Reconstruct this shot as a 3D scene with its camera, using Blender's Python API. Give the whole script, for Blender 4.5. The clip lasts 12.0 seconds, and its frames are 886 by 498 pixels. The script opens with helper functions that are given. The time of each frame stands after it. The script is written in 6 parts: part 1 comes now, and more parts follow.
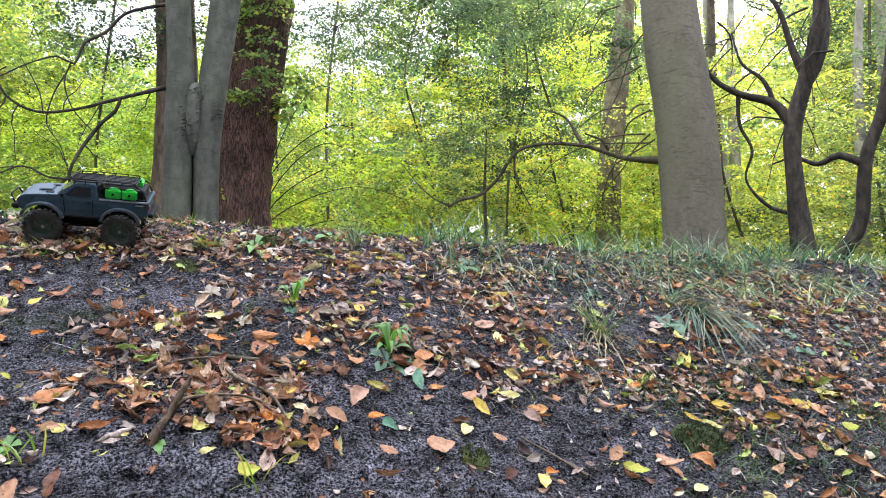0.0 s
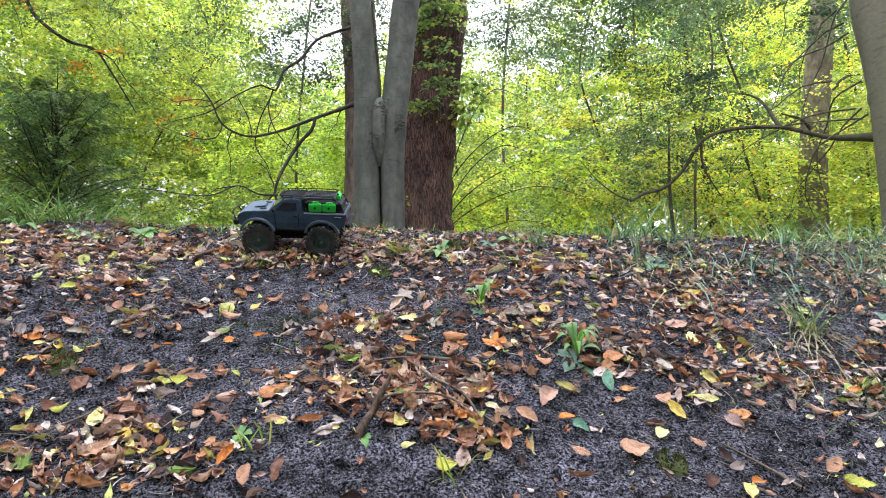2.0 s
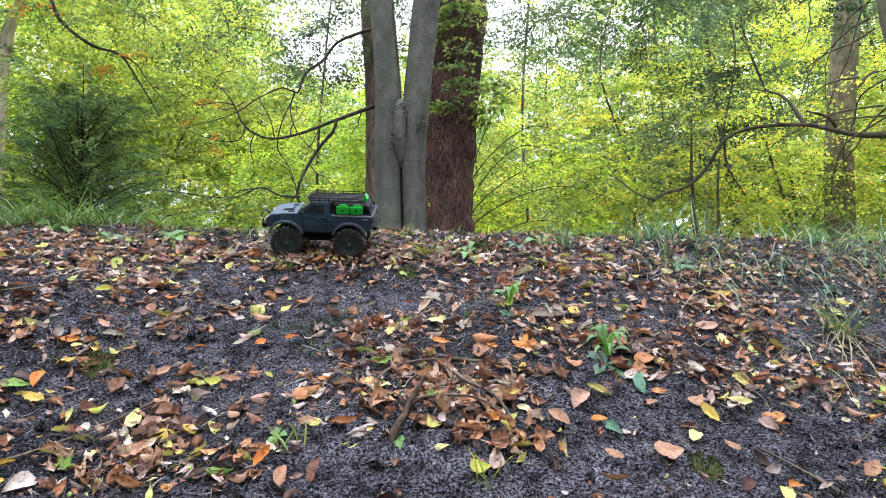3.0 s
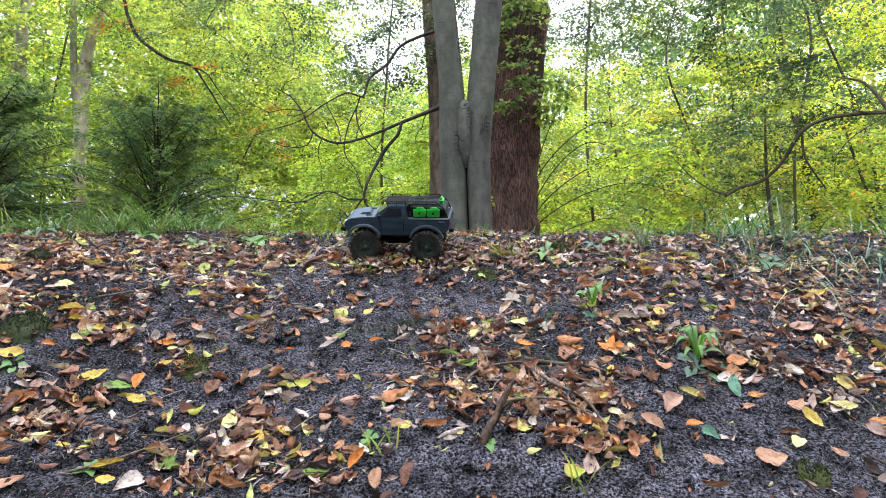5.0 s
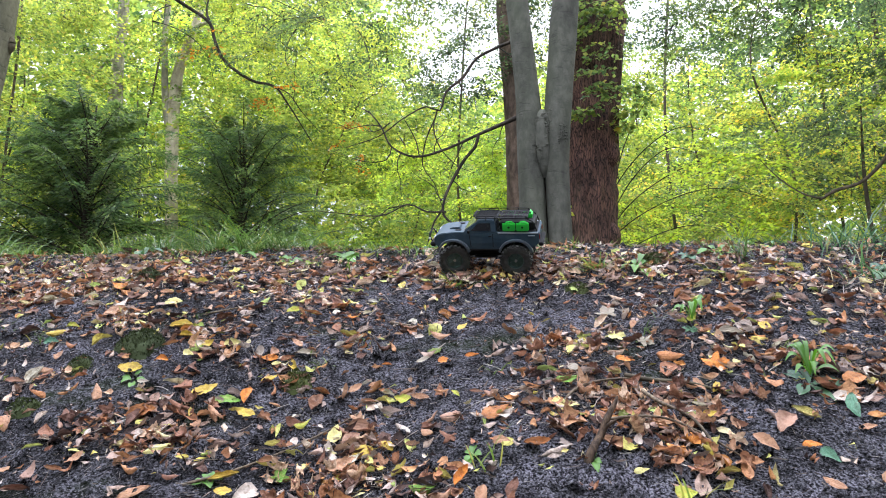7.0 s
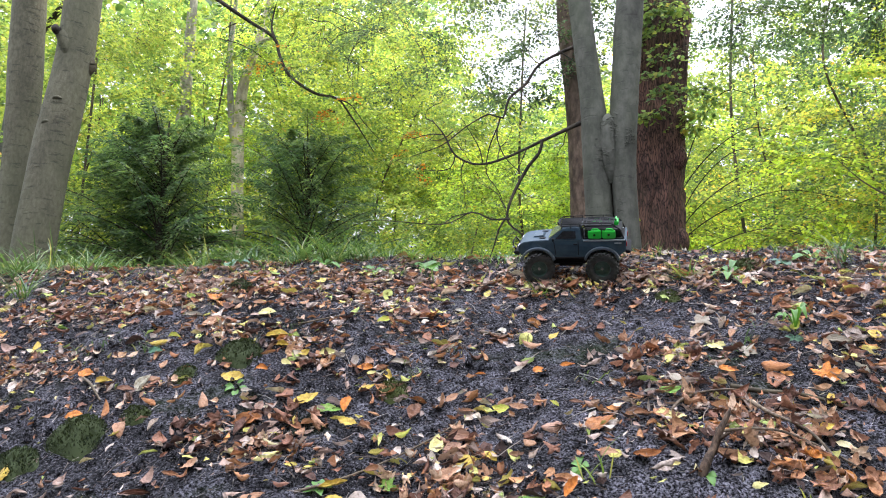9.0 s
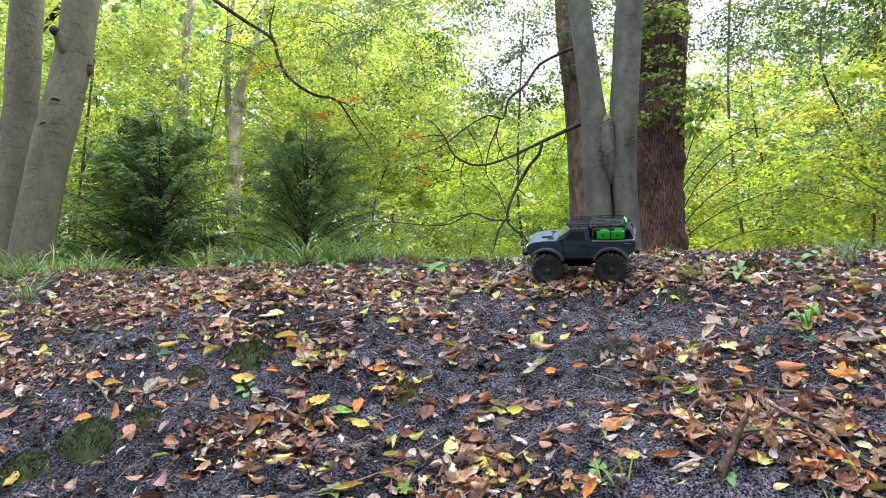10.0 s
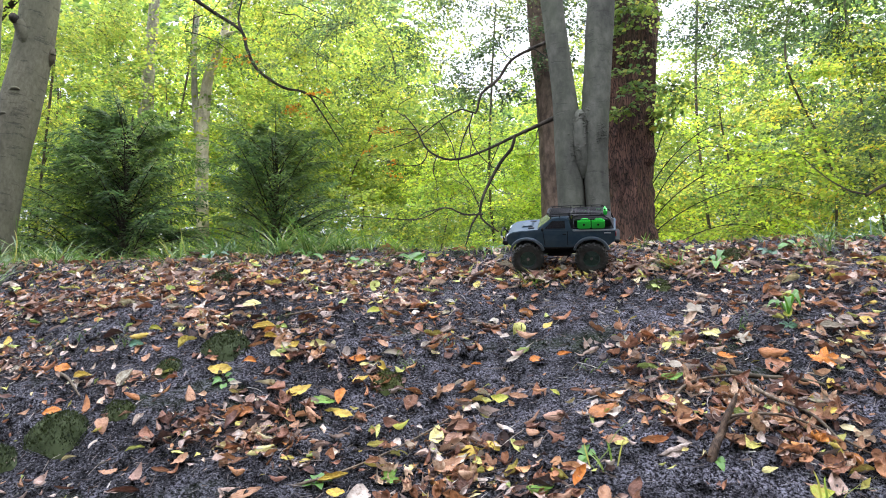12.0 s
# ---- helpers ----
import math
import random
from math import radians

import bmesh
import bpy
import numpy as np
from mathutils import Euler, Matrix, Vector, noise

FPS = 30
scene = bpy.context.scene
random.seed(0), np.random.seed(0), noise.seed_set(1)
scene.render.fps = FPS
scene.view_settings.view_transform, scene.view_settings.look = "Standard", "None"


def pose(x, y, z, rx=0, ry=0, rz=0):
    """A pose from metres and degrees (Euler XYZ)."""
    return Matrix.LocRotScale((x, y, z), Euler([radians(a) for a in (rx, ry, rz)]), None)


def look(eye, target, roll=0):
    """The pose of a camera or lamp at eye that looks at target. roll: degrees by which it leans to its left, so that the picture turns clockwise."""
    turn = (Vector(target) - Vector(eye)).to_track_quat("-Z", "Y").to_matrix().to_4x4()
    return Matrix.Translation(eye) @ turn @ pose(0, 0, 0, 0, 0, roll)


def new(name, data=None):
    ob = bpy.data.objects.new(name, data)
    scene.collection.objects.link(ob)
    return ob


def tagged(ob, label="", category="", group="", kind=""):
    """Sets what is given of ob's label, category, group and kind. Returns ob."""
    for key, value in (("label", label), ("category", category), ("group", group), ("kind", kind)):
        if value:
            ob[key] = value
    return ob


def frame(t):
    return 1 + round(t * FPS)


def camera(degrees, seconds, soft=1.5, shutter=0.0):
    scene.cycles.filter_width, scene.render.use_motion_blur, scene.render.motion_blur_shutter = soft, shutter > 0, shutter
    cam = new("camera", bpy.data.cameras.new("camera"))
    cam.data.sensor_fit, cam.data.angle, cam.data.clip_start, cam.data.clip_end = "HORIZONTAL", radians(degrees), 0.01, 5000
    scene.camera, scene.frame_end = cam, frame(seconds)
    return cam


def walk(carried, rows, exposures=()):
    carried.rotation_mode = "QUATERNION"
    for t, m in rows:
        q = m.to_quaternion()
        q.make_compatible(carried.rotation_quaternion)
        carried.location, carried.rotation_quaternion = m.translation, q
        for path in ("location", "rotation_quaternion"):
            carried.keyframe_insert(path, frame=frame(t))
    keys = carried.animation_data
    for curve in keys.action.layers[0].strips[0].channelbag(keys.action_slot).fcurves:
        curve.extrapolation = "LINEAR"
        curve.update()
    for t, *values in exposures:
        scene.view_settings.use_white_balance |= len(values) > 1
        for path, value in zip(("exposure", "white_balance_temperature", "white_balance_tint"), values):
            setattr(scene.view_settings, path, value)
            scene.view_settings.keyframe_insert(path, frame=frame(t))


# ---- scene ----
cam = camera(65.3, 12.0, soft=1.0)
METRES, EYE, TILT, LEAN, TURN = 0.46, 1.33, 8.0, 0.0, -21.6
ROWS = [
    (0.0, 0.0, 0.0, 0.0, 0.0, 0.0, -0.0),
    (0.5, -0.022, -0.017, 0.0037, 1.93, 0.02, 0.27),
    (1.0, -0.0212, -0.033, 0.0092, 6.68, 0.06, 0.94),
    (1.5, -0.01, -0.0356, 0.0094, 12.2, 0.14, 1.67),
    (2.0, -0.0202, -0.0465, 0.0139, 14.82, 0.22, 2.04),
    (2.5, -0.0508, -0.0709, 0.0246, 15.67, 0.28, 2.13),
    (4.5, -0.1908, -0.1013, 0.045, 19.84, 0.33, 2.94),
    (5.0, -0.2307, -0.1151, 0.0537, 21.44, 0.52, 3.09),
    (5.5, -0.2682, -0.1285, 0.0672, 22.72, 0.74, 3.21),
    (6.0, -0.292, -0.1394, 0.0842, 24.16, 1.02, 3.41),
    (6.5, -0.3344, -0.1683, 0.095, 25.86, 1.35, 3.65),
    (7.0, -0.3482, -0.1947, 0.1035, 27.61, 1.72, 3.86),
    (9.0, -0.5733, -0.335, 0.1401, 32.26, 2.64, 4.36),
    (9.5, -0.6423, -0.3663, 0.1401, 32.28, 2.7, 4.42),
    (10.0, -0.6804, -0.3728, 0.1457, 31.96, 2.72, 4.49),
    (10.5, -0.7236, -0.3746, 0.1355, 31.32, 2.68, 4.54),
    (11.0, -0.7751, -0.3699, 0.1212, 30.53, 2.63, 4.56),
    (11.5, -0.8029, -0.3491, 0.0965, 29.83, 2.52, 4.57),
    (12.0, -0.8094, -0.355, 0.091, 29.42, 2.24, 4.6),
]
walk(cam, [(t, pose(0, 0, EYE, TILT, LEAN, TURN) @ pose(METRES * x, METRES * y, METRES * z, 90 + pitch, roll, yaw)) for t, x, y, z, yaw, pitch, roll in ROWS])

# ---- world, sun, exposure ----
SUN_DIR = Vector((6.94, 7.2, 4.63)).normalized()
world = bpy.data.worlds.new("world")
scene.world = world
world.use_nodes = True
wn, wl = world.node_tree.nodes, world.node_tree.links
wn.clear()
sky = wn.new("ShaderNodeTexSky")
sky.sky_type, sky.sun_disc = "NISHITA", False
sky.sun_elevation = math.asin(SUN_DIR.z)
sky.sun_rotation = math.atan2(SUN_DIR.x, SUN_DIR.y)
sky.air_density, sky.dust_density, sky.ozone_density = 1.0, 3.0, 1.0
haze = wn.new("ShaderNodeHueSaturation")
haze.inputs["Saturation"].default_value = 0.3
back = wn.new("ShaderNodeBackground")
back.inputs["Strength"].default_value = 0.15
wout = wn.new("ShaderNodeOutputWorld")
wl.new(sky.outputs[0], haze.inputs["Color"])
veil = wn.new("ShaderNodeMix")
veil.data_type = "RGBA"
veil.inputs[0].default_value = 0.88
# thin overcast: about three times as bright overhead as at the horizon
height = wn.new("ShaderNodeSeparateXYZ")
wl.new(wn.new("ShaderNodeTexCoord").outputs["Generated"], height.inputs[0])
cloud = wn.new("ShaderNodeValToRGB")
cloud.color_ramp.elements[0].position, cloud.color_ramp.elements[0].color = 0.0, (2.4, 2.5, 2.8, 1)
cloud.color_ramp.elements[1].position, cloud.color_ramp.elements[1].color = 1.0, (19.0, 20.2, 23.4, 1)
rise = wn.new("ShaderNodeMath")
rise.operation = "POWER"
rise.inputs[1].default_value = 2.0
rise.use_clamp = True
wl.new(height.outputs["Z"], rise.inputs[0])
wl.new(rise.outputs[0], cloud.inputs[0])
wl.new(cloud.outputs[0], veil.inputs[7])
wl.new(haze.outputs[0], veil.inputs[6])
wl.new(veil.outputs[2], back.inputs["Color"])
wl.new(back.outputs[0], wout.inputs["Surface"])

sun_data = bpy.data.lights.new("sun", "SUN")
sun_data.energy, sun_data.angle, sun_data.color = 4.2, radians(5), (1.0, 0.94, 0.84)
sun = new("sun", sun_data)
sun.matrix_world = look((0, 0, 30), Vector((0, 0, 30)) - SUN_DIR)
scene.view_settings.exposure = 1.65


# ---- materials ----
def ramp_node(nt, stops, interpolation="LINEAR"):
    r = nt.nodes.new("ShaderNodeValToRGB")
    r.color_ramp.interpolation = interpolation
    els = r.color_ramp.elements
    while len(els) < len(stops):
        els.new(0.5)
    for e, (p, c) in zip(els, stops):
        e.position, e.color = p, (*c, 1)
    return r


def noise_node(nt, scale, detail=6, rough=0.6, stretch=None, source="Object"):
    tc = nt.nodes.new("ShaderNodeTexCoord")
    mp = nt.nodes.new("ShaderNodeMapping")
    if stretch:
        mp.inputs["Scale"].default_value = stretch
    nt.links.new(tc.outputs[source], mp.inputs["Vector"])
    n = nt.nodes.new("ShaderNodeTexNoise")
    n.inputs["Scale"].default_value, n.inputs["Detail"].default_value, n.inputs["Roughness"].default_value = scale, detail, rough
    nt.links.new(mp.outputs[0], n.inputs["Vector"])
    return n


def mix_node(nt, fac, a, b, blend="MIX"):
    m = nt.nodes.new("ShaderNodeMix")
    m.data_type, m.blend_type = "RGBA", blend
    for value, socket in ((fac, m.inputs[0]), (a, m.inputs[6]), (b, m.inputs[7])):
        if isinstance(value, (int, float)):
            socket.default_value = value
        elif isinstance(value, tuple):
            socket.default_value = (*value, 1)
        else:
            nt.links.new(value, socket)
    return m.outputs[2]


def base_mat(name, rough=0.8, metal=0.0, spec=0.5):
    m = bpy.data.materials.new(name)
    m.use_nodes = True
    b = m.node_tree.nodes["Principled BSDF"]
    b.inputs["Roughness"].default_value, b.inputs["Metallic"].default_value = rough, metal
    b.inputs["Specular IOR Level"].default_value = spec
    return m, m.node_tree, b


def bump_to(nt, b, height, strength, dist):
    n = nt.nodes.new("ShaderNodeBump")
    n.inputs["Strength"].default_value, n.inputs["Distance"].default_value = strength, dist
    nt.links.new(height, n.inputs["Height"])
    nt.links.new(n.outputs[0], b.inputs["Normal"])


def plain(name, colour, rough=0.5, metal=0.0, dirt=0.25, scale=30):
    """Paint, plastic or metal with a faint film of dust and small scuffs."""
    m, nt, b = base_mat(name, rough, metal)
    n = noise_node(nt, scale, 5)
    r = ramp_node(nt, [(0.35, colour), (0.75, tuple(c * (1 - dirt) + 0.16 * dirt for c in colour))])
    nt.links.new(n.outputs[0], r.inputs[0])
    nt.links.new(r.outputs[0], b.inputs["Base Color"])
    rr = nt.nodes.new("ShaderNodeMapRange")
    rr.inputs[3].default_value, rr.inputs[4].default_value = max(0.02, rough - 0.1), min(1, rough + 0.15)
    nt.links.new(n.outputs[0], rr.inputs[0])
    nt.links.new(rr.outputs[0], b.inputs["Roughness"])
    return m


def soil_material():
    """Dark humus: clods with the shade of their gaps painted black, grey crumbs, pale flecks, thin moss in places."""
    m, nt, b = base_mat("dark humus soil", 0.95, 0, 0.06)
    big = noise_node(nt, 2.6, 6, 0.65)
    clods = noise_node(nt, 17, 4, 0.6)
    fine = noise_node(nt, 125, 6, 0.72)
    crumbs = noise_node(nt, 170, 2, 0.6)
    # black low end paints the shade in crevices between clods
    r1 = ramp_node(nt, [(0.42, (0.004, 0.0036, 0.0046)), (0.49, (0.074, 0.071, 0.084)), (0.61, (0.225, 0.218, 0.250))])
    nt.links.new(fine.outputs[0], r1.inputs[0])
    r2 = ramp_node(nt, [(0.38, (0.60, 0.60, 0.61)), (0.52, (1.09, 1.09, 1.11)), (0.66, (1.62, 1.60, 1.65))])
    nt.links.new(big.outputs[0], r2.inputs[0])
    tone = mix_node(nt, 1.0, r1.outputs[0], r2.outputs[0], "MULTIPLY")
    r6 = ramp_node(nt, [(0.38, (0.42, 0.41, 0.42)), (0.5, (1.0, 1.0, 1.0)), (0.64, (1.45, 1.44, 1.47))])
    nt.links.new(clods.outputs[0], r6.inputs[0])
    tone = mix_node(nt, 1.0, tone, r6.outputs[0], "MULTIPLY")
    r3 = ramp_node(nt, [(0.63, (0, 0, 0)), (0.69, (1, 1, 1))])
    nt.links.new(crumbs.outputs[0], r3.inputs[0])
    tone = mix_node(nt, r3.outputs[0], tone, (0.36, 0.34, 0.365))
    r5 = ramp_node(nt, [(0.37, (1, 1, 1)), (0.43, (0, 0, 0))])
    nt.links.new(crumbs.outputs[0], r5.inputs[0])
    tone = mix_node(nt, r5.outputs[0], tone, (0.008, 0.006, 0.007))
    moss = noise_node(nt, 3.1, 4, 0.6, (1, 1, 1.7))
    r4 = ramp_node(nt, [(0.60, (0, 0, 0)), (0.72, (0.55, 0.55, 0.55))])
    nt.links.new(moss.outputs[0], r4.inputs[0])
    tone = mix_node(nt, r4.outputs[0], tone, (0.035, 0.055, 0.018))
    nt.links.new(tone, b.inputs["Base Color"])
    both = mix_node(nt, 0.45, fine.outputs[0], crumbs.outputs[0])
    both = mix_node(nt, 0.4, both, clods.outputs[0])
    bump_to(nt, b, both, 1.0, 0.12)
    return m


def litter_material(name, stops, use_object):
    """Dry leaves: one tone a leaf, browner patches, fine veins."""
    m, nt, b = base_mat(name, 0.55, 0, 0.25)
    src = nt.nodes.new("ShaderNodeObjectInfo" if use_object else "ShaderNodeNewGeometry")
    rnd = src.outputs["Random"] if use_object else src.outputs["Random Per Island"]
    r = ramp_node(nt, stops, "LINEAR")
    nt.links.new(rnd, r.inputs[0])
    n = noise_node(nt, 70, 4, 0.65)
    r2 = ramp_node(nt, [(0.34, (0.50, 0.44, 0.40)), (0.48, (0.96, 0.96, 0.97)), (0.66, (1.25, 1.26, 1.28))])
    nt.links.new(n.outputs[0], r2.inputs[0])
    tone = mix_node(nt, 1.0, r.outputs[0], r2.outputs[0], "MULTIPLY")
    nt.links.new(tone, b.inputs["Base Color"])
    v = noise_node(nt, 150, 3)
    bump_to(nt, b, v.outputs[0], 0.8, 0.006)
    t = nt.nodes.new("ShaderNodeBsdfTranslucent")
    nt.links.new(tone, t.inputs["Color"])
    mx = nt.nodes.new("ShaderNodeMixShader")
    mx.inputs[0].default_value = 0.15
    nt.links.new(b.outputs[0], mx.inputs[1])
    nt.links.new(t.outputs[0], mx.inputs[2])
    nt.links.new(mx.outputs[0], nt.nodes["Material Output"].inputs[0])
    return m


def foliage_material(name, stops, through_tint=(2.55, 2.45, 2.0), share=0.6, rough=0.4):
    """Living leaves: reflect green, let yellow-green light through."""
    m, nt, b = base_mat(name, rough, 0, 0.4)
    g = nt.nodes.new("ShaderNodeNewGeometry")
    r = ramp_node(nt, stops)
    nt.links.new(g.outputs["Random Per Island"], r.inputs[0])
    # coarse noise paints lit and shaded masses into the leaf colour
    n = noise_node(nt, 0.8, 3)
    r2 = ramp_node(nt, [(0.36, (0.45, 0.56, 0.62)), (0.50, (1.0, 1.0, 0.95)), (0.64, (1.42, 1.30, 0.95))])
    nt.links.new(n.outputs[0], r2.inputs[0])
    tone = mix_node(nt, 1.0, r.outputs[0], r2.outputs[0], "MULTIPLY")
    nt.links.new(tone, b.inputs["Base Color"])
    t = nt.nodes.new("ShaderNodeBsdfTranslucent")
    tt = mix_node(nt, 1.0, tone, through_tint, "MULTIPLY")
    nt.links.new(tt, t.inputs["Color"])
    mx = nt.nodes.new("ShaderNodeMixShader")
    mx.inputs[0].default_value = share
    nt.links.new(b.outputs[0], mx.inputs[1])
    nt.links.new(t.outputs[0], mx.inputs[2])
    nt.links.new(mx.outputs[0], nt.nodes["Material Output"].inputs[0])
    return m


def bark_material(name, dark, light, scale, stretch, bump, dist, algae=None, rings=0.0, furrows=False, blotch=(0.62, 1.15)):
    m, nt, b = base_mat(name, 0.85, 0, 0.3)
    n = noise_node(nt, scale, 7, 0.65, stretch)
    r = ramp_node(nt, [(0.38, dark), (0.62, light)])
    if furrows:
        # long interlaced plates with dark furrows between them
        wob = noise_node(nt, 5.0, 3, 0.6)
        bent = mix_node(nt, 1.0, wob.inputs["Vector"].links[0].from_socket, mix_node(nt, 1.0, wob.outputs["Color"], (0.09, 0.09, 0.04), "MULTIPLY"), "ADD")
        size = nt.nodes.new("ShaderNodeMapping")
        size.inputs["Scale"].default_value = stretch
        nt.links.new(bent, size.inputs["Vector"])
        cells = nt.nodes.new("ShaderNodeTexVoronoi")
        cells.feature = "DISTANCE_TO_EDGE"
        cells.inputs["Scale"].default_value = scale
        nt.links.new(size.outputs[0], cells.inputs["Vector"])
        n = cells
        mid = tuple(0.5 * a + 0.5 * c for a, c in zip(light, dark))
        r = ramp_node(nt, [(0.01, dark), (0.08, mid), (0.25, light)])
    nt.links.new(n.outputs[0], r.inputs[0])
    blot = noise_node(nt, 3.0, 5, 0.6, (1, 1, 0.5))
    r2 = ramp_node(nt, [(0.40, (blotch[0],) * 3), (0.6, (blotch[1],) * 3)])
    nt.links.new(blot.outputs[0], r2.inputs[0])
    tone = mix_node(nt, 1.0, r.outputs[0], r2.outputs[0], "MULTIPLY")
    if algae:
        a = noise_node(nt, 1.3, 5, 0.6, (1, 1, 0.3))
        r3 = ramp_node(nt, [(0.45, (0, 0, 0)), (0.7, (0.6, 0.6, 0.6))])
        nt.links.new(a.outputs[0], r3.inputs[0])
        tone = mix_node(nt, r3.outputs[0], tone, algae)
    h = r.outputs[0] if furrows else n.outputs[0]
    if rings:
        w = noise_node(nt, 3.2, 6, 0.62, (1.3, 1.3, 6.5))
        r4 = ramp_node(nt, [(0.37, (0, 0, 0)), (0.425, (1, 1, 1))])
        nt.links.new(w.outputs[0], r4.inputs[0])
        tone = mix_node(nt, 1.0, tone, mix_node(nt, rings, (1, 1, 1), r4.outputs[0]), "MULTIPLY")
        h = mix_node(nt, 0.5, n.outputs[0], r4.outputs[0])
    nt.links.new(tone, b.inputs["Base Color"])
    bump_to(nt, b, h, bump, dist)
    return m


LITTER = [(0.0, (0.046, 0.028, 0.026)), (0.12, (0.106, 0.053, 0.041)), (0.23, (0.211, 0.093, 0.060)), (0.34, (0.332, 0.140, 0.065)), (0.44, (0.411, 0.204, 0.096)), (0.52, (0.271, 0.169, 0.137)), (0.6, (0.442, 0.315, 0.255)),
          (0.69, (0.372, 0.280, 0.249)), (0.77, (0.532, 0.443, 0.383)), (0.83, (0.512, 0.210, 0.049)), (0.88, (0.582, 0.547, 0.484)), (0.925, (0.532, 0.420, 0.101)), (0.965, (0.512, 0.490, 0.148)), (1.0, (0.281, 0.362, 0.101))]
M_SOIL = soil_material()
M_LITTER = litter_material("dry leaf litter", LITTER, False)
M_LITTER_ONE = litter_material("dry fallen leaf", LITTER, True)
M_BITS = litter_material("crumbled leaf bits", [(0, (0.012, 0.010, 0.010)), (0.3, (0.07, 0.052, 0.047)), (0.55, (0.23, 0.17, 0.145)), (0.75, (0.40, 0.33, 0.30)), (1, (0.60, 0.55, 0.51))], False)
M_BEECH = bark_material("smooth grey beech bark", (0.058, 0.058, 0.048), (0.102, 0.101, 0.084), 9, (1, 1, 0.6), 0.5, 0.02, (0.070, 0.082, 0.048), 0.22, blotch=(0.72, 1.1))
M_BEECH_PALE = bark_material("pale beech bark", (0.124, 0.107, 0.080), (0.166, 0.145, 0.109), 16, (1, 1, 1.6), 0.5, 0.015, (0.125, 0.125, 0.068), 0.25, blotch=(0.86, 1.08))
M_OAK = bark_material("furrowed red-brown bark", (0.008, 0.005, 0.005), (0.145, 0.074, 0.056), 34, (1, 1, 0.10), 1.0, 0.06, (0.07, 0.055, 0.03), furrows=True)
M_RUSSET = bark_material("smooth russet bark", (0.075, 0.050, 0.036), (0.15, 0.105, 0.078), 12, (1, 1, 0.5), 0.6, 0.03, (0.08, 0.07, 0.045))
M_DARKBARK = bark_material("dark bark", (0.022, 0.018, 0.015), (0.07, 0.055, 0.042), 14, (1, 1, 0.4), 0.8, 0.02)
M_LIMB = bark_material("olive brown limb bark", (0.040, 0.030, 0.021), (0.11, 0.085, 0.058), 14, (1, 1, 0.5), 0.6, 0.02, (0.09, 0.09, 0.04))
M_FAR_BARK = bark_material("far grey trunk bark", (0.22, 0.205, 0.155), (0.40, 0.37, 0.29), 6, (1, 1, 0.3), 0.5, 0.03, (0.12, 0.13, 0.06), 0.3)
M_BEECH_WARM = bark_material("pale wrinkled beech bark", (0.082, 0.075, 0.050), (0.126, 0.116, 0.080), 26, (1, 1, 0.55), 0.7, 0.02, (0.10, 0.105, 0.06), 0.36, blotch=(0.78, 1.1))
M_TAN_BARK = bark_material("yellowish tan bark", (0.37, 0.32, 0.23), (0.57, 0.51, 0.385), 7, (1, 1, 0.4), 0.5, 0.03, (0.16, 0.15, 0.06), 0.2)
M_TAN_BROWN = bark_material("tan brown bark", (0.125, 0.098, 0.060), (0.23, 0.188, 0.12), 12, (1, 1, 0.5), 0.6, 0.02, (0.14, 0.13, 0.06), 0.2)
M_TWIG = bark_material("dead twig wood", (0.07, 0.05, 0.035), (0.20, 0.15, 0.11), 100, (1, 1, 1), 0.8, 0.004)
M_STEM = bark_material("weathered brown stem", (0.022, 0.014, 0.010), (0.13, 0.082, 0.055), 110, (1, 1, 0.25), 0.9, 0.006)
GREEN = [(0, (0.065, 0.115, 0.034)), (0.4, (0.105, 0.165, 0.040)), (0.75, (0.15, 0.20, 0.046)), (0.96, (0.20, 0.23, 0.05)), (1, (0.28, 0.23, 0.05))]
DEEP = [(0, (0.050, 0.085, 0.036)), (0.5, (0.080, 0.125, 0.045)), (1, (0.13, 0.17, 0.05))]
YELLOWING = [(0, (0.157, 0.230, 0.035)), (0.6, (0.224, 0.287, 0.040)), (0.9, (0.325, 0.310, 0.045)), (1, (0.448, 0.276, 0.045))]
# lit and shaded copies of beech leaves; extra blue in the tints paints haze
M_LEAF_LIGHT = foliage_material("beech leaves with sun painted in", [(0, (0.12, 0.185, 0.024)), (0.5, (0.195, 0.262, 0.030)), (0.96, (0.275, 0.305, 0.034)), (1, (0.34, 0.27, 0.05))], (3.2, 3.15, 4.0), 0.66)
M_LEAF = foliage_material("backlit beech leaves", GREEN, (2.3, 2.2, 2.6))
M_LEAF_MID = foliage_material("green beech leaves with open shade painted in", [(0, (0.046, 0.086, 0.025)), (0.35, (0.099, 0.155, 0.036)), (0.65, (0.151, 0.209, 0.043)), (0.95, (0.209, 0.241, 0.045)), (1, (0.313, 0.225, 0.045))], (2.3, 2.3, 2.5))
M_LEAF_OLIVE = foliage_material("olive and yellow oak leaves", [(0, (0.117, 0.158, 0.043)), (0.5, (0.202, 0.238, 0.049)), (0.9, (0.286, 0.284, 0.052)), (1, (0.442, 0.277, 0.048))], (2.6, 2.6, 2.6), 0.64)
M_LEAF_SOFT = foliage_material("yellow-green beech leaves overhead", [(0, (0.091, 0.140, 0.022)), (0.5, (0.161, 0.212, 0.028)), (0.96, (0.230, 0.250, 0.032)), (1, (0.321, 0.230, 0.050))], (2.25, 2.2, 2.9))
M_LEAF_DEEP = foliage_material("deep green beech leaves with shade painted in", DEEP, (1.5, 1.5, 1.9))
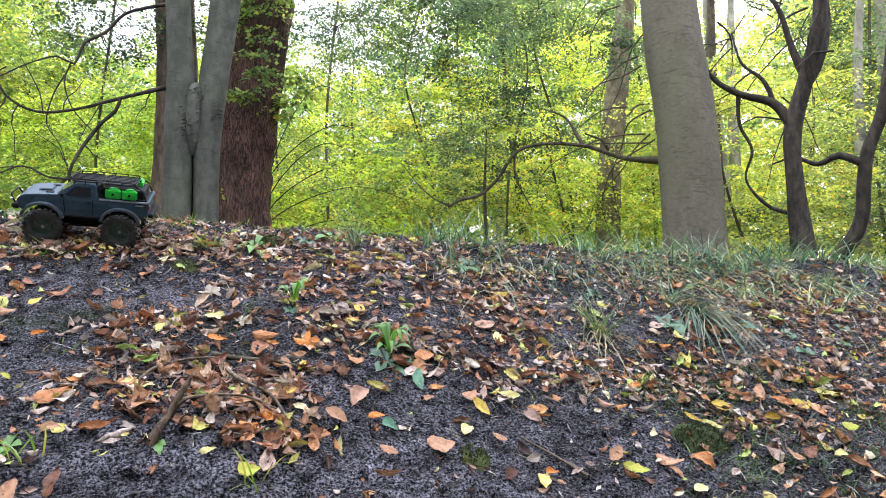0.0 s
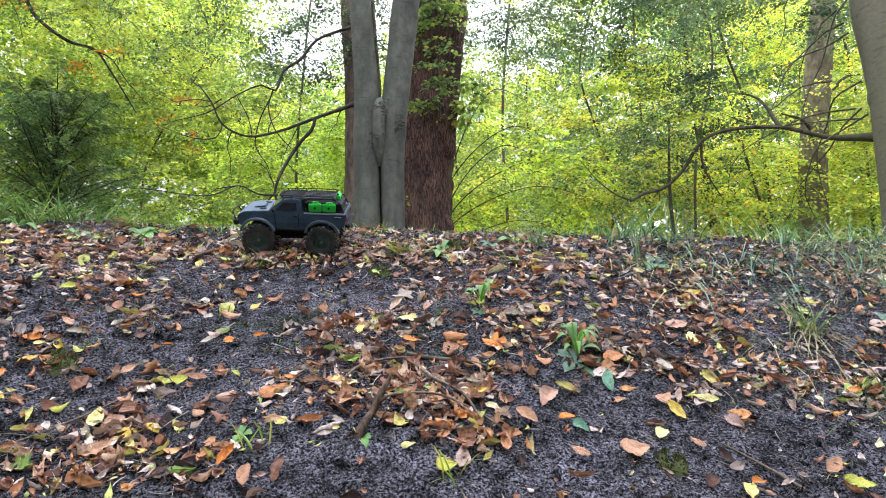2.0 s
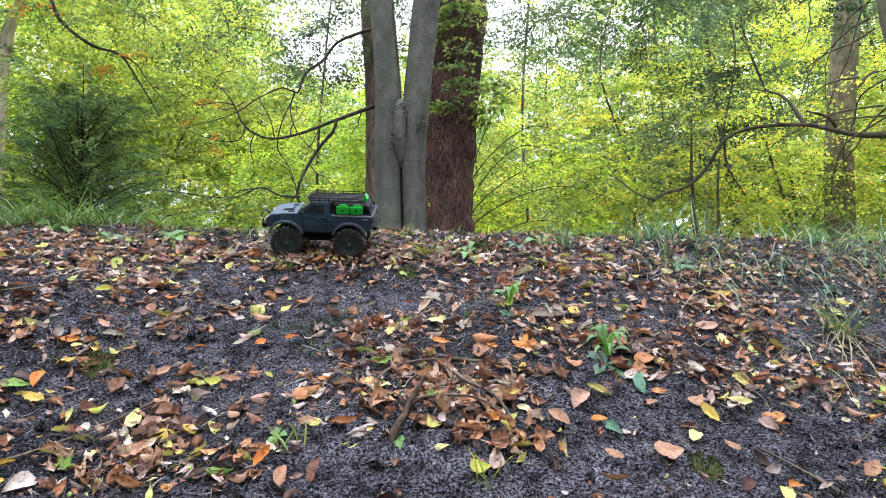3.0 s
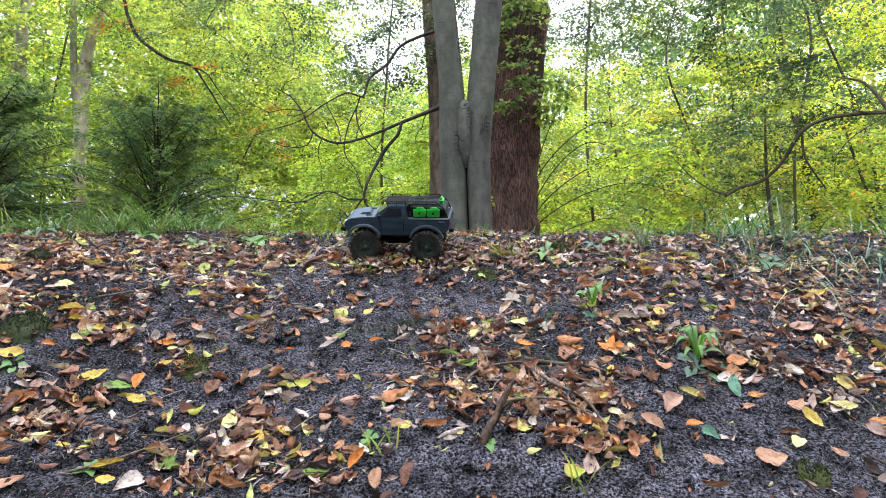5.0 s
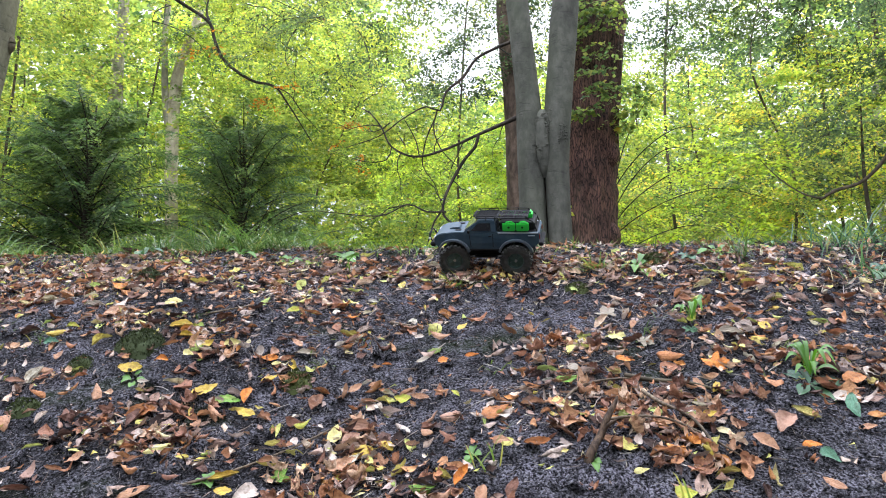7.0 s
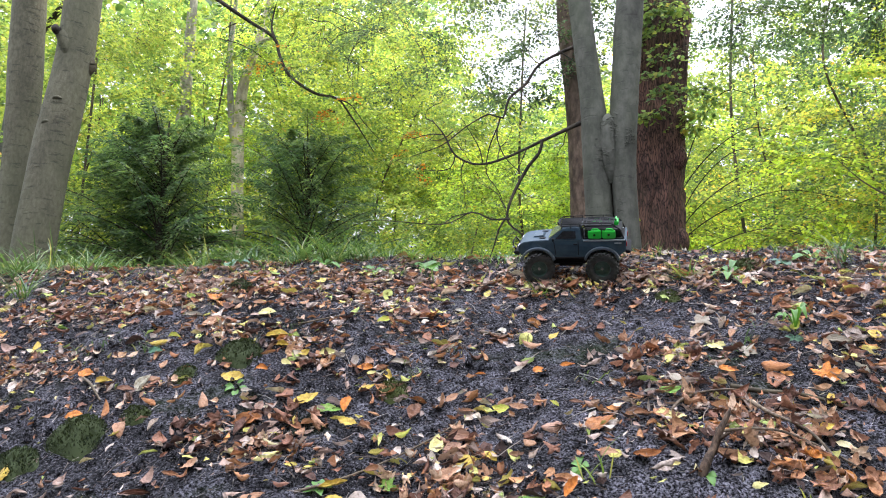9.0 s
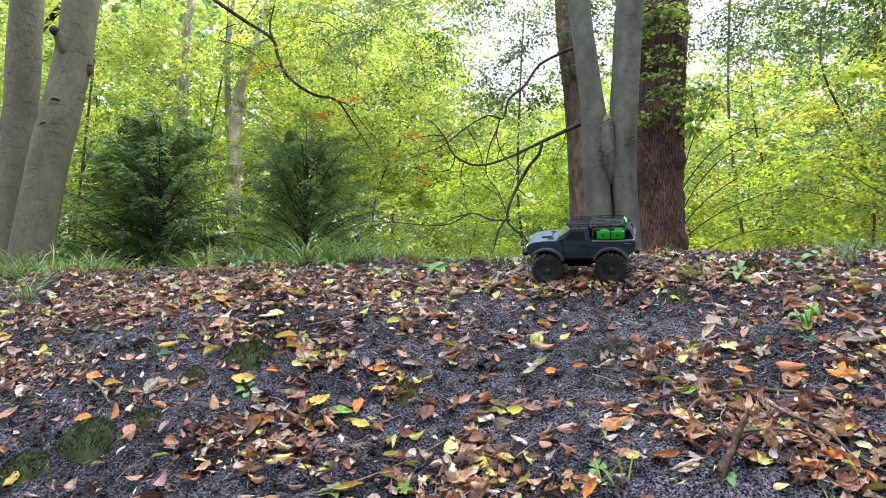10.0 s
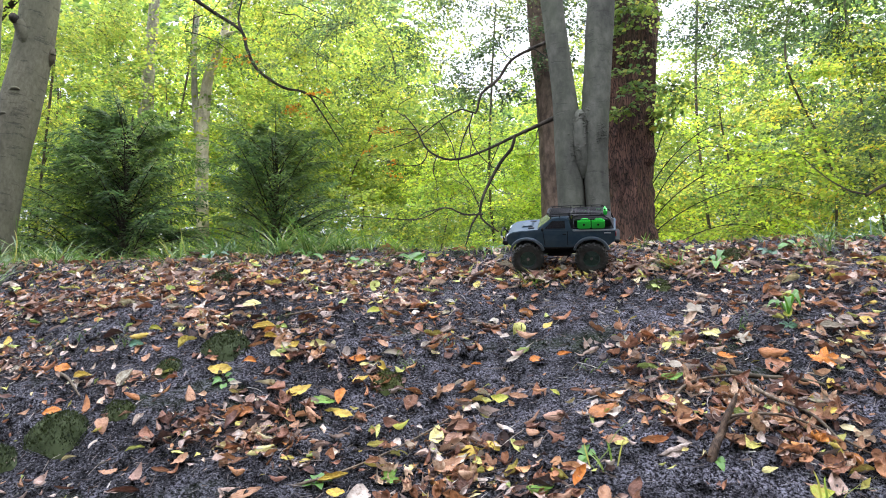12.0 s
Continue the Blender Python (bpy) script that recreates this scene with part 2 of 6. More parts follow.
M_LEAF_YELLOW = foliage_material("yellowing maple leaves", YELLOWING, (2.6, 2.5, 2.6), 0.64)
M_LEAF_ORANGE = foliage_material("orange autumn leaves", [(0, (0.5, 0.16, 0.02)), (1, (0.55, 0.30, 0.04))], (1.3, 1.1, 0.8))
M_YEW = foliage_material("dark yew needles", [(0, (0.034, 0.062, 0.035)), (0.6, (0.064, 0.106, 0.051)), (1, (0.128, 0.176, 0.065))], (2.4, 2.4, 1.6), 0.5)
M_GRASS = foliage_material("long grass blades", [(0, (0.048, 0.095, 0.030)), (0.6, (0.105, 0.172, 0.060)), (0.88, (0.15, 0.21, 0.085)), (1, (0.34, 0.29, 0.14))], (1.3, 1.4, 0.7), 0.35)
M_GRASS_BLUE = foliage_material("blue-green grass blades", [(0, (0.04, 0.10, 0.055)), (0.6, (0.09, 0.17, 0.10)), (0.85, (0.19, 0.26, 0.17)), (1, (0.40, 0.35, 0.20))], (1.3, 1.4, 0.9), 0.3)
M_DRYGRASS = foliage_material("dry straw grass", [(0, (0.28, 0.22, 0.11)), (1, (0.48, 0.40, 0.24))], (1.1, 1.1, 0.9), 0.3)
M_HERB = foliage_material("herb leaves", [(0, (0.055, 0.145, 0.028)), (1, (0.11, 0.235, 0.042))], (1.6, 1.8, 0.6), 0.3)
M_HERB_BLUE = foliage_material("blue-green herb leaves", [(0, (0.03, 0.085, 0.05)), (1, (0.07, 0.15, 0.09))], (1.2, 1.3, 0.7), 0.25)
M_MOSS = foliage_material("cushion moss", [(0, (0.016, 0.025, 0.009)), (1, (0.055, 0.070, 0.020))], (1.2, 1.2, 0.7), 0.1, 0.9)

# ---- shared tools ----
rng = np.random.default_rng(7)


def hash2(ix, iy, seed):
    h = (ix.astype(np.int64) * 374761393 + iy.astype(np.int64) * 668265263 + seed * 982451653) & 0xFFFFFFFF
    h = ((h ^ (h >> 13)) * 1274126177) & 0xFFFFFFFF
    return ((h ^ (h >> 16)) & 0xFFFF) / 65535.0


def vnoise(x, y, seed=0):
    """Smooth value noise from -1 to 1 on arrays."""
    ix, iy = np.floor(x), np.floor(y)
    fx, fy = x - ix, y - iy
    fx, fy = fx * fx * (3 - 2 * fx), fy * fy * (3 - 2 * fy)
    a, b = hash2(ix, iy, seed), hash2(ix + 1, iy, seed)
    c, d = hash2(ix, iy + 1, seed), hash2(ix + 1, iy + 1, seed)
    return 2 * ((a * (1 - fx) + b * fx) * (1 - fy) + (c * (1 - fx) + d * fx) * fy) - 1


BUMPS = [(0.1, 2.5, -0.029), (0.6, 2.15, 0.010), (0.55, 1.75, -0.014), (-0.05, 2.0, 0.045), (-0.65, 2.1, -0.048),
         (-1.5, 2.3, 0.024), (-1.1, 2.6, 0.022), (-1.8, 2.65, 0.048), (-1.2, 2.95, -0.032), (-0.6, 2.85, -0.032), (-1.1, 2.1, -0.018)]


def ground_z(x, y, fine=True):
    """Height of the bank: a path at its foot, a slope of 30 degrees, a rounded crest and level woodland floor behind it."""
    x, y = np.asarray(x, float), np.asarray(y, float)
    slope, top, k = 0.072 + 0.567 * y, 1.90 + 0.004 * (y - 3.1), 0.07
    top = np.minimum(top, 2.2)
    z = -k * np.logaddexp(-slope / k, -top / k)
    z = 0.05 * np.logaddexp(z / 0.05, 0.0)
    for bx, by, h in BUMPS:
        z = z + h * np.exp(-((x - bx) ** 2 + (y - by) ** 2) / 0.157)
    z = z + 0.022 * vnoise(x * 1.7, y * 1.7, 3) + 0.010 * vnoise(x * 5, y * 5, 4)
    if fine:
        near = np.clip((7 - np.hypot(x, y - 2)) / 3, 0, 1)
        z = z + near * (0.010 * (0.6 - np.abs(vnoise(x * 13, y * 13, 5)) * 1.3) + 0.009 * (0.5 - np.abs(vnoise(x * 29, y * 29, 6))) + 0.004 * vnoise(x * 55, y * 55, 8))
    return z


def gz(x, y):
    return float(ground_z(np.array([x]), np.array([y]))[0])


def mesh_from(name, verts, faces, smooth=True):
    """A mesh from an array of vertices and an array of faces of one size."""
    verts, faces = np.asarray(verts, np.float32), np.asarray(faces, np.int32)
    me = bpy.data.meshes.new(name)
    n, k = faces.shape
    me.vertices.add(len(verts))
    me.vertices.foreach_set("co", verts.ravel())
    me.loops.add(n * k)
    me.loops.foreach_set("vertex_index", faces.ravel())
    me.polygons.add(n)
    me.polygons.foreach_set("loop_start", np.arange(0, n * k, k, dtype=np.int32))
    me.polygons.foreach_set("use_smooth", np.full(n, smooth))
    me.update(calc_edges=True)
    me.validate()
    return me


def link(name, me, material, parent=None, label=""):
    ob = new(name, me)
    if material:
        me.materials.append(material)
    if parent:
        ob.parent = parent
    if label:
        tagged(ob, label)
    return ob


def part(name, bm, material, parent, label=""):
    """Links a bmesh as one mesh object under a thing or a part."""
    me = bpy.data.meshes.new(name)
    bm.normal_update()
    bm.to_mesh(me)
    bm.free()
    return link(name, me, material, parent, label)


def thing(name, label, category, group="", kind="", at=None):
    ob = new(name)
    ob.empty_display_size = 0.1
    if at is not None:
        ob.matrix_world = at if isinstance(at, Matrix) else Matrix.Translation(at)
    return tagged(ob, label, category, group, kind)


def smooth_path(points, step):
    """Catmull-Rom through rows of any width, resampled at about that step."""
    p = np.asarray(points, float)
    ext = np.vstack([2 * p[0] - p[1], p, 2 * p[-1] - p[-2]])
    out = []
    for i in range(1, len(ext) - 2):
        a, b, c, d = ext[i - 1:i + 3]
        n = max(1, int(np.linalg.norm((c - b)[:3]) / step))
        t = np.linspace(0, 1, n, endpoint=False)[:, None]
        out.append(0.5 * (2 * b + (c - a) * t + (2 * a - 5 * b + 4 * c - d) * t ** 2 + (3 * b - a - 3 * c + d) * t ** 3))
    return np.vstack(out + [p[-1:]])


def tube_arrays(points, sides=8, step=0.1, rough=0.0, seed=0, grain=(1.0, 1.0), ridges=0.0):
    """Vertices and quads of a tapering limb through rows of (x, y, z, radius)."""
    p = smooth_path(points, step)
    c, r = p[:, :3], p[:, 3]
    d = np.gradient(c, axis=0)
    d /= np.linalg.norm(d, axis=1)[:, None] + 1e-9
    up = np.array([0.0, 0.0, 1.0]) if abs(d[0][2]) < 0.9 else np.array([0.0, 1.0, 0.0])
    u = np.cross(up, d)
    u /= np.linalg.norm(u, axis=1)[:, None] + 1e-9
    v = np.cross(d, u)
    ang = np.linspace(0, 2 * np.pi, sides, endpoint=False)
    rad = np.repeat(r[:, None], sides, 1)
    if rough or ridges:
        length = np.r_[0, np.cumsum(np.linalg.norm(np.diff(c, axis=0), axis=1))]
        A, L = np.meshgrid(ang, length)
        ca, sa = np.cos(A), np.sin(A)
        lump = vnoise(ca * 1.6 * grain[0] + 10, L * 1.3 * grain[1] + sa * 1.6 * grain[0], seed) + 0.5 * vnoise(ca * 4 + 31, L * 3.5 + sa * 4, seed + 1)
        rad = rad * (1 + rough * lump)
        if ridges:
            q = vnoise(A / (2 * np.pi) * 34 + 0.8 * vnoise(A * 2, L * 2, seed + 2), L * 2.2, seed + 3)
            q2 = vnoise(A / (2 * np.pi) * 70, L * 5, seed + 4)
            rad = rad + ridges * (np.abs(q) * 1.3 - 0.5 + 0.4 * q2)
    V = c[:, None] + rad[:, :, None] * (np.cos(ang)[None, :, None] * u[:, None] + np.sin(ang)[None, :, None] * v[:, None])
    n = len(c)
    i, j = np.meshgrid(np.arange(n - 1), np.arange(sides), indexing="ij")
    a = (i * sides + j).ravel()
    b = (i * sides + (j + 1) % sides).ravel()
    F = np.stack([a, b, b + sides, a + sides], 1)
    tip = np.array([[(n - 1) * sides + k for k in (0, sides // 4, sides // 2, 3 * sides // 4)]]) if sides >= 4 else None
    return V.reshape(-1, 3), np.vstack([F, tip]) if tip is not None else F


def tube(name, points, material, parent, label="", **kw):
    V, F = tube_arrays(points, **kw)
    return link(name, mesh_from(name, V, F), material, parent, label)


def join_arrays(chunks):
    V, F, o = [], [], 0
    for v, f in chunks:
        V.append(v), F.append(f + o)
        o += len(v)
    return np.vstack(V), np.vstack(F)


def leaf_cloud(pos, out, normal, size, wide=0.8, fold=0.12):
    """One bent diamond-shaped blade at each position, pointing along out."""
    out = out / (np.linalg.norm(out, axis=1)[:, None] + 1e-9)
    side = np.cross(out, normal)
    side /= np.linalg.norm(side, axis=1)[:, None] + 1e-9
    nrm = np.cross(side, out)
    s = size[:, None]
    tip = pos + out * s - nrm * s * fold
    mid_ = pos + out * s * 0.45
    V = np.stack([pos, mid_ + side * s * wide * 0.5, tip, mid_ - side * s * wide * 0.5], 1).reshape(-1, 3)
    return V, np.arange(len(pos) * 4).reshape(-1, 4)


def sprays(centres, headings, reach, count, leaf, r, tilt=0.55, droop=0.25):
    """Flat fans of leaves on twigs, as beeches hold them. Returns leaf arrays and twig arrays."""
    n = len(centres)
    idx = np.repeat(np.arange(n), count)
    m = len(idx)
    rad = reach[idx] * np.sqrt(r.random(m))
    twig = r.integers(0, 7, m)
    fan = headings[idx] + (twig - 3) * 0.34 + r.normal(0, 0.09, m)
    pos = centres[idx].copy()
    pos[:, 0] += np.cos(fan) * rad
    pos[:, 1] += np.sin(fan) * rad
    slope = r.normal(-0.12, 0.22, n)
    pos[:, 2] += slope[idx] * rad - droop * rad ** 2 / np.maximum(reach[idx], 0.1) + r.normal(0, 0.05, m) * reach[idx]
    turn = fan + r.choice([-0.9, 0.9], m) + r.normal(0, 0.3, m)
    out = np.stack([np.cos(turn), np.sin(turn), r.normal(-0.25, 0.35, m)], 1)
    normal = np.stack([r.normal(0, tilt, m), r.normal(0, tilt, m), np.ones(m)], 1)
    size = leaf * r.uniform(0.65, 1.2, m)
    L = leaf_cloud(pos, out, normal, size)
    # three-sided twigs along some of the fan's ribs
    t = np.repeat(np.arange(n), 3)
    a = headings[t] + np.tile([-0.68, 0.0, 0.68], n)
    s = centres[t]
    ln = reach[t] * 0.85
    e = s + np.stack([np.cos(a) * ln, np.sin(a) * ln, slope[t] * ln - droop * ln ** 2 / np.maximum(reach[t], 0.1)], 1)
    w = 0.006
    p = np.stack([-np.sin(a), np.cos(a), np.zeros(len(a))], 1) * w
    z = np.array([[0, 0, w]])
    V = np.stack([s + p, s - p, s + z, e], 1).reshape(-1, 3)
    k = np.arange(len(t))[:, None] * 4
    F = np.vstack([k + np.array([[0, 1, 3]]), k + np.array([[1, 2, 3]]), k + np.array([[2, 0, 3]])])
    return L, (V, F)


# ---- the ground: one sheet ----
def axis_steps(lo, hi, step, far):
    core = list(np.arange(lo, hi, step))
    a, b, s = [], [], step
    left, right = lo, core[-1]
    while right < far:
        s = s * 1.09 if s < 0.2 else s * 1.3
        left, right = left - s, right + s
        a.append(left), b.append(right)
    return np.array(a[::-1] + core + b)


gx, gy = axis_steps(-2.6, 2.8, 0.0135, 900), axis_steps(1.4, 3.35, 0.0135, 900)
GX, GY = np.meshgrid(gx, gy, indexing="ij")
GZ = ground_z(GX, GY)
nx, ny = GX.shape
gi, gj = np.meshgrid(np.arange(nx - 1), np.arange(ny - 1), indexing="ij")
ga = (gi * ny + gj).ravel()
ground = link("ground", mesh_from("ground", np.stack([GX, GY, GZ], 2).reshape(-1, 3), np.stack([ga, ga + ny, ga + ny + 1, ga + 1], 1)), M_SOIL)
tagged(ground, "steep bank of dark humus soil strewn with autumn leaves", "ground", kind="structure")


# ---- trees ----
def crown_arrays(boxes, r, leaf, count):
    """Leaf and twig arrays of sprays spread through ellipsoids (x, y, z, rx, ry, rz, number, reach)."""
    L, T = [], []
    for x, y, z, rx, ry, rz, number, reach in boxes:
        d = r.normal(0, 1, (number, 3))
        d /= np.linalg.norm(d, axis=1)[:, None]
        d *= r.random(number)[:, None] ** 0.42
        # most sprays gather in clumps at the ends of branches, with gaps between
        home = d[r.integers(0, max(3, number // 7), number)]
        d = np.where(r.random(number)[:, None] < 0.75, home + r.normal(0, 0.17, (number, 3)), d)
        # sprays gather in loose tiers
        tier = np.round(d[:, 2] * 4 + r.normal(0, 0.2, number)) / 4
        c = np.stack([x + d[:, 0] * rx, y + d[:, 1] * ry, z + (0.7 * tier + 0.3 * d[:, 2]) * rz], 1)
        head = np.arctan2(d[:, 1], d[:, 0]) + r.normal(0, 0.5, number)
        l, t = sprays(c, head, reach * r.uniform(0.6, 1.3, number), count, leaf, r)
        L.append(l), T.append(t)
    return join_arrays(L), join_arrays(T)


def crown(parent, boxes, material, seed, leaf=0.065, count=60, label="", twigs=M_DARKBARK):
    r = np.random.default_rng(seed)
    l, t = crown_arrays(boxes, r, leaf, count)
    ob = link("crown", mesh_from("crown", *l), material, parent, label)
    tagged(link("twigwork", mesh_from("twigwork", *t), twigs, ob), kind="stuff")
    return ob


def rooted(rows, flare=1.35):
    """Adds a root flare that runs into the ground below the first row."""
    x, y, z, r = rows[0]
    g = gz(x, y)
    return [(x, y, g - 0.25, r * flare * 1.25), (x, y, g + 0.05, r * flare), (x, y, g + 0.35, r * 1.1)] + [p for p in rows[0:] if p[2] > g + 0.6]


def tree(name, label, category, rows, bark, crowns=(), leaves=None, seed=1, group="", sides=20, rough=0.05, ridges=0.0, step=0.12, leaf=0.065, count=60):
    t = thing(name, label, category, group, at=(rows[0][0], rows[0][1], gz(rows[0][0], rows[0][1])))
    inv = Matrix.Translation(-t.location)
    trunk = tube("trunk", rooted(rows), bark, t, sides=sides, step=step, rough=rough, seed=seed, ridges=ridges)
    trunk.matrix_parent_inverse = inv
    if crowns:
        crown(t, crowns, leaves or M_LEAF, seed, leaf, count).matrix_parent_inverse = inv
    return t


def limb(parent, rows, bark, name="branch", label="", sides=8, step=0.08, rough=0.12, seed=5, thin=1.0):
    rows = [(x, y, z, r * thin) for x, y, z, r in rows]
    ob = tube(name, rows, bark, parent, label, sides=sides, step=step, rough=rough, seed=seed)
    ob.matrix_parent_inverse = Matrix.Translation(-parent.location)
    return ob


def wander(parent, start, way, length, r0, seed, bark, sag=0.25, name="branch"):
    """A thin crooked branch that wanders from a start along a way and sags."""
    r = np.random.default_rng(seed)
    p, d = np.array(start, float), np.array(way, float)
    d /= np.linalg.norm(d)
    rows = [(*p, r0)]
    for k in range(1, 7):
        d = d + r.normal(0, 0.32, 3) * np.array([1, 0.6, 1]) - np.array([0, 0, sag * 0.3])
        d /= np.linalg.norm(d)
        p = p + d * length / 6
        rows.append((*p, r0 * (1 - 0.135 * k)))
    return limb(parent, rows, bark, name, sides=5, step=0.12, rough=0.0)


# twin-stemmed beech on the crest
twin = tree("twin_beech", "grey twin-stemmed beech with a dark cleft between its stems", "tree",
            [(0.04, 8.76, 1.9, 0.185), (0.038, 8.76, 2.7, 0.174), (0.021, 8.76, 3.2, 0.170), (0.004, 8.76, 3.8, 0.168), (0.004, 8.76, 4.2, 0.172), (0.0, 8.76, 4.5, 0.170), (-0.027, 8.76, 4.9, 0.155), (-0.09, 8.76, 5.6, 0.148), (-0.16, 8.78, 6.5, 0.145), (-0.25, 8.8, 8.0, 0.13), (-0.45, 8.9, 12, 0.09), (-0.5, 9, 15, 0.03)],
            M_BEECH, [(-1.2, 9.6, 11.2, 3.0, 3.0, 2.6, 50, 1.0)], M_LEAF_DEEP, 11, sides=36, rough=0.035, step=0.09)
limb(twin, [(0.385, 8.73, 1.6, 0.24), (0.378, 8.73, 2.3, 0.165), (0.365, 8.73, 2.8, 0.152), (0.350, 8.73, 3.3, 0.150), (0.340, 8.73, 3.8, 0.157), (0.351, 8.73, 4.25, 0.172), (0.379, 8.73, 4.6, 0.175), (0.413, 8.73, 4.97, 0.177), (0.476, 8.73, 5.7, 0.182), (0.56, 8.72, 6.5, 0.175), (0.8, 8.7, 9, 0.15), (1.2, 8.7, 13, 0.06)], M_BEECH, "trunk", sides=36, step=0.09, rough=0.035, seed=21)
# where the stems have grown together, with warty bark in the crotch
limb(twin, [(0.175, 8.70, 3.62, 0.03), (0.172, 8.68, 3.8, 0.085), (0.165, 8.68, 4.05, 0.12), (0.165, 8.68, 4.3, 0.125), (0.17, 8.70, 4.45, 0.10), (0.18, 8.74, 4.54, 0.03)], M_BEECH, "trunk", "fused bark between the two stems", sides=28, step=0.02, rough=0.15, seed=22)
wr = np.random.default_rng(23)
warts = []
for cx_, cz_, sx_, sz_, number in ((0.17, 4.28, 0.045, 0.12, 170), (0.42, 4.22, 0.05, 0.09, 90), (0.10, 4.05, 0.05, 0.10, 60)):
    for q in range(number):
        wx_, wz_, wr_ = cx_ + wr.normal(0, sx_), cz_ + wr.normal(0, sz_), wr.uniform(0.006, 0.014)
        wy_ = min(8.76 - math.sqrt(max(0.0, 0.168 ** 2 - (wx_ - 0.004) ** 2)) if abs(wx_ - 0.004) < 0.168 else 8.76,
                  8.73 - math.sqrt(max(0.0, 0.168 ** 2 - (wx_ - 0.348) ** 2)) if abs(wx_ - 0.348) < 0.168 else 8.73,
                  8.68 - math.sqrt(max(0.0, 0.12 ** 2 - (wx_ - 0.166) ** 2)) if abs(wx_ - 0.166) < 0.12 and 3.85 < wz_ < 4.45 else 8.73)
        warts.append(tube_arrays([(wx_ - wr_, wy_ + 0.004, wz_, wr_ * 0.3), (wx_ - wr_ * 0.4, wy_ - 0.004, wz_, wr_ * 0.8), (wx_ + wr_ * 0.5, wy_ - 0.004, wz_ + 0.2 * wr_, wr_ * 0.7), (wx_ + wr_, wy_ + 0.004, wz_, wr_ * 0.3)], sides=6, step=0.02))
ob = tagged(link("warty_bark", mesh_from("warty_bark", *join_arrays(warts)), M_BEECH, twin, "dark warts on the bark below the fork"), kind="stuff")
ob.matrix_parent_inverse = Matrix.Translation(-twin.location)
# dark tube added behind the gap, painting the shade between the stems
limb(twin, [(0.19, 8.88, 1.6, 0.10), (0.19, 8.88, 2.6, 0.08), (0.18, 8.86, 3.4, 0.09), (0.175, 8.80, 4.0, 0.10), (0.18, 8.78, 4.5, 0.04)], M_DARKBARK, "cleft", "dark filler painting the shade between the stems", sides=12, step=0.1)
crown(twin, [(-2.3, 11.2, 7.6, 2.8, 1.4, 1.7, 190, 0.55), (-0.9, 10.8, 6.2, 0.8, 0.7, 0.7, 50, 0.4), (-1.0, 12.0, 8.6, 2.6, 1.4, 1.2, 120, 0.5), (0.3, 11.0, 7.4, 0.9, 0.8, 1.0, 22, 0.4), (2.7, 11.4, 7.4, 1.6, 1.0, 1.4, 110, 0.5)], M_LEAF_DEEP, 12, 0.052, 54, "fine grey-green leaves with shade painted in, against the sky").matrix_parent_inverse = Matrix.Translation(-twin.location)
DB = M_DARKBARK
limb(twin, [(0.0, 9.0, 4.62, 0.055), (-0.3, 9.1, 4.53, 0.042), (-0.69, 9.14, 4.38, 0.034), (-1.19, 9.11, 4.16, 0.026), (-1.57, 9.06, 4.07, 0.024), (-1.88, 9.02, 4.21, 0.02), (-2.03, 8.99, 4.5, 0.016), (-2.2, 8.97, 4.72, 0.012)], DB, thin=0.7)
limb(twin, [(-0.69, 9.14, 4.38, 0.03), (-0.74, 9.13, 4.2, 0.032), (-0.87, 9.13, 4.05, 0.032), (-1.04, 9.12, 3.76, 0.03), (-1.16, 9.11, 3.48, 0.026), (-1.17, 9.11, 3.25, 0.022), (-0.94, 9.13, 3.05, 0.014)], DB, thin=0.7)
limb(twin, [(-1.17, 9.11, 3.36, 0.02), (-1.3, 9.09, 3.16, 0.018), (-1.36, 9.08, 2.95, 0.014), (-1.45, 9.08, 2.7, 0.012)], DB, thin=0.7)
limb(twin, [(-1.14, 9.1, 3.30, 0.02), (-1.4, 9.07, 3.30, 0.018), (-1.66, 9.05, 3.40, 0.014), (-2.04, 8.99, 3.24, 0.012), (-2.78, 8.81, 3.28, 0.007)], DB, thin=0.7)
limb(twin, [(-0.05, 9.05, 5.72, 0.045), (-0.34, 9.15, 5.67, 0.034), (-0.7, 9.14, 5.49, 0.03), (-0.9, 9.13, 5.21, 0.032), (-1.13, 9.11, 5.01, 0.026), (-1.22, 9.1, 4.73, 0.022), (-1.41, 9.08, 4.79, 0.016), (-1.72, 9.04, 4.62, 0.014), (-2.06, 9.0, 4.36, 0.011), (-2.5, 8.95, 4.2, 0.006)], DB, thin=0.7)
limb(twin, [(-1.26, 9.1, 4.73, 0.016), (-1.31, 9.1, 4.49, 0.013), (-1.22, 9.11, 4.2, 0.011), (-1.0, 9.12, 3.95, 0.008), (-0.8, 9.12, 3.85, 0.005)], DB, thin=0.7)
limb(twin, [(-1.3, 9.1, 4.6, 0.013), (-1.42, 9.1, 4.3, 0.012), (-1.46, 9.1, 3.95, 0.010), (-1.3, 9.11, 3.7, 0.008), (-1.2, 9.11, 3.4, 0.008)], DB, thin=0.7)
limb(twin, [(-1.88, 9.02, 4.21, 0.014), (-1.95, 9.0, 4.02, 0.011), (-2.25, 8.97, 4.0, 0.007), (-2.7, 8.9, 4.15, 0.004)], DB, thin=0.7)
limb(twin, [(-1.5, 9.05, 4.08, 0.012), (-1.55, 9.05, 4.3, 0.010), (-1.68, 9.04, 4.55, 0.008), (-1.8, 9.04, 4.75, 0.004)], DB, thin=0.7)
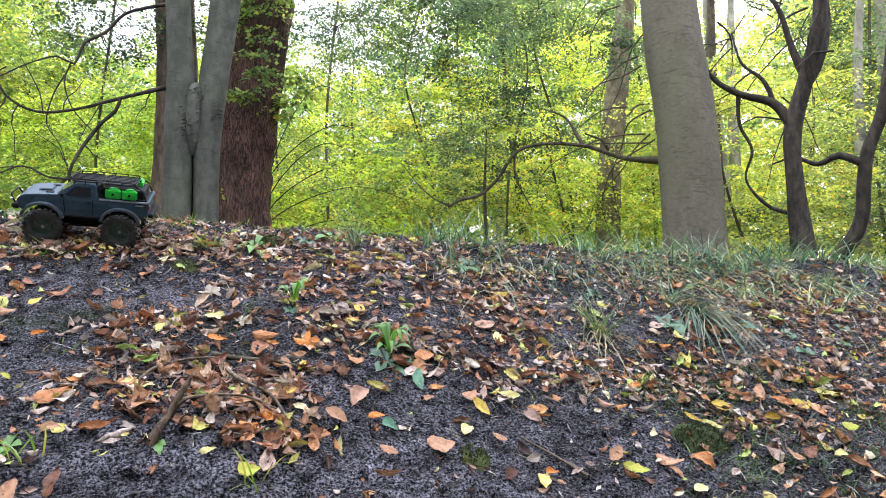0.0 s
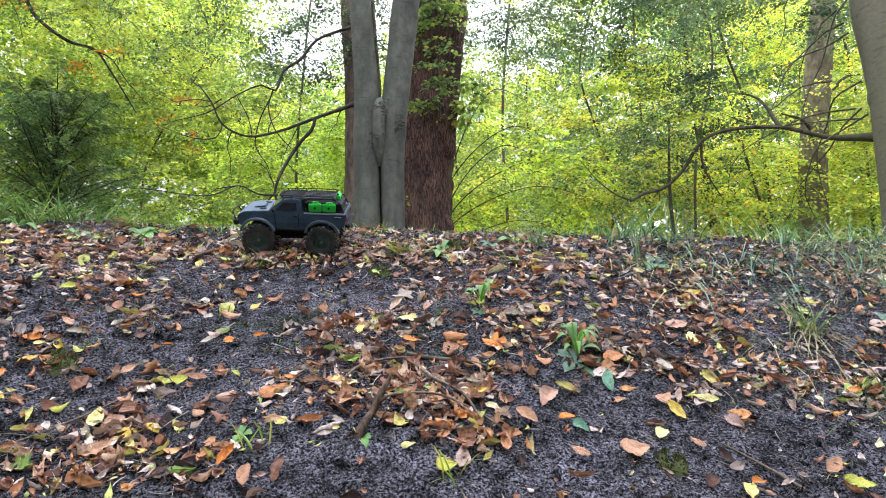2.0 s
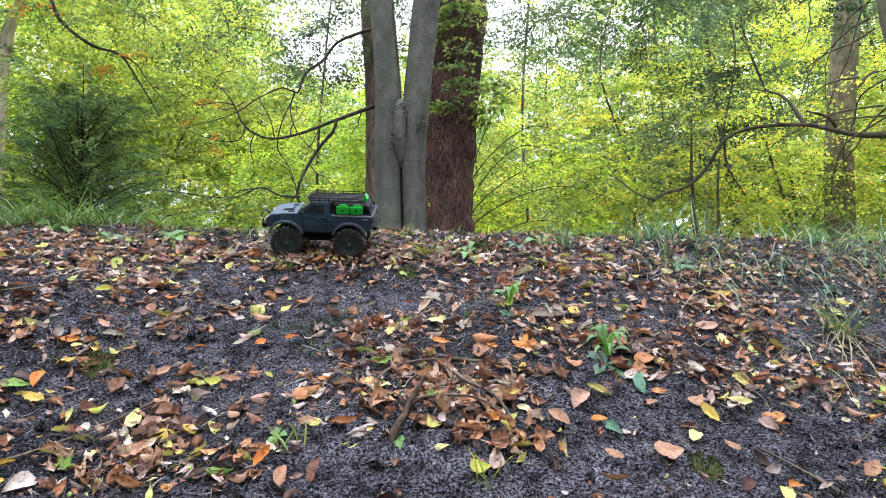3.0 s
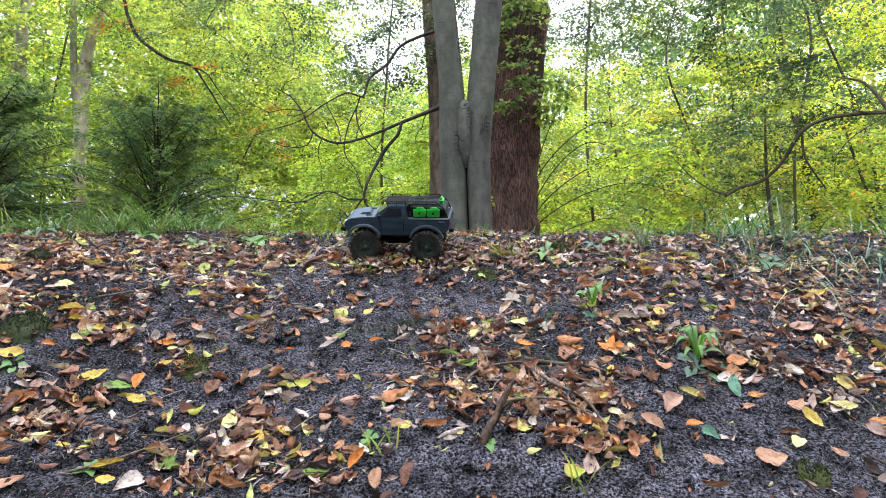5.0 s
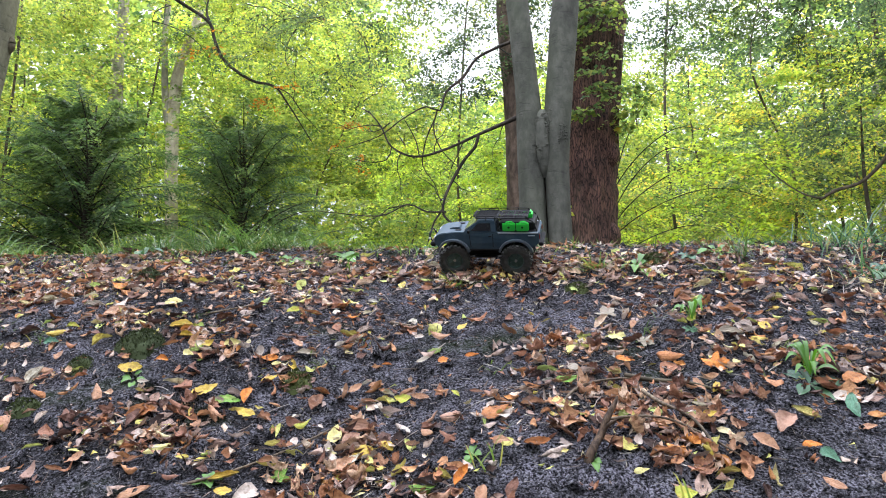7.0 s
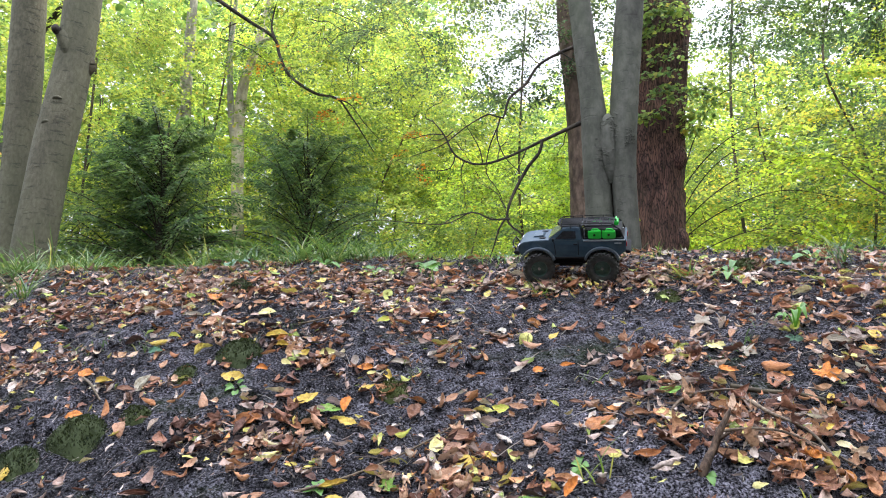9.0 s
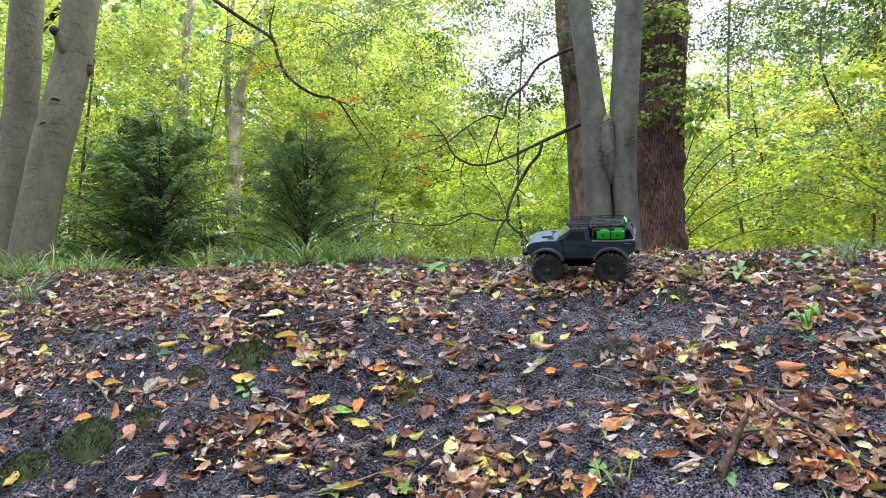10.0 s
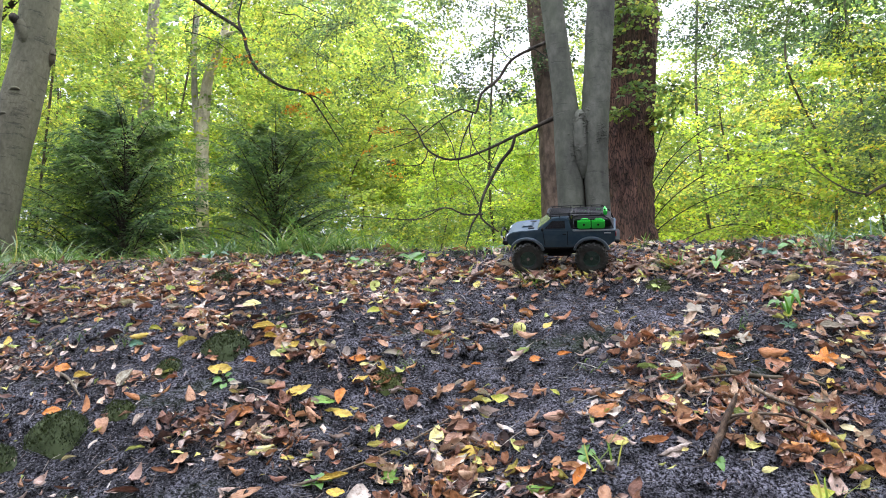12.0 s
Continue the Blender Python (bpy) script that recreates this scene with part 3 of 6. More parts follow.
limb(twin, [(-0.4, 9.14, 5.64, 0.014), (-0.25, 9.1, 5.5, 0.011), (-0.12, 9.0, 5.35, 0.008)], DB, thin=0.7)

for k, (st, wy, ln) in enumerate((((-0.9, 9.13, 4.28), (-0.4, 0, -0.9), 0.7), ((-1.3, 9.1, 4.12), (-0.2, 0, 1), 0.6), ((-1.75, 9.04, 4.14), (-0.6, 0, -0.8), 0.8), ((-2.03, 8.99, 4.5), (-0.9, 0, 0.3), 0.9), ((-2.2, 8.97, 4.7), (-0.6, 0, 0.8), 0.7), ((-1.05, 9.12, 3.74), (0.5, 0, -0.6), 0.5),
                                  ((-0.95, 9.13, 5.16), (0.2, 0, -1), 0.6), ((-0.7, 9.14, 5.49), (-0.5, 0, 0.9), 0.7), ((-1.9, 9.0, 4.55), (-1, 0, -0.2), 0.8), ((-1.66, 9.05, 3.4), (-0.8, 0, -0.6), 0.8), ((-1.2, 9.1, 3.45), (-0.9, 0, 0.4), 0.7), ((-0.35, 9.14, 4.5), (-0.6, 0, -0.7), 0.6))):
    wander(twin, st, wy, ln, 0.009, 600 + k, DB, 0.1)

# two red-barked oaks behind it
oak = tree("red_barked_oak", "thick trunk with furrowed red-brown bark and knots", "tree",
           [(0.99, 11.4, 1.9, 0.50), (0.99, 11.4, 3.3, 0.455), (1.04, 11.4, 4.5, 0.45), (1.13, 11.4, 5.6, 0.44), (1.28, 11.4, 7.0, 0.43), (1.5, 11.4, 10, 0.36), (1.7, 11.4, 15, 0.1)],
           M_OAK, [(1.6, 12.5, 11.5, 4.0, 3.0, 3.2, 60, 1.1)], M_LEAF_DEEP, 31, sides=120, rough=0.03, ridges=0.045, step=0.06)
for kx, kz, kr in ((1.38, 4.62, 0.16), (1.22, 4.45, 0.10), (1.34, 3.25, 0.17), (1.42, 5.3, 0.11)):
    limb(oak, [(kx - 0.12, 11.24, kz - kr * 2.2, 0.01), (kx - 0.07, 11.2, kz - kr * 1.3, kr * 0.55), (kx - 0.03, 11.17, kz - kr * 0.4, kr * 0.95), (kx - 0.03, 11.17, kz + kr * 0.5, kr * 0.95), (kx - 0.08, 11.2, kz + kr * 1.4, kr * 0.5), (kx - 0.12, 11.24, kz + kr * 2.2, 0.01)], M_OAK, "burl", sides=30, step=0.02, rough=0.12, seed=int(kz * 10))
oak_b = tree("red_barked_oak", "reddish-brown trunk standing close behind the twin beech", "tree",
             [(-0.02, 11.45, 1.9, 0.36), (-0.02, 11.45, 4.0, 0.33), (-0.07, 11.45, 5.8, 0.31), (-0.2, 11.45, 7.6, 0.285), (-0.25, 11.5, 11, 0.2), (-0.2, 11.5, 14, 0.06)],
             M_RUSSET, [(-0.6, 12.4, 11.5, 3.0, 2.5, 2.6, 36, 1.0)], M_LEAF, 32, sides=60, rough=0.03, ridges=0.008, step=0.1)
# leafy sprig that hangs before the oak
crown(oak, [(1.15, 10.7, 6.3, 0.42, 0.3, 1.0, 34, 0.34), (1.45, 10.7, 5.35, 0.3, 0.3, 0.4, 12, 0.3), (1.0, 10.6, 5.2, 0.2, 0.2, 0.3, 8, 0.26)], M_LEAF, 41, 0.085, 26).matrix_parent_inverse = Matrix.Translation(-oak.location)

# broad beech on the crest with a long low limb
big = tree("broad_beech", "broad smooth beech with wrinkled pale grey bark", "tree",
           [(6.67, 7.46, 1.9, 0.47), (6.67, 7.46, 2.6, 0.43), (6.64, 7.47, 4.3, 0.415), (6.54, 7.56, 5.8, 0.40), (6.5, 7.6, 7.0, 0.385), (6.4, 7.7, 11, 0.3), (6.3, 7.8, 15, 0.08)],
           M_BEECH_PALE, [(6.4, 8.8, 11.5, 4.0, 3.5, 3.0, 60, 1.1)], M_LEAF_DEEP, 51, sides=40, rough=0.03, step=0.1)
limb(big, [(6.62, 7.5, 3.92, 0.12), (6.42, 8.0, 4.02, 0.075), (6.2, 8.4, 4.14, 0.05), (5.75, 8.72, 4.36, 0.04), (5.15, 9.05, 4.4, 0.036), (4.82, 9.2, 4.25, 0.033), (4.58, 9.3, 3.86, 0.034), (4.34, 9.42, 3.62, 0.03), (4.05, 9.5, 3.54, 0.032), (3.86, 9.55, 3.42, 0.02)], M_LIMB, "branch", "long drooping lower limb", thin=0.75)
limb(big, [(3.9, 9.52, 3.44, 0.02), (3.7, 9.6, 3.52, 0.016), (3.45, 9.7, 3.75, 0.012), (3.2, 9.8, 4.1, 0.006)], M_LIMB, thin=0.75)
limb(big, [(4.82, 9.2, 4.25, 0.03), (4.9, 9.3, 3.9, 0.02), (5.2, 9.4, 3.5, 0.012)], M_LIMB, thin=0.75)
limb(big, [(6.36, 7.64, 4.22, 0.04), (6.33, 7.62, 4.36, 0.085), (6.33, 7.62, 4.5, 0.08), (6.36, 7.64, 4.66, 0.03)], M_BEECH_PALE, "burl", sides=14, step=0.02)

crown(big, [(5.2, 9.9, 6.7, 1.7, 1.2, 1.1, 90, 0.6), (4.0, 10.4, 6.9, 1.5, 1.0, 0.9, 64, 0.6), (5.6, 9.8, 5.2, 1.1, 0.9, 0.45, 26, 0.5), (6.6, 9.6, 6.8, 1.2, 0.8, 0.8, 40, 0.5), (4.4, 9.8, 4.5, 0.8, 0.6, 0.4, 14, 0.45), (2.6, 10.6, 7.4, 1.4, 1.0, 0.7, 26, 0.6)], M_LEAF_DEEP, 52, 0.058, 66).matrix_parent_inverse = Matrix.Translation(-big.location)
for rows in ([(6.5, 7.6, 6.3, 0.05), (6.2, 8.1, 6.7, 0.04), (5.6, 9.0, 7.2, 0.03), (4.4, 9.9, 7.3, 0.018), (2.8, 10.5, 7.4, 0.006)], [(5.75, 8.72, 4.36, 0.03), (5.7, 9.1, 4.9, 0.02), (5.6, 9.6, 5.2, 0.01)]):
    limb(big, rows, M_LIMB)

# crooked many-stemmed tree
crook = tree("crooked_oak", "dark crooked many-stemmed tree with twisting limbs", "tree",
             [(8.0, 6.85, 1.9, 0.17), (7.98, 6.87, 2.5, 0.14), (7.95, 6.88, 3.5, 0.117), (7.96, 6.86, 4.3, 0.117), (8.1, 6.68, 5.1, 0.105), (8.24, 6.5, 6.1, 0.09), (8.2, 6.5, 8.0, 0.09), (8.3, 6.5, 10, 0.03)],
             M_DARKBARK, [(8.3, 7.5, 8.5, 2.6, 2.2, 1.8, 40, 0.9)], M_LEAF, 61, sides=24, rough=0.08, step=0.06)
for rows in ([(7.97, 6.85, 4.35, 0.10), (7.8, 7.0, 4.72, 0.08), (7.5, 7.35, 4.95, 0.062), (7.25, 7.58, 5.25, 0.045), (7.1, 7.7, 5.7, 0.04), (6.95, 7.8, 6.3, 0.02)],
             [(8.0, 6.85, 2.2, 0.17), (8.26, 6.5, 2.55, 0.135), (8.42, 6.3, 3.0, 0.115), (8.48, 6.2, 3.8, 0.105), (8.62, 6.0, 4.45, 0.095), (8.75, 5.9, 5.4, 0.08), (8.9, 5.9, 6.6, 0.04)],
             [(8.1, 6.7, 5.0, 0.08), (7.98, 6.8, 5.5, 0.06), (7.9, 6.9, 6.1, 0.045), (7.75, 7.1, 6.6, 0.02)],
             [(7.5, 7.35, 4.95, 0.04), (7.55, 7.4, 4.5, 0.03), (7.65, 7.3, 4.1, 0.025), (7.6, 7.4, 3.7, 0.018), (7.75, 7.2, 3.3, 0.03), (8.0, 6.9, 3.1, 0.04)],
             [(8.48, 6.2, 3.7, 0.07), (8.3, 6.45, 3.88, 0.06), (8.17, 6.68, 3.8, 0.045), (8.05, 6.95, 3.95, 0.03), (7.9, 7.2, 3.9, 0.012)], [(8.1, 6.7, 4.9, 0.06), (8.3, 6.6, 5.3, 0.05), (8.5, 6.6, 5.9, 0.035), (8.6, 6.7, 6.6, 0.015)], [(7.8, 7.0, 4.72, 0.04), (7.72, 7.1, 5.1, 0.035), (7.55, 7.3, 5.4, 0.025), (7.5, 7.4, 5.9, 0.015)]):
    limb(crook, rows, M_DARKBARK, thin=0.82)

for k in range(22):
    a = 640 + k
    r_ = np.random.default_rng(a)
    st = (float(r_.uniform(7.2, 8.9)), float(r_.uniform(6.4, 7.6)), float(r_.uniform(4.4, 6.6)))
    wander(crook, st, (float(r_.normal(-0.2, 0.8)), float(r_.uniform(0, 0.6)), float(r_.normal(0.0, 0.6))), float(r_.uniform(0.8, 1.8)), float(r_.uniform(0.008, 0.02)), a, M_DARKBARK, 0.5)
for k in range(12):
    r_ = np.random.default_rng(670 + k)
    wander(big, (6.25 + float(r_.normal(0, 0.2)), 8.0 + float(r_.normal(0, 0.2)), float(r_.uniform(4.2, 6.8))), (-1, float(r_.uniform(0.3, 1.2)), float(r_.uniform(-0.7, 0.3))), float(r_.uniform(1.0, 2.4)), 0.014, 670 + k, M_LIMB, 0.7)

# shrub with arching stems beside the oak
shrub = thing("arching_shrub", "shrub of thin arching stems with yellow-green leaves", "shrub", at=(1.9, 12.0, gz(1.9, 12.0)))
for k, (ex, ez, bend) in enumerate(((3.6, 5.3, 0.5), (4.4, 4.2, 0.4), (3.2, 4.9, 0.3), (4.0, 3.6, 0.5), (2.9, 5.9, 0.2), (5.0, 4.8, 0.6))):
    limb(shrub, [(1.15 + 0.03 * k, 12.0, 1.8, 0.014), (1.40 + 0.03 * k, 11.95, 1.9 + (ez - 1.9) * 0.62, 0.011), (1.5 + (ex - 1.5) * 0.5, 11.85, ez - bend * 0.12, 0.008), (ex, 11.7, ez - bend, 0.003)], M_DARKBARK, sides=5)
crown(shrub, [(3.6, 12.0, 4.4, 1.5, 0.6, 1.0, 40, 0.45), (3.0, 12.1, 3.3, 1.3, 0.6, 0.6, 26, 0.4)], M_LEAF_LIGHT, 690, 0.08, 40).matrix_parent_inverse = Matrix.Translation(-shrub.location)

# pair of beeches further along the bank
lean = tree("leaning_beech", "leaning pale grey beech with a dark branch scar", "tree",
            [(-8.13, 8.55, 1.9, 0.33), (-8.10, 8.58, 2.6, 0.29), (-8.06, 8.6, 3.14, 0.285), (-7.99, 8.66, 4.26, 0.285), (-7.90, 8.73, 5.17, 0.285), (-7.81, 8.78, 6.1, 0.268), (-7.78, 8.8, 7.06, 0.268), (-7.74, 8.9, 9, 0.24), (-7.6, 9.2, 14, 0.06)],
            M_BEECH_WARM, [(-7.6, 9.8, 11.3, 3.0, 2.6, 2.8, 40, 1.0)], M_LEAF, 71, sides=40, rough=0.03, step=0.07)
limb(lean, [(-7.78, 8.60, 5.90, 0.03), (-7.80, 8.57, 6.10, 0.085), (-7.84, 8.53, 6.26, 0.09), (-7.88, 8.49, 6.36, 0.07)], M_BEECH_WARM, "branch_scar", "healed branch scar", sides=16, step=0.03, rough=0.08)
# no real hole: a dark lump paints the shade inside it
limb(lean, [(-7.88, 8.47, 6.31, 0.05), (-7.89, 8.43, 6.37, 0.075), (-7.895, 8.42, 6.43, 0.03)], M_DARKBARK, "hollow", "dark lump painting the shade of a hole in the scar", sides=12, step=0.02)
limb(lean, [(-7.60, 8.86, 5.78, 0.02), (-7.56, 8.84, 5.88, 0.055), (-7.56, 8.84, 5.99, 0.05), (-7.59, 8.86, 6.07, 0.02)], M_LIMB, "burl", sides=12, step=0.02)
for kx, ky, kz in ((-7.80, 8.46, 5.28), (-7.92, 8.43, 4.9), (-7.95, 8.40, 4.2), (-8.02, 8.36, 3.5)):
    limb(lean, [(kx - 0.07, ky, kz - 0.02, 0.008), (kx - 0.03, ky - 0.004, kz + 0.008, 0.026), (kx + 0.03, ky + 0.004, kz + 0.012, 0.026), (kx + 0.07, ky + 0.03, kz - 0.01, 0.008)], M_BEECH_WARM, "bark_fold", sides=10, step=0.02)
lean_b = tree("leaning_beech", "pale beech trunk standing beside the leaning one", "tree",
              [(-9.25, 9.42, 1.9, 0.31), (-9.24, 9.43, 3.2, 0.27), (-9.23, 9.43, 4.5, 0.258), (-9.26, 9.4, 6.0, 0.262), (-9.3, 9.37, 7.5, 0.262), (-9.3, 9.3, 11, 0.24), (-9.3, 9.3, 15, 0.06)],
              M_BEECH_WARM, [(-9.5, 10.2, 11.5, 3.0, 2.6, 2.8, 40, 1.0)], M_LEAF, 72, sides=36, rough=0.03, step=0.08)

# slender trunks deeper in the wood
fork = tree("slender_beech", "slender pale beech with a forked top", "tree",
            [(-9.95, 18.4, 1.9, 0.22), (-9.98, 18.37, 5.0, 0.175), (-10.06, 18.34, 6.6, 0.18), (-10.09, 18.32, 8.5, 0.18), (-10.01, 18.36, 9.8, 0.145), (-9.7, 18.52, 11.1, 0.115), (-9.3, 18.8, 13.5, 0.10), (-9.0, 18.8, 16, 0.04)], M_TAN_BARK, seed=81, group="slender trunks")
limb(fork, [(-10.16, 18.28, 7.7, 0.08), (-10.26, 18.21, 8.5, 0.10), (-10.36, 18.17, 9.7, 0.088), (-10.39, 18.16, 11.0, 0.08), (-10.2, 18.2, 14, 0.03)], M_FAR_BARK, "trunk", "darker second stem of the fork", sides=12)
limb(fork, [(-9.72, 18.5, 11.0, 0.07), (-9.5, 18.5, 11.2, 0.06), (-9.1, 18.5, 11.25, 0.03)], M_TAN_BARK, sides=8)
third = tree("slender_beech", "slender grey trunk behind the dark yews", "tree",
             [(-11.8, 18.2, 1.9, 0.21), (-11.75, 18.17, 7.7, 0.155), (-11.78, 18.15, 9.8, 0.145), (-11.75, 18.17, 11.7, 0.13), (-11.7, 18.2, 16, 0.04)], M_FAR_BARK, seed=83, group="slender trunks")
limb(third, [(-11.8, 18.2, 9.9, 0.06), (-12.1, 18.2, 10.05, 0.05), (-12.5, 18.2, 9.7, 0.03), (-12.7, 18.2, 9.2, 0.012)], M_FAR_BARK, sides=8)
tan_beech = tree("slender_beech", "pale slender trunk in yellow-green foliage", "tree",
     [(8.0, 11.5, 1.9, 0.29), (8.06, 11.45, 3.4, 0.25), (8.14, 11.4, 4.9, 0.24), (8.33, 11.25, 6.9, 0.22), (8.5, 11.15, 8.6, 0.18), (8.7, 11.1, 13, 0.05)], M_TAN_BROWN, seed=84, group="slender trunks")
for rows in ([(8.16, 11.3, 4.9, 0.05), (7.8, 11.1, 5.3, 0.03), (7.3, 11.0, 5.4, 0.012)], [(8.2, 11.3, 5.6, 0.045), (8.7, 11.2, 6.2, 0.03), (9.2, 11.2, 6.3, 0.01)], [(8.08, 11.4, 3.9, 0.03), (7.7, 11.2, 3.9, 0.02), (7.3, 11.1, 3.5, 0.008)]):
    limb(tan_beech, rows, M_LIMB, sides=6)
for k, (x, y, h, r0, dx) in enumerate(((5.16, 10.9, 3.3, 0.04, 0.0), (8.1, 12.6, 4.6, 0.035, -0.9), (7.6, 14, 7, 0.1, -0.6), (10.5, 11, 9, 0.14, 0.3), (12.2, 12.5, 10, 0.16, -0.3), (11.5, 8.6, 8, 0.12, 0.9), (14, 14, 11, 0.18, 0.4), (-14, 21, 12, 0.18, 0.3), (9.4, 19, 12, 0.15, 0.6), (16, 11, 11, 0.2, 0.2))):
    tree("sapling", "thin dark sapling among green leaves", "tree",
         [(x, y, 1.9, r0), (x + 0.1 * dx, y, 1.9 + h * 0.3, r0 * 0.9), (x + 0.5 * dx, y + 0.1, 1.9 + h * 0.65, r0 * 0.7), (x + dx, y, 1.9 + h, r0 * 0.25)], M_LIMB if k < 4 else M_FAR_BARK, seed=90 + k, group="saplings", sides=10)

# long dark bough with orange leaves, from a beech whose trunk stands to the side
bough = tree("overhanging_beech", "beech whose long dark bough reaches through the leaves", "tree",
             [(-12.0, 12.0, 1.9, 0.3), (-11.9, 12.0, 5.0, 0.27), (-11.7, 12.0, 9.0, 0.22), (-11.5, 12.0, 13, 0.1)], M_BEECH, seed=101)
limb(bough, [(-11.8, 12.0, 8.0, 0.12), (-10.0, 11.6, 9.3, 0.10), (-8.2, 11.2, 9.2, 0.085), (-7.3, 11.0, 8.66, 0.072), (-6.89, 11.17, 8.28, 0.066), (-6.38, 11.46, 7.93, 0.06), (-5.92, 11.7, 7.63, 0.055), (-5.8, 11.74, 7.27, 0.052), (-5.62, 11.82, 6.88, 0.05), (-5.17, 12.01, 6.56, 0.046), (-4.78, 12.17, 6.49, 0.036), (-4.55, 12.24, 6.21, 0.03), (-4.07, 12.4, 5.43, 0.014)], DB, thin=0.62)
limb(bough, [(-4.85, 12.15, 6.5, 0.025), (-4.5, 12.2, 6.35, 0.02), (-4.25, 12.3, 6.0, 0.014), (-3.9, 12.4, 5.6, 0.008)], DB, thin=0.62)
limb(bough, [(-5.9, 11.7, 7.63, 0.03), (-6.0, 11.75, 7.9, 0.02), (-5.95, 11.8, 8.4, 0.012)], DB)
crown(bough, [(-4.6, 12.1, 6.35, 0.55, 0.4, 0.22, 7, 0.26), (-5.7, 11.8, 7.0, 0.4, 0.3, 0.3, 5, 0.22), (-3.3, 12.4, 5.5, 0.5, 0.3, 0.4, 7, 0.25)], M_LEAF_ORANGE, 103, 0.052, 24, "orange autumn leaves").matrix_parent_inverse = Matrix.Translation(-bough.location)

crown(bough, [(-9.7, 12.6, 9.4, 0.9, 1.2, 1.2, 34, 0.6), (-7.5, 12.6, 9.7, 0.3, 0.8, 0.8, 16, 0.4), (-10.4, 12.8, 8.2, 1.3, 1.0, 1.5, 40, 0.6), (-4.9, 12.7, 8.7, 1.3, 1.2, 1.1, 95, 0.6), (-4.0, 12.9, 6.9, 1.2, 1.0, 0.8, 34, 0.5), (-5.6, 12.4, 7.3, 0.7, 0.9, 0.6, 14, 0.45), (-2.6, 13.0, 5.6, 1.2, 0.9, 0.8, 34, 0.5)], M_LEAF_SOFT, 104, 0.066, 58).matrix_parent_inverse = Matrix.Translation(-bough.location)

for k in range(11):
    r_ = np.random.default_rng(700 + k)
    wander(bough, (float(r_.uniform(-7.5, -2.6)), float(r_.uniform(11.9, 12.8)), float(r_.uniform(6.6, 9.4))), (float(r_.normal(0.4, 0.6)), 0.2, float(r_.uniform(-1.0, 0.0))), float(r_.uniform(1.0, 2.2)), 0.013, 700 + k, DB, 0.6)


# dark yews
def yew(x, y, height, width, seed, label, boughs=120):
    """A dark bushy conifer: flat feathery fronds that rise from the stem and arch over at their tips."""
    r = np.random.default_rng(seed)
    t = thing("yew_bush", label, "conifer", "dark yews", at=(x, y, gz(x, y)))
    tube("trunk", [(0, 0, -0.2, 0.09), (0, 0, height * 0.5, 0.05), (0.05, 0, height * 0.95, 0.015)], M_DARKBARK, t, sides=8)
    chunks, stems = [], []
    for k in range(boughs):
        q = (k + r.random()) / boughs
        h0, a = height * (0.10 + 0.78 * q), k * 2.4 + r.normal(0, 0.3)
        span = width * (1 - q ** 1.7) ** 0.6 * r.uniform(0.45, 1.15) + 0.22
        d, e = np.array([np.cos(a), np.sin(a), 0.0]), np.array([-np.sin(a), np.cos(a), 0.0])
        rise, sag = r.uniform(0.35, 0.75) + 0.7 * q, r.uniform(0.25, 0.55)
        arm = [np.array([0, 0, h0]) + d * span * u + np.array([0, 0, span * (rise * u - sag * u ** 2.3)]) for u in (0.0, 0.35, 0.7, 1.0)]
        stems.append(tube_arrays([(*p, w) for p, w in zip(arm, (0.016, 0.012, 0.008, 0.003))], sides=4, step=0.25))
        m = 22
        u = np.repeat(np.linspace(0.22, 1.0, m), 2)
        s = np.tile([-1.0, 1.0], m)
        root = np.array([0, 0, h0]) + d * (span * u)[:, None] + np.array([0, 0, 1.0]) * (span * (rise * u - sag * u ** 2.3))[:, None]
        lie = r.normal(0, 0.25)
        way = d * 0.75 + e * s[:, None] + np.array([0, 0, 1.0]) * (lie * s - 0.10 + r.normal(0, 0.12, 2 * m))[:, None]
        way /= np.linalg.norm(way, axis=1)[:, None]
        ln = (0.16 + 0.20 * span) * (1.05 - 0.75 * u) * r.uniform(0.7, 1.25, 2 * m)
        n = 7
        v = np.tile(np.linspace(0.05, 1.0, n), 2 * m)
        i = np.repeat(np.arange(2 * m), n)
        pos = root[i] + way[i] * (ln[i] * v)[:, None]
        pos[:, 2] -= 0.35 * ln[i] * v ** 2
        pos += r.normal(0, 0.012, pos.shape)
        side = np.cross(way[i], [0, 0, 1.0]) * np.where(np.arange(len(i)) % 2, 1, -1)[:, None]
        out = way[i] * 0.9 + side * 0.55 + r.normal(0, 0.15, pos.shape)
        out[:, 2] -= 0.15
        nn = np.stack([r.normal(0, 0.35, len(i)), r.normal(0, 0.35, len(i)), np.ones(len(i))], 1)
        chunks.append(leaf_cloud(pos, out, nn, r.uniform(0.06, 0.12, len(i)), 0.34))
    link("foliage", mesh_from("foliage", *join_arrays(chunks)), M_YEW, t)
    tagged(link("boughwork", mesh_from("boughwork", *join_arrays(stems)), M_DARKBARK, t), kind="stuff")
    return t


yew(-7.7, 11.1, 4.1, 1.7, 201, "dark green bushy yew behind the grassy crest", 92)
yew(-5.75, 13.2, 4.4, 2.1, 202, "dark yew with drooping plumes among bright leaves", 96)
yew(-8.9, 11.9, 4.0, 1.6, 203, "tall dark yew beside the pale beeches", 78)

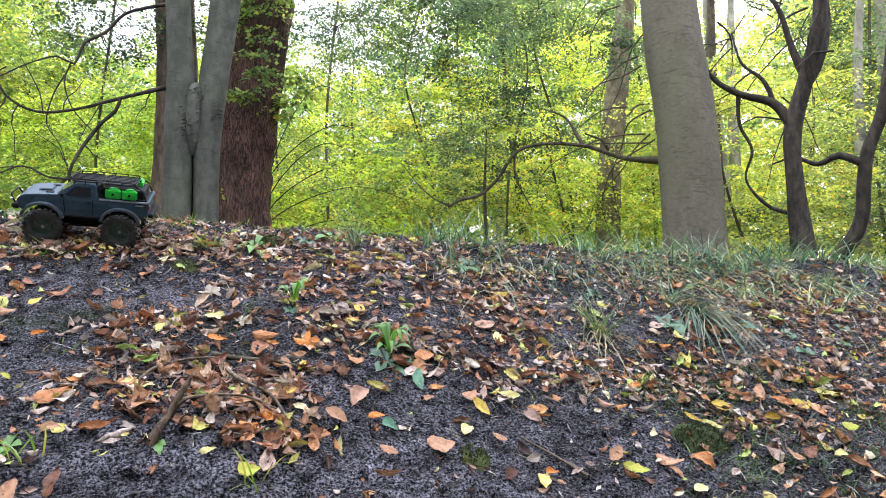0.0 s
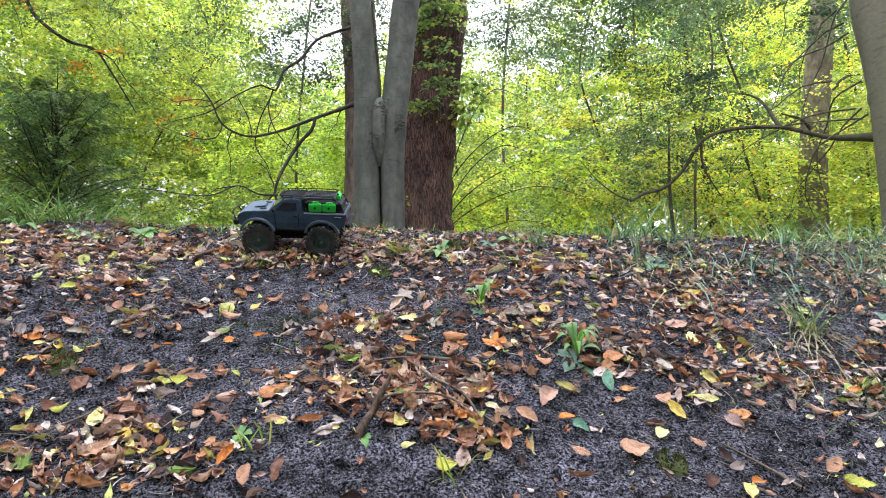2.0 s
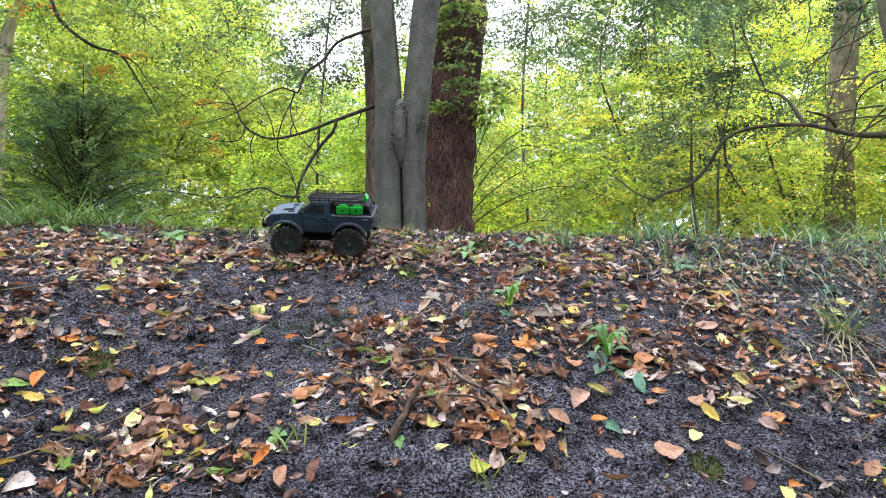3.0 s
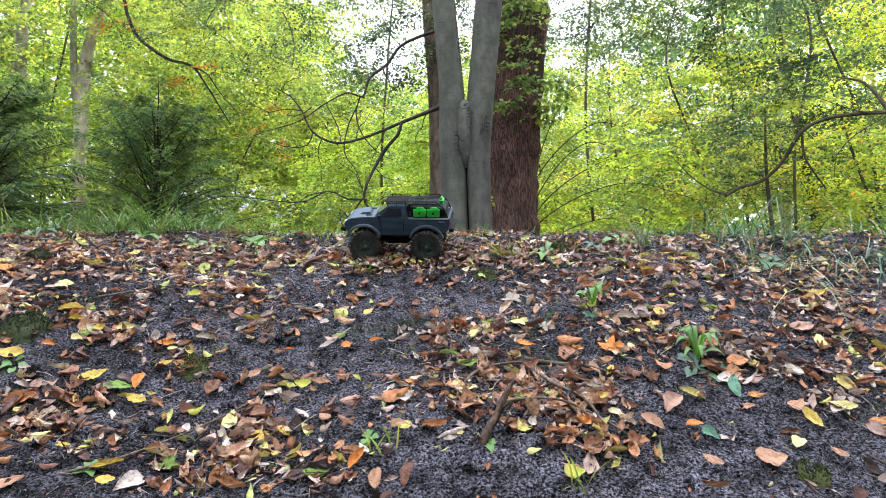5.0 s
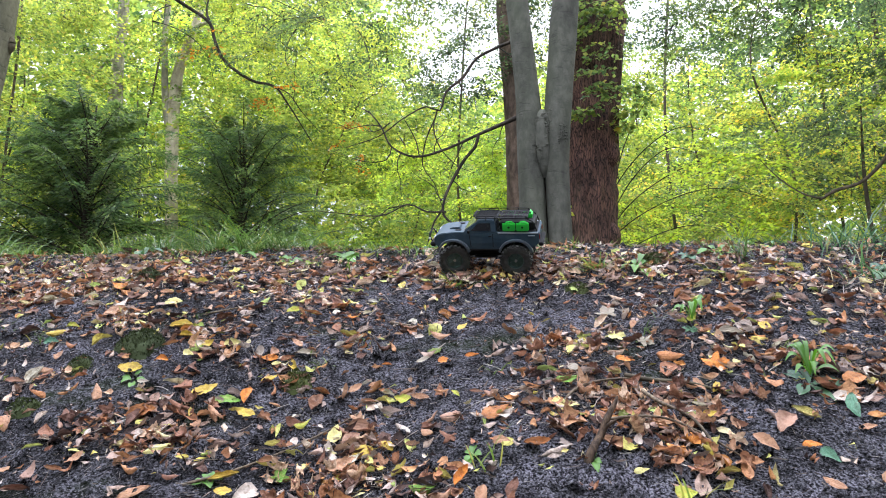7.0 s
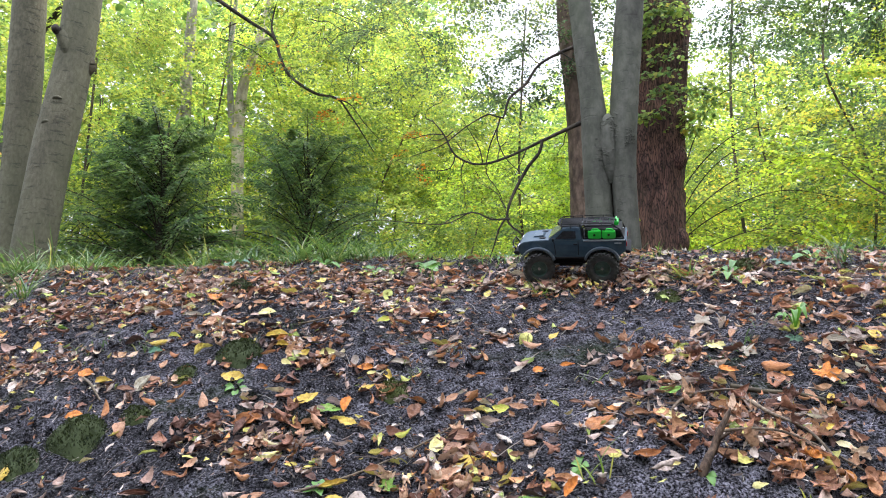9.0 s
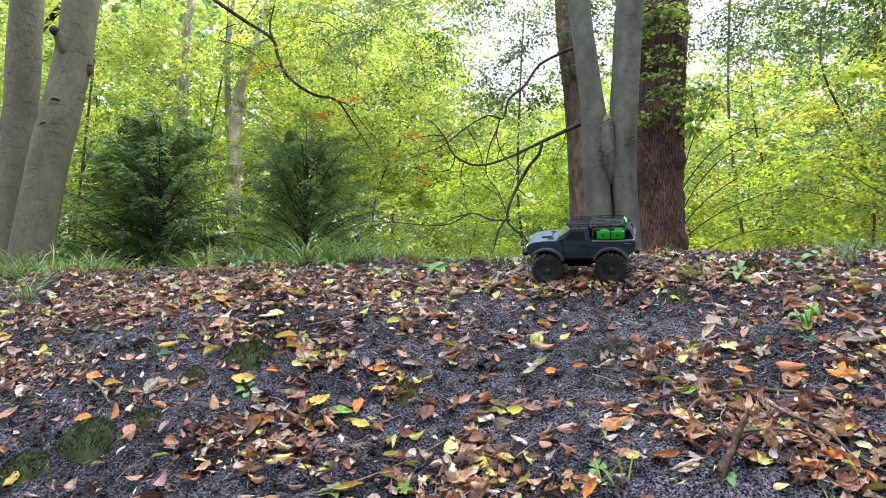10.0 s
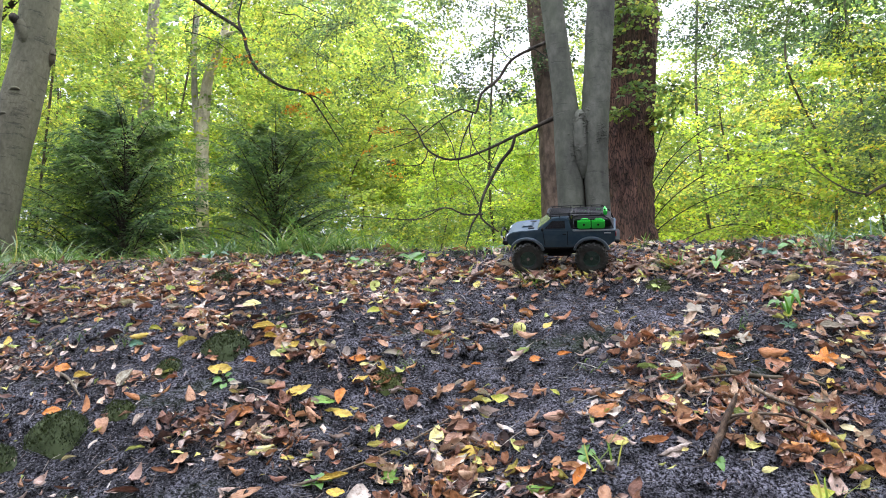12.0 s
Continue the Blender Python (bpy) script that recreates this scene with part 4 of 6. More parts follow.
# foliage of the wood: trees with crowns in tiers, from the near ones outwards
wood = np.random.default_rng(300)
WOOD = []
for dist, number, jitter in ((13.5, 11, 1.0), (18, 13, 1.6), (24, 11, 2.2), (31, 10, 2.5)):
    for k in range(number):
        az = radians(-54 + 120 * (k + 0.5 + wood.uniform(-0.3, 0.3)) / number)
        d = dist + wood.uniform(-jitter, jitter)
        WOOD.append((math.sin(az) * d, math.cos(az) * d, d, az))
for k, (x, y, d, az) in enumerate(WOOD):
    deg = math.degrees(az)
    if deg < -38 and d < 16:
        continue
    if (-39 < deg < -19 and d < 21) or (-20 < deg < -13 and d < 16):
        x, y, d = x * 27 / d, y * 27 / d, 27
    if 29 < deg < 42 and d < 16:
        x, y, d = x * 19 / d, y * 19 / d, 19
    low = d < 16
    yellow = (10 < deg < 27 and 12 < d < 22)
    # besides yellow and olive trees, lit or shaded leaf tones go by bearing and distance
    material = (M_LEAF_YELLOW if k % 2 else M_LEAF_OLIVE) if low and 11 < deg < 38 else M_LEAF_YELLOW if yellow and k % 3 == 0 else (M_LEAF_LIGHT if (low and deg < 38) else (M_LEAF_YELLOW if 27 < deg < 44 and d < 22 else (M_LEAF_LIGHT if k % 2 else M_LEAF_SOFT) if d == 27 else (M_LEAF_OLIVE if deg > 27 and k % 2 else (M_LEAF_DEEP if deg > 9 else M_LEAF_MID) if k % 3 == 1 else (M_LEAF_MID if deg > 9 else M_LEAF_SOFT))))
    h = wood.uniform(5.0, 7.0) if low else wood.uniform(9, 13)
    if -14 < deg < 9 and not low:
        h = 6.0
    rows = [(x, y, 1.9, 0.016 + h * 0.002), (x + 0.3 * wood.normal(), y, 1.9 + h * 0.4, 0.014 + h * 0.0016), (x + 0.5 * wood.normal(), y + 0.1, 1.9 + h * 0.75, 0.012 + h * 0.0015), (x, y, 1.9 + h, 0.015)]
    big_leaf = (0.064 + 0.0040 * max(0, d - 14)) * (1.2 if d > 21 else 1.0)
    open_sky = -13 < deg < 20
    if low:
        boxes = [(x, y, 4.2, 2.2, 1.6, 2.1, 100, 0.75), (x + wood.uniform(-1, 1), y + 0.8, 6.3, 1.6, 1.4, 1.0, 14 if open_sky else 26, 0.7)]
    elif d < 21:
        boxes = [(x, y, 4.8, 2.8, 2.0, 2.4, 110, 0.9), (x + wood.uniform(-0.8, 0.8), y, 8.4, 2.8, 2.2, 1.8, 22 if open_sky else 40, 0.95)]
    else:
        boxes = [(x, y, 5.4, 3.3, 2.0, 2.6, 36 if d == 27 else 50, 1.05), (x + wood.uniform(-0.8, 0.8), y, 9.4, 3.5, 2.4, 2.8, 80 if open_sky else 115, 1.2), (x, y, 14.2, 3.4, 2.4, 3.0, 10 if open_sky else 50, 1.25)]
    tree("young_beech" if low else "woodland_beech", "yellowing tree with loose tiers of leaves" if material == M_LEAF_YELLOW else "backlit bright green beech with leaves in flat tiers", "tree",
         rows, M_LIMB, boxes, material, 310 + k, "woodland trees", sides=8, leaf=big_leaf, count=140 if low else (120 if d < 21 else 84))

# far woods beyond them
fr = np.random.default_rng(400)
n = 5400
az, d = np.radians(fr.uniform(-52, 64, n)), fr.uniform(38, 70, n)
# taller stands on both sides of a gap in the canopy and of the low sun
tall = (np.abs(np.degrees(az) - 4) > 16) & (np.abs(np.degrees(az) - 43) > 6)
zz = 1.5 + np.where(tall, 0.58 * d, 17) * fr.random(n) ** 0.9
l, t = sprays(np.stack([np.sin(az) * d, np.cos(az) * d, zz], 1), fr.uniform(0, 6.3, n), fr.uniform(1.4, 2.9, n), 20, 0.60, fr, 0.8)
# darker, bluer leaf tone with distance haze put into the colour
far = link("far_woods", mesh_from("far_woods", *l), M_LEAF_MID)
tagged(far, "dense bright green foliage of far woodland", "woods", kind="stuff")

# unseen woods added to close the place behind the camera and block back light
bk = np.random.default_rng(401)
n = 1300
az, d = np.radians(bk.uniform(90, 270, n)), bk.uniform(9, 26, n)
zz = 0.4 + 14 * bk.random(n)
l, t = sprays(np.stack([np.sin(az) * d, np.cos(az) * d, zz], 1), bk.uniform(0, 6.3, n), bk.uniform(1.0, 2.0, n), 18, 0.68, bk, 0.8)
tagged(link("woods_across_the_path", mesh_from("woods_across_the_path", *l), M_LEAF_DEEP), "unseen woodland foliage added behind the camera to block back light", "woods", kind="stuff")


# ---- grass and herbs ----
def blades(xy, length, lean, width, r, heading=None, droop=0.55, spread=0.6):
    """Arching grass blades of four segments rooted at xy."""
    n = len(xy)
    z = ground_z(xy[:, 0], xy[:, 1]) - 0.01
    a = r.uniform(0, 2 * np.pi, n) if heading is None else heading + r.normal(0, spread, n)
    d = np.stack([np.cos(a), np.sin(a), np.zeros(n)], 1)
    s = np.stack([-np.sin(a), np.cos(a), np.zeros(n)], 1)
    L = length * r.uniform(0.5, 1.2, n)
    lean = lean * r.uniform(0.3, 1.3, n)
    bend = r.normal(0, 0.28, n)
    root = np.stack([xy[:, 0], xy[:, 1], z], 1)
    V = []
    for q, w in ((0, 0.7), (0.3, 1.0), (0.6, 0.85), (0.85, 0.5), (1.0, 0.05)):
        c = root + d * (L * (lean * q + 0.35 * q * q))[:, None] + s * (L * bend * q * q)[:, None]
        c[:, 2] += L * (q * (1 - 0.25 * lean) - droop * lean * q ** 2.2)
        V += [c + s * (width * w * 0.5), c - s * (width * w * 0.5)]
    V = np.stack(V, 1).reshape(-1, 3)
    k = np.arange(n)[:, None] * 10
    F = np.vstack([k + np.array([[2 * i, 2 * i + 1, 2 * i + 3, 2 * i + 2]]) for i in range(4)])
    return V, F


gr = np.random.default_rng(500)


def strip(n, x0, x1, y0, y1, clump=0.35):
    """Rooting places gathered in loose clumps."""
    c = np.stack([gr.uniform(x0, x1, max(3, n // 14)), gr.uniform(y0, y1, max(3, n // 14))], 1)
    p = c[gr.integers(0, len(c), n)]
    return p + gr.normal(0, clump * 0.18, (n, 2))


left_grass = join_arrays([blades(strip(1700, -7, -0.9, 3.3, 4.4, 0.8), 0.15, 0.8, 0.006, gr), blades(strip(800, -4.2, -0.7, 3.15, 3.7, 0.7), 0.12, 0.8, 0.005, gr),
                          blades(strip(420, -2.4, -1.2, 3.35, 3.8, 0.6), 0.27, 1.0, 0.006, gr), blades(strip(500, -4.6, -3.2, 3.2, 4.0), 0.3, 0.8, 0.007, gr)])
tagged(link("crest_grass", mesh_from("crest_grass", *left_grass), M_GRASS), "long green grass along the crest of the bank", "grass", kind="stuff")
right_grass = join_arrays([blades(strip(1000, 1.1, 6.5, 2.75, 3.5), 0.21, 1.0, 0.006, gr), blades(strip(520, 1.2, 3.6, 2.65, 3.1), 0.20, 1.2, 0.0055, gr, -1.57, 1.05, 1.0),
                           blades(strip(800, 3.0, 8, 2.4, 4.2), 0.22, 0.8, 0.006, gr), blades(strip(260, 1.2, 4.5, 3.1, 3.8), 0.28, 0.6, 0.006, gr)])
tagged(link("crest_grass", mesh_from("crest_grass", *right_grass), M_GRASS_BLUE), "blue-green grass hanging over the crest", "grass", kind="stuff")
mid_grass = join_arrays([blades(strip(700, -0.9, 1.2, 3.15, 3.9), 0.10, 0.7, 0.005, gr), blades(strip(420, -3.5, 3, 2.2, 3.1, 0.2), 0.06, 0.9, 0.004, gr),
                         blades(strip(2000, 1.3, 3.8, 1.45, 2.2, 0.5), 0.07, 1.0, 0.0032, gr), blades(strip(900, 1.45, 2.5, 1.55, 2.1, 0.16), 0.065, 0.8, 0.0035, gr)])
tagged(link("thin_grass", mesh_from("thin_grass", *mid_grass), M_GRASS), "short sparse grass on the soil of the bank", "grass", kind="stuff")
straw = blades(strip(800, 1.0, 5, 2.2, 3.1, 0.7), 0.14, 1.25, 0.0028, gr, -1.57, 1.12, 1.3)
tagged(link("dry_grass", mesh_from("dry_grass", *straw), M_DRYGRASS), "dry straw-coloured grass on the bank", "grass", kind="stuff")


# ---- the model truck on the crest ----
def prism(profile, y0, y1, bevel=0.0, taper=None):
    """A side profile of (x, z) swept from y0 to y1. taper(x, y, z) gives the moved corner."""
    bm = bmesh.new()
    a = [bm.verts.new((x, y0, z)) for x, z in profile]
    b = [bm.verts.new((x, y1, z)) for x, z in profile]
    bm.faces.new(a)
    bm.faces.new(b[::-1])
    n = len(profile)
    for i in range(n):
        bm.faces.new((a[i], b[i], b[(i + 1) % n], a[(i + 1) % n])[::-1])
    if taper:
        for v in bm.verts:
            v.co = taper(*v.co)
    bmesh.ops.recalc_face_normals(bm, faces=bm.faces)
    if bevel:
        bmesh.ops.bevel(bm, geom=bm.edges[:], offset=bevel, segments=2, affect="EDGES", clamp_overlap=True)
    return bm


def block(x0, x1, y0, y1, z0, z1, bevel=0.002):
    return prism([(x0, z0), (x1, z0), (x1, z1), (x0, z1)], y0, y1, bevel)


def slab(corners, thick):
    """A thin pane on four corners."""
    p = [Vector(c) for c in corners]
    n = (p[1] - p[0]).cross(p[3] - p[0]).normalized() * thick
    bm = bmesh.new()
    a, b = [bm.verts.new(q) for q in p], [bm.verts.new(q + n) for q in p]
    for f in (a[::-1], b, *[(a[i], a[(i + 1) % 4], b[(i + 1) % 4], b[i]) for i in range(4)]):
        bm.faces.new(f)
    bmesh.ops.recalc_face_normals(bm, faces=bm.faces)
    return bm


def rod(points, radius, sides=8, step=0.02):
    V, F = tube_arrays([(*p, radius) for p in points], sides=sides, step=step)
    bm = bmesh.new()
    vs = [bm.verts.new(v) for v in V]
    for f in F:
        bm.faces.new([vs[i] for i in f])
    return bm


def lathe(profile, segments=32):
    """A closed profile of (radius, y) turned about the y axis."""
    bm = bmesh.new()
    rings = [[bm.verts.new((r * math.cos(a), y, r * math.sin(a))) for r, y in profile] for a in (2 * math.pi * k / segments for k in range(segments))]
    n = len(profile)
    for k in range(segments):
        p, q = rings[k], rings[(k + 1) % segments]
        for i in range(n):
            bm.faces.new((p[i], p[(i + 1) % n], q[(i + 1) % n], q[i]))
    bmesh.ops.recalc_face_normals(bm, faces=bm.faces)
    return bm


def add_box(bm, m, sx, sy, sz):
    bmesh.ops.create_cube(bm, size=1, matrix=m @ Matrix.Diagonal((sx, sy, sz, 1)))


def paint_material():
    m, nt, b = base_mat("slate blue-grey paint", 0.4, 0.0, 0.1)
    n = noise_node(nt, 25, 6)
    r = ramp_node(nt, [(0.4, (0.028, 0.050, 0.075)), (0.75, (0.050, 0.072, 0.092))])
    nt.links.new(n.outputs[0], r.inputs[0])
    nt.links.new(r.outputs[0], b.inputs["Base Color"])
    rr = nt.nodes.new("ShaderNodeMapRange")
    rr.inputs[3].default_value, rr.inputs[4].default_value = 0.38, 0.6
    nt.links.new(n.outputs[0], rr.inputs[0])
    nt.links.new(rr.outputs[0], b.inputs["Roughness"])
    b.inputs["Coat Weight"].default_value = 0.05
    return m


M_PAINT = paint_material()
M_BLACK = plain("black plastic", (0.010, 0.010, 0.012), 0.65, 0, 0.05)
M_BLACK.node_tree.nodes["Principled BSDF"].inputs["Specular IOR Level"].default_value = 0.1
# paler than the body: sky light on the flares put into the colour
M_FLARE = plain("satin slate flare with sky light painted in", (0.065, 0.088, 0.115), 0.35, 0, 0.15)
M_TYRE = plain("black tyre rubber", (0.018, 0.018, 0.018), 0.8, 0, 0.35, 60)
M_RIM = plain("dark green-grey rim", (0.05, 0.095, 0.085), 0.4, 0.5, 0.2)
M_TINT = plain("tinted window film", (0.008, 0.009, 0.011), 0.08, 0, 0.05)
M_SCREEN = plain("smoked windscreen", (0.05, 0.06, 0.05), 0.08, 0, 0.15)
M_CAN = plain("bright green plastic", (0.012, 0.50, 0.045), 0.4, 0, 0.06)
M_CLEAR = plain("lamp lens", (0.5, 0.5, 0.5), 0.1, 0, 0.1)
M_STEEL = plain("steel rod", (0.3, 0.3, 0.3), 0.35, 0.9, 0.2)
M_SPRING = plain("yellow spring", (0.6, 0.42, 0.05), 0.4, 0, 0.15)
M_SILVER = plain("pale edge trim", (0.35, 0.40, 0.46), 0.3, 0.5, 0.15)

yaw = radians(6)
nose, side = Vector((-math.cos(yaw), math.sin(yaw), 0)), Vector((-math.sin(yaw), -math.cos(yaw), 0))
mid = Vector((-0.312, 3.05, 0))
spots = {}
for fx in (-0.14, 0.145):
    for fy in (-0.088, 0.088):
        p = mid + nose * fx + side * fy
        spots[fx, fy] = Vector((p.x, p.y, float(ground_z(np.array([p.x]), np.array([p.y]), False)[0])))
f_axis = ((spots[0.145, 0.088] + spots[0.145, -0.088]) - (spots[-0.14, 0.088] + spots[-0.14, -0.088])).normalized()
l_axis = ((spots[0.145, 0.088] + spots[-0.14, 0.088]) - (spots[0.145, -0.088] + spots[-0.14, -0.088])).normalized()
u_axis = f_axis.cross(l_axis).normalized()
l_axis = u_axis.cross(f_axis).normalized()
origin = sum(spots.values(), Vector()) / 4 - f_axis * 0.0025 + u_axis * 0.004
TRUCK = Matrix((( f_axis.x, l_axis.x, u_axis.x, origin.x), (f_axis.y, l_axis.y, u_axis.y, origin.y), (f_axis.z, l_axis.z, u_axis.z, origin.z), (0, 0, 0, 1)))
TRUCK = TRUCK @ Matrix.Diagonal((0.95, 0.95, 0.95, 1))
truck = thing("model_truck", "slate-grey radio-controlled model pickup with black roof rack and green canisters", "model truck", at=TRUCK)


def arch(cx, r=0.070, zc=0.072, z0=0.098, n=12):
    a0 = math.asin((z0 - zc) / r)
    return [(cx + r * math.cos(a), zc + r * math.sin(a)) for a in np.linspace(math.pi - a0, a0, n)]


outline = [(-0.242, 0.125), (-0.215, 0.104)] + arch(-0.14) + [(-0.06, 0.095), (0.068, 0.095)] + arch(0.145) + [(0.222, 0.106), (0.234, 0.120), (0.236, 0.150), (0.228, 0.163), (0.208, 0.174), (0.16, 0.181), (0.098, 0.184), (-0.245, 0.182)]


def body_taper(x, y, z):
    k = 1.0 - max(0, z - 0.150) * 2.2 - max(0, x - 0.17) * 1.0
    return (x, y * k, z + (0.004 * (1 - (y / 0.09) ** 2) if z > 0.16 and x > 0.09 else 0))


part("body", prism(outline, -0.090, 0.090, 0.003, body_taper), M_PAINT, truck, "slate blue-grey painted lower body")
cab = [(0.100, 0.178), (0.094, 0.186), (0.034, 0.232), (0.020, 0.237), (-0.036, 0.238), (-0.046, 0.232), (-0.054, 0.180)]


def cab_taper(x, y, z):
    return (x, y * (1 - (z - 0.178) * 3.2), z)


part("cab", prism(cab, -0.084, 0.084, 0.003, cab_taper), M_PAINT, truck)


def cab_side(x, z, s, out=0.0022):
    return (x, s * (0.084 * (1 - (z - 0.178) * 3.2) + out), z)


for s in (-1, 1):
    q = [cab_side(0.064, 0.190, s), cab_side(-0.028, 0.190, s), cab_side(-0.026, 0.226, s), cab_side(0.030, 0.226, s)]
    part("side_window", slab(q if s < 0 else q[::-1], 0.0012), M_TINT, truck, "dark tinted side window")
    part("door_seam", slab([cab_side(0.072, 0.178, s, 0.0062), cab_side(0.069, 0.178, s, 0.0062), (0.062, s * 0.0925, 0.108), (0.065, s * 0.0925, 0.108)], 0.0008), M_BLACK, truck)
    part("door_seam", slab([cab_side(-0.036, 0.178, s, 0.0062), cab_side(-0.039, 0.178, s, 0.0062), (-0.039, s * 0.0925, 0.108), (-0.036, s * 0.0925, 0.108)], 0.0008), M_BLACK, truck)
    part("door_handle", block(-0.032, -0.016, s * 0.0885 - 0.003, s * 0.0885 + 0.003, 0.160, 0.165, 0.001), M_BLACK, truck)
    mir = part("mirror", block(0.066, 0.076, s * 0.100 - 0.008, s * 0.100 + 0.008, 0.182, 0.200, 0.003), M_BLACK, truck)
    part("mirror_arm", rod([(0.072, s * 0.080, 0.184), (0.072, s * 0.096, 0.188)], 0.002), M_BLACK, mir)
    part("side_trim", block(-0.24, -0.06, s * 0.0845 - 0.003, s * 0.0845 + 0.003, 0.176, 0.1835, 0.001), M_SILVER, truck, "pale bed rail edge")
    part("badge", block(-0.225, -0.195, s * 0.0888 - 0.002, s * 0.0888 + 0.002, 0.164, 0.168, 0.0005), M_SILVER, truck, "small pale bar of lettering")
    part("sill", rod([(-0.07, s * 0.087, 0.094), (0.075, s * 0.087, 0.094)], 0.006), M_BLACK, truck, "black rock slider bar")
    part("headlight", block(0.226, 0.2375, s * 0.060 - 0.017, s * 0.060 + 0.017, 0.142, 0.157, 0.003), M_CLEAR, truck, "clear headlight lens")
    part("tail_light", block(-0.2475, -0.240, s * 0.074 - 0.007, s * 0.074 + 0.007, 0.145, 0.168, 0.002), plain("red lamp lens", (0.3, 0.01, 0.01), 0.2), truck)
    for cx in (-0.14, 0.145):
        ring = []
        for k in range(15):
            a = math.pi * (0.06 + 0.88 * k / 14)
            ring.append((math.cos(a), math.sin(a)))
        prof = [(cx + 0.080 * c, 0.070 + 0.080 * z) for c, z in ring] + [(cx + 0.069 * c, 0.070 + 0.069 * z) for c, z in ring[::-1]]
        lo, hi = sorted((s * 0.084, s * 0.106))
        part("fender_flare", prism(prof, lo, hi, 0.002), M_FLARE, truck, "flared wheel arch, paler with sky light painted in")
part("windscreen", slab([(0.0955, -0.072, 0.1875), (0.0955, 0.072, 0.1875), (0.0365, 0.062, 0.2322), (0.0365, -0.062, 0.2322)], 0.0015), M_SCREEN, truck, "smoked windscreen")
part("rear_window", slab([(-0.0565, 0.066, 0.188), (-0.0565, -0.066, 0.188), (-0.0500, -0.058, 0.228), (-0.0500, 0.058, 0.228)], 0.0012), M_TINT, truck)
part("grille", block(0.228, 0.2385, -0.040, 0.040, 0.126, 0.156, 0.003), M_BLACK, truck, "black front grille")
part("hood_scoop", prism([(0.12, 0.183), (0.175, 0.178), (0.165, 0.187), (0.125, 0.191)], -0.030, 0.030, 0.003), M_PAINT, truck)
for s in (-1, 1):
    part("hood_vent", block(0.112, 0.140, s * 0.050 - 0.008, s * 0.050 + 0.008, 0.183, 0.1862, 0.001), M_BLACK, truck)
bumper = part("front_bumper", prism([(0.232, 0.104), (0.256, 0.108), (0.258, 0.126), (0.234, 0.128)], -0.082, 0.082, 0.004), M_BLACK, truck, "black steel-look front bumper")
part("bull_bar", rod([(0.250, -0.055, 0.124), (0.264, -0.05, 0.150), (0.266, -0.04, 0.160), (0.266, 0.04, 0.160), (0.264, 0.05, 0.150), (0.250, 0.055, 0.124)], 0.0035), M_BLACK, bumper)
for s in (-1, 1):
    part("fog_lamp", block(0.258, 0.266, s * 0.058 - 0.009, s * 0.058 + 0.009, 0.134, 0.150, 0.004), M_CLEAR, bumper)
part("tow_hook", rod([(0.258, -0.012, 0.116), (0.268, -0.004, 0.112), (0.268, 0.006, 0.112), (0.258, 0.014, 0.116)], 0.003), M_SPRING, bumper, "yellow tow hook")
part("rear_bumper", block(-0.262, -0.240, -0.078, 0.078, 0.108, 0.126, 0.004), M_BLACK, truck)
# added black block, stands in for the dark inside of the bed
part("cargo_box", block(-0.225, -0.066, -0.062, 0.062, 0.186, 0.226, 0.004), M_BLACK, truck, "black block added to darken the inside of the bed")
bed = part("bed_liner", block(-0.236, -0.060, -0.074, 0.074, 0.176, 0.1865, 0.002), M_BLACK, truck, "black cargo bed")
part("chassis", block(-0.20, 0.21, -0.035, 0.035, 0.070, 0.100, 0.004), M_BLACK, truck)
part("skid_plate", block(-0.05, 0.06, -0.05, 0.05, 0.062, 0.074, 0.005), M_BLACK, truck)

# roof rack and bed cage
rack = part("roof_rack", rod([(0.040, -0.060, 0.246), (0.046, -0.04, 0.246), (0.046, 0.04, 0.246), (0.040, 0.060, 0.246), (-0.02, 0.063, 0.248), (-0.05, 0.063, 0.248), (-0.052, -0.06, 0.248), (-0.02, -0.063, 0.248), (0.038, -0.061, 0.246)], 0.0028), M_BLACK, truck, "black tubular roof rack")
part("rack_rail", rod([(0.042, -0.058, 0.257), (0.046, 0.0, 0.257), (0.042, 0.058, 0.257), (-0.05, 0.062, 0.259)], 0.0022), M_BLACK, rack)
part("rack_rail", rod([(0.042, -0.058, 0.257), (-0.05, -0.062, 0.259)], 0.0022), M_BLACK, rack)
for k in range(7):
    y = -0.051 + 0.017 * k
    part("rack_slat", block(-0.05, 0.043, y - 0.0045, y + 0.0045, 0.2445, 0.2485, 0.001), M_BLACK, rack)
for x in (0.036, -0.005, -0.046):
    for s in (-1, 1):
        part("rack_foot", rod([(x, s * 0.064, 0.234), (x, s * 0.063, 0.256)], 0.0022), M_BLACK, rack)
part("light_bar", block(0.046, 0.056, -0.042, 0.042, 0.247, 0.257, 0.003), M_BLACK, rack)
cage = part("bed_cage", rod([(-0.060, 0.074, 0.186), (-0.060, 0.067, 0.240), (-0.068, 0.065, 0.246), (-0.190, 0.065, 0.246), (-0.215, 0.068, 0.232), (-0.234, 0.073, 0.186)], 0.0032), M_BLACK, truck, "black tubular cage over the bed")
part("cage_bar", rod([(-0.060, -0.074, 0.186), (-0.060, -0.067, 0.240), (-0.068, -0.065, 0.246), (-0.190, -0.065, 0.246), (-0.215, -0.068, 0.232), (-0.234, -0.073, 0.186)], 0.0032), M_BLACK, cage)
for x, z in ((-0.07, 0.246), (-0.128, 0.246), (-0.190, 0.246), (-0.222, 0.222)):
    part("cage_bar", rod([(x, -0.066, z), (x, 0.066, z)], 0.0028), M_BLACK, cage)
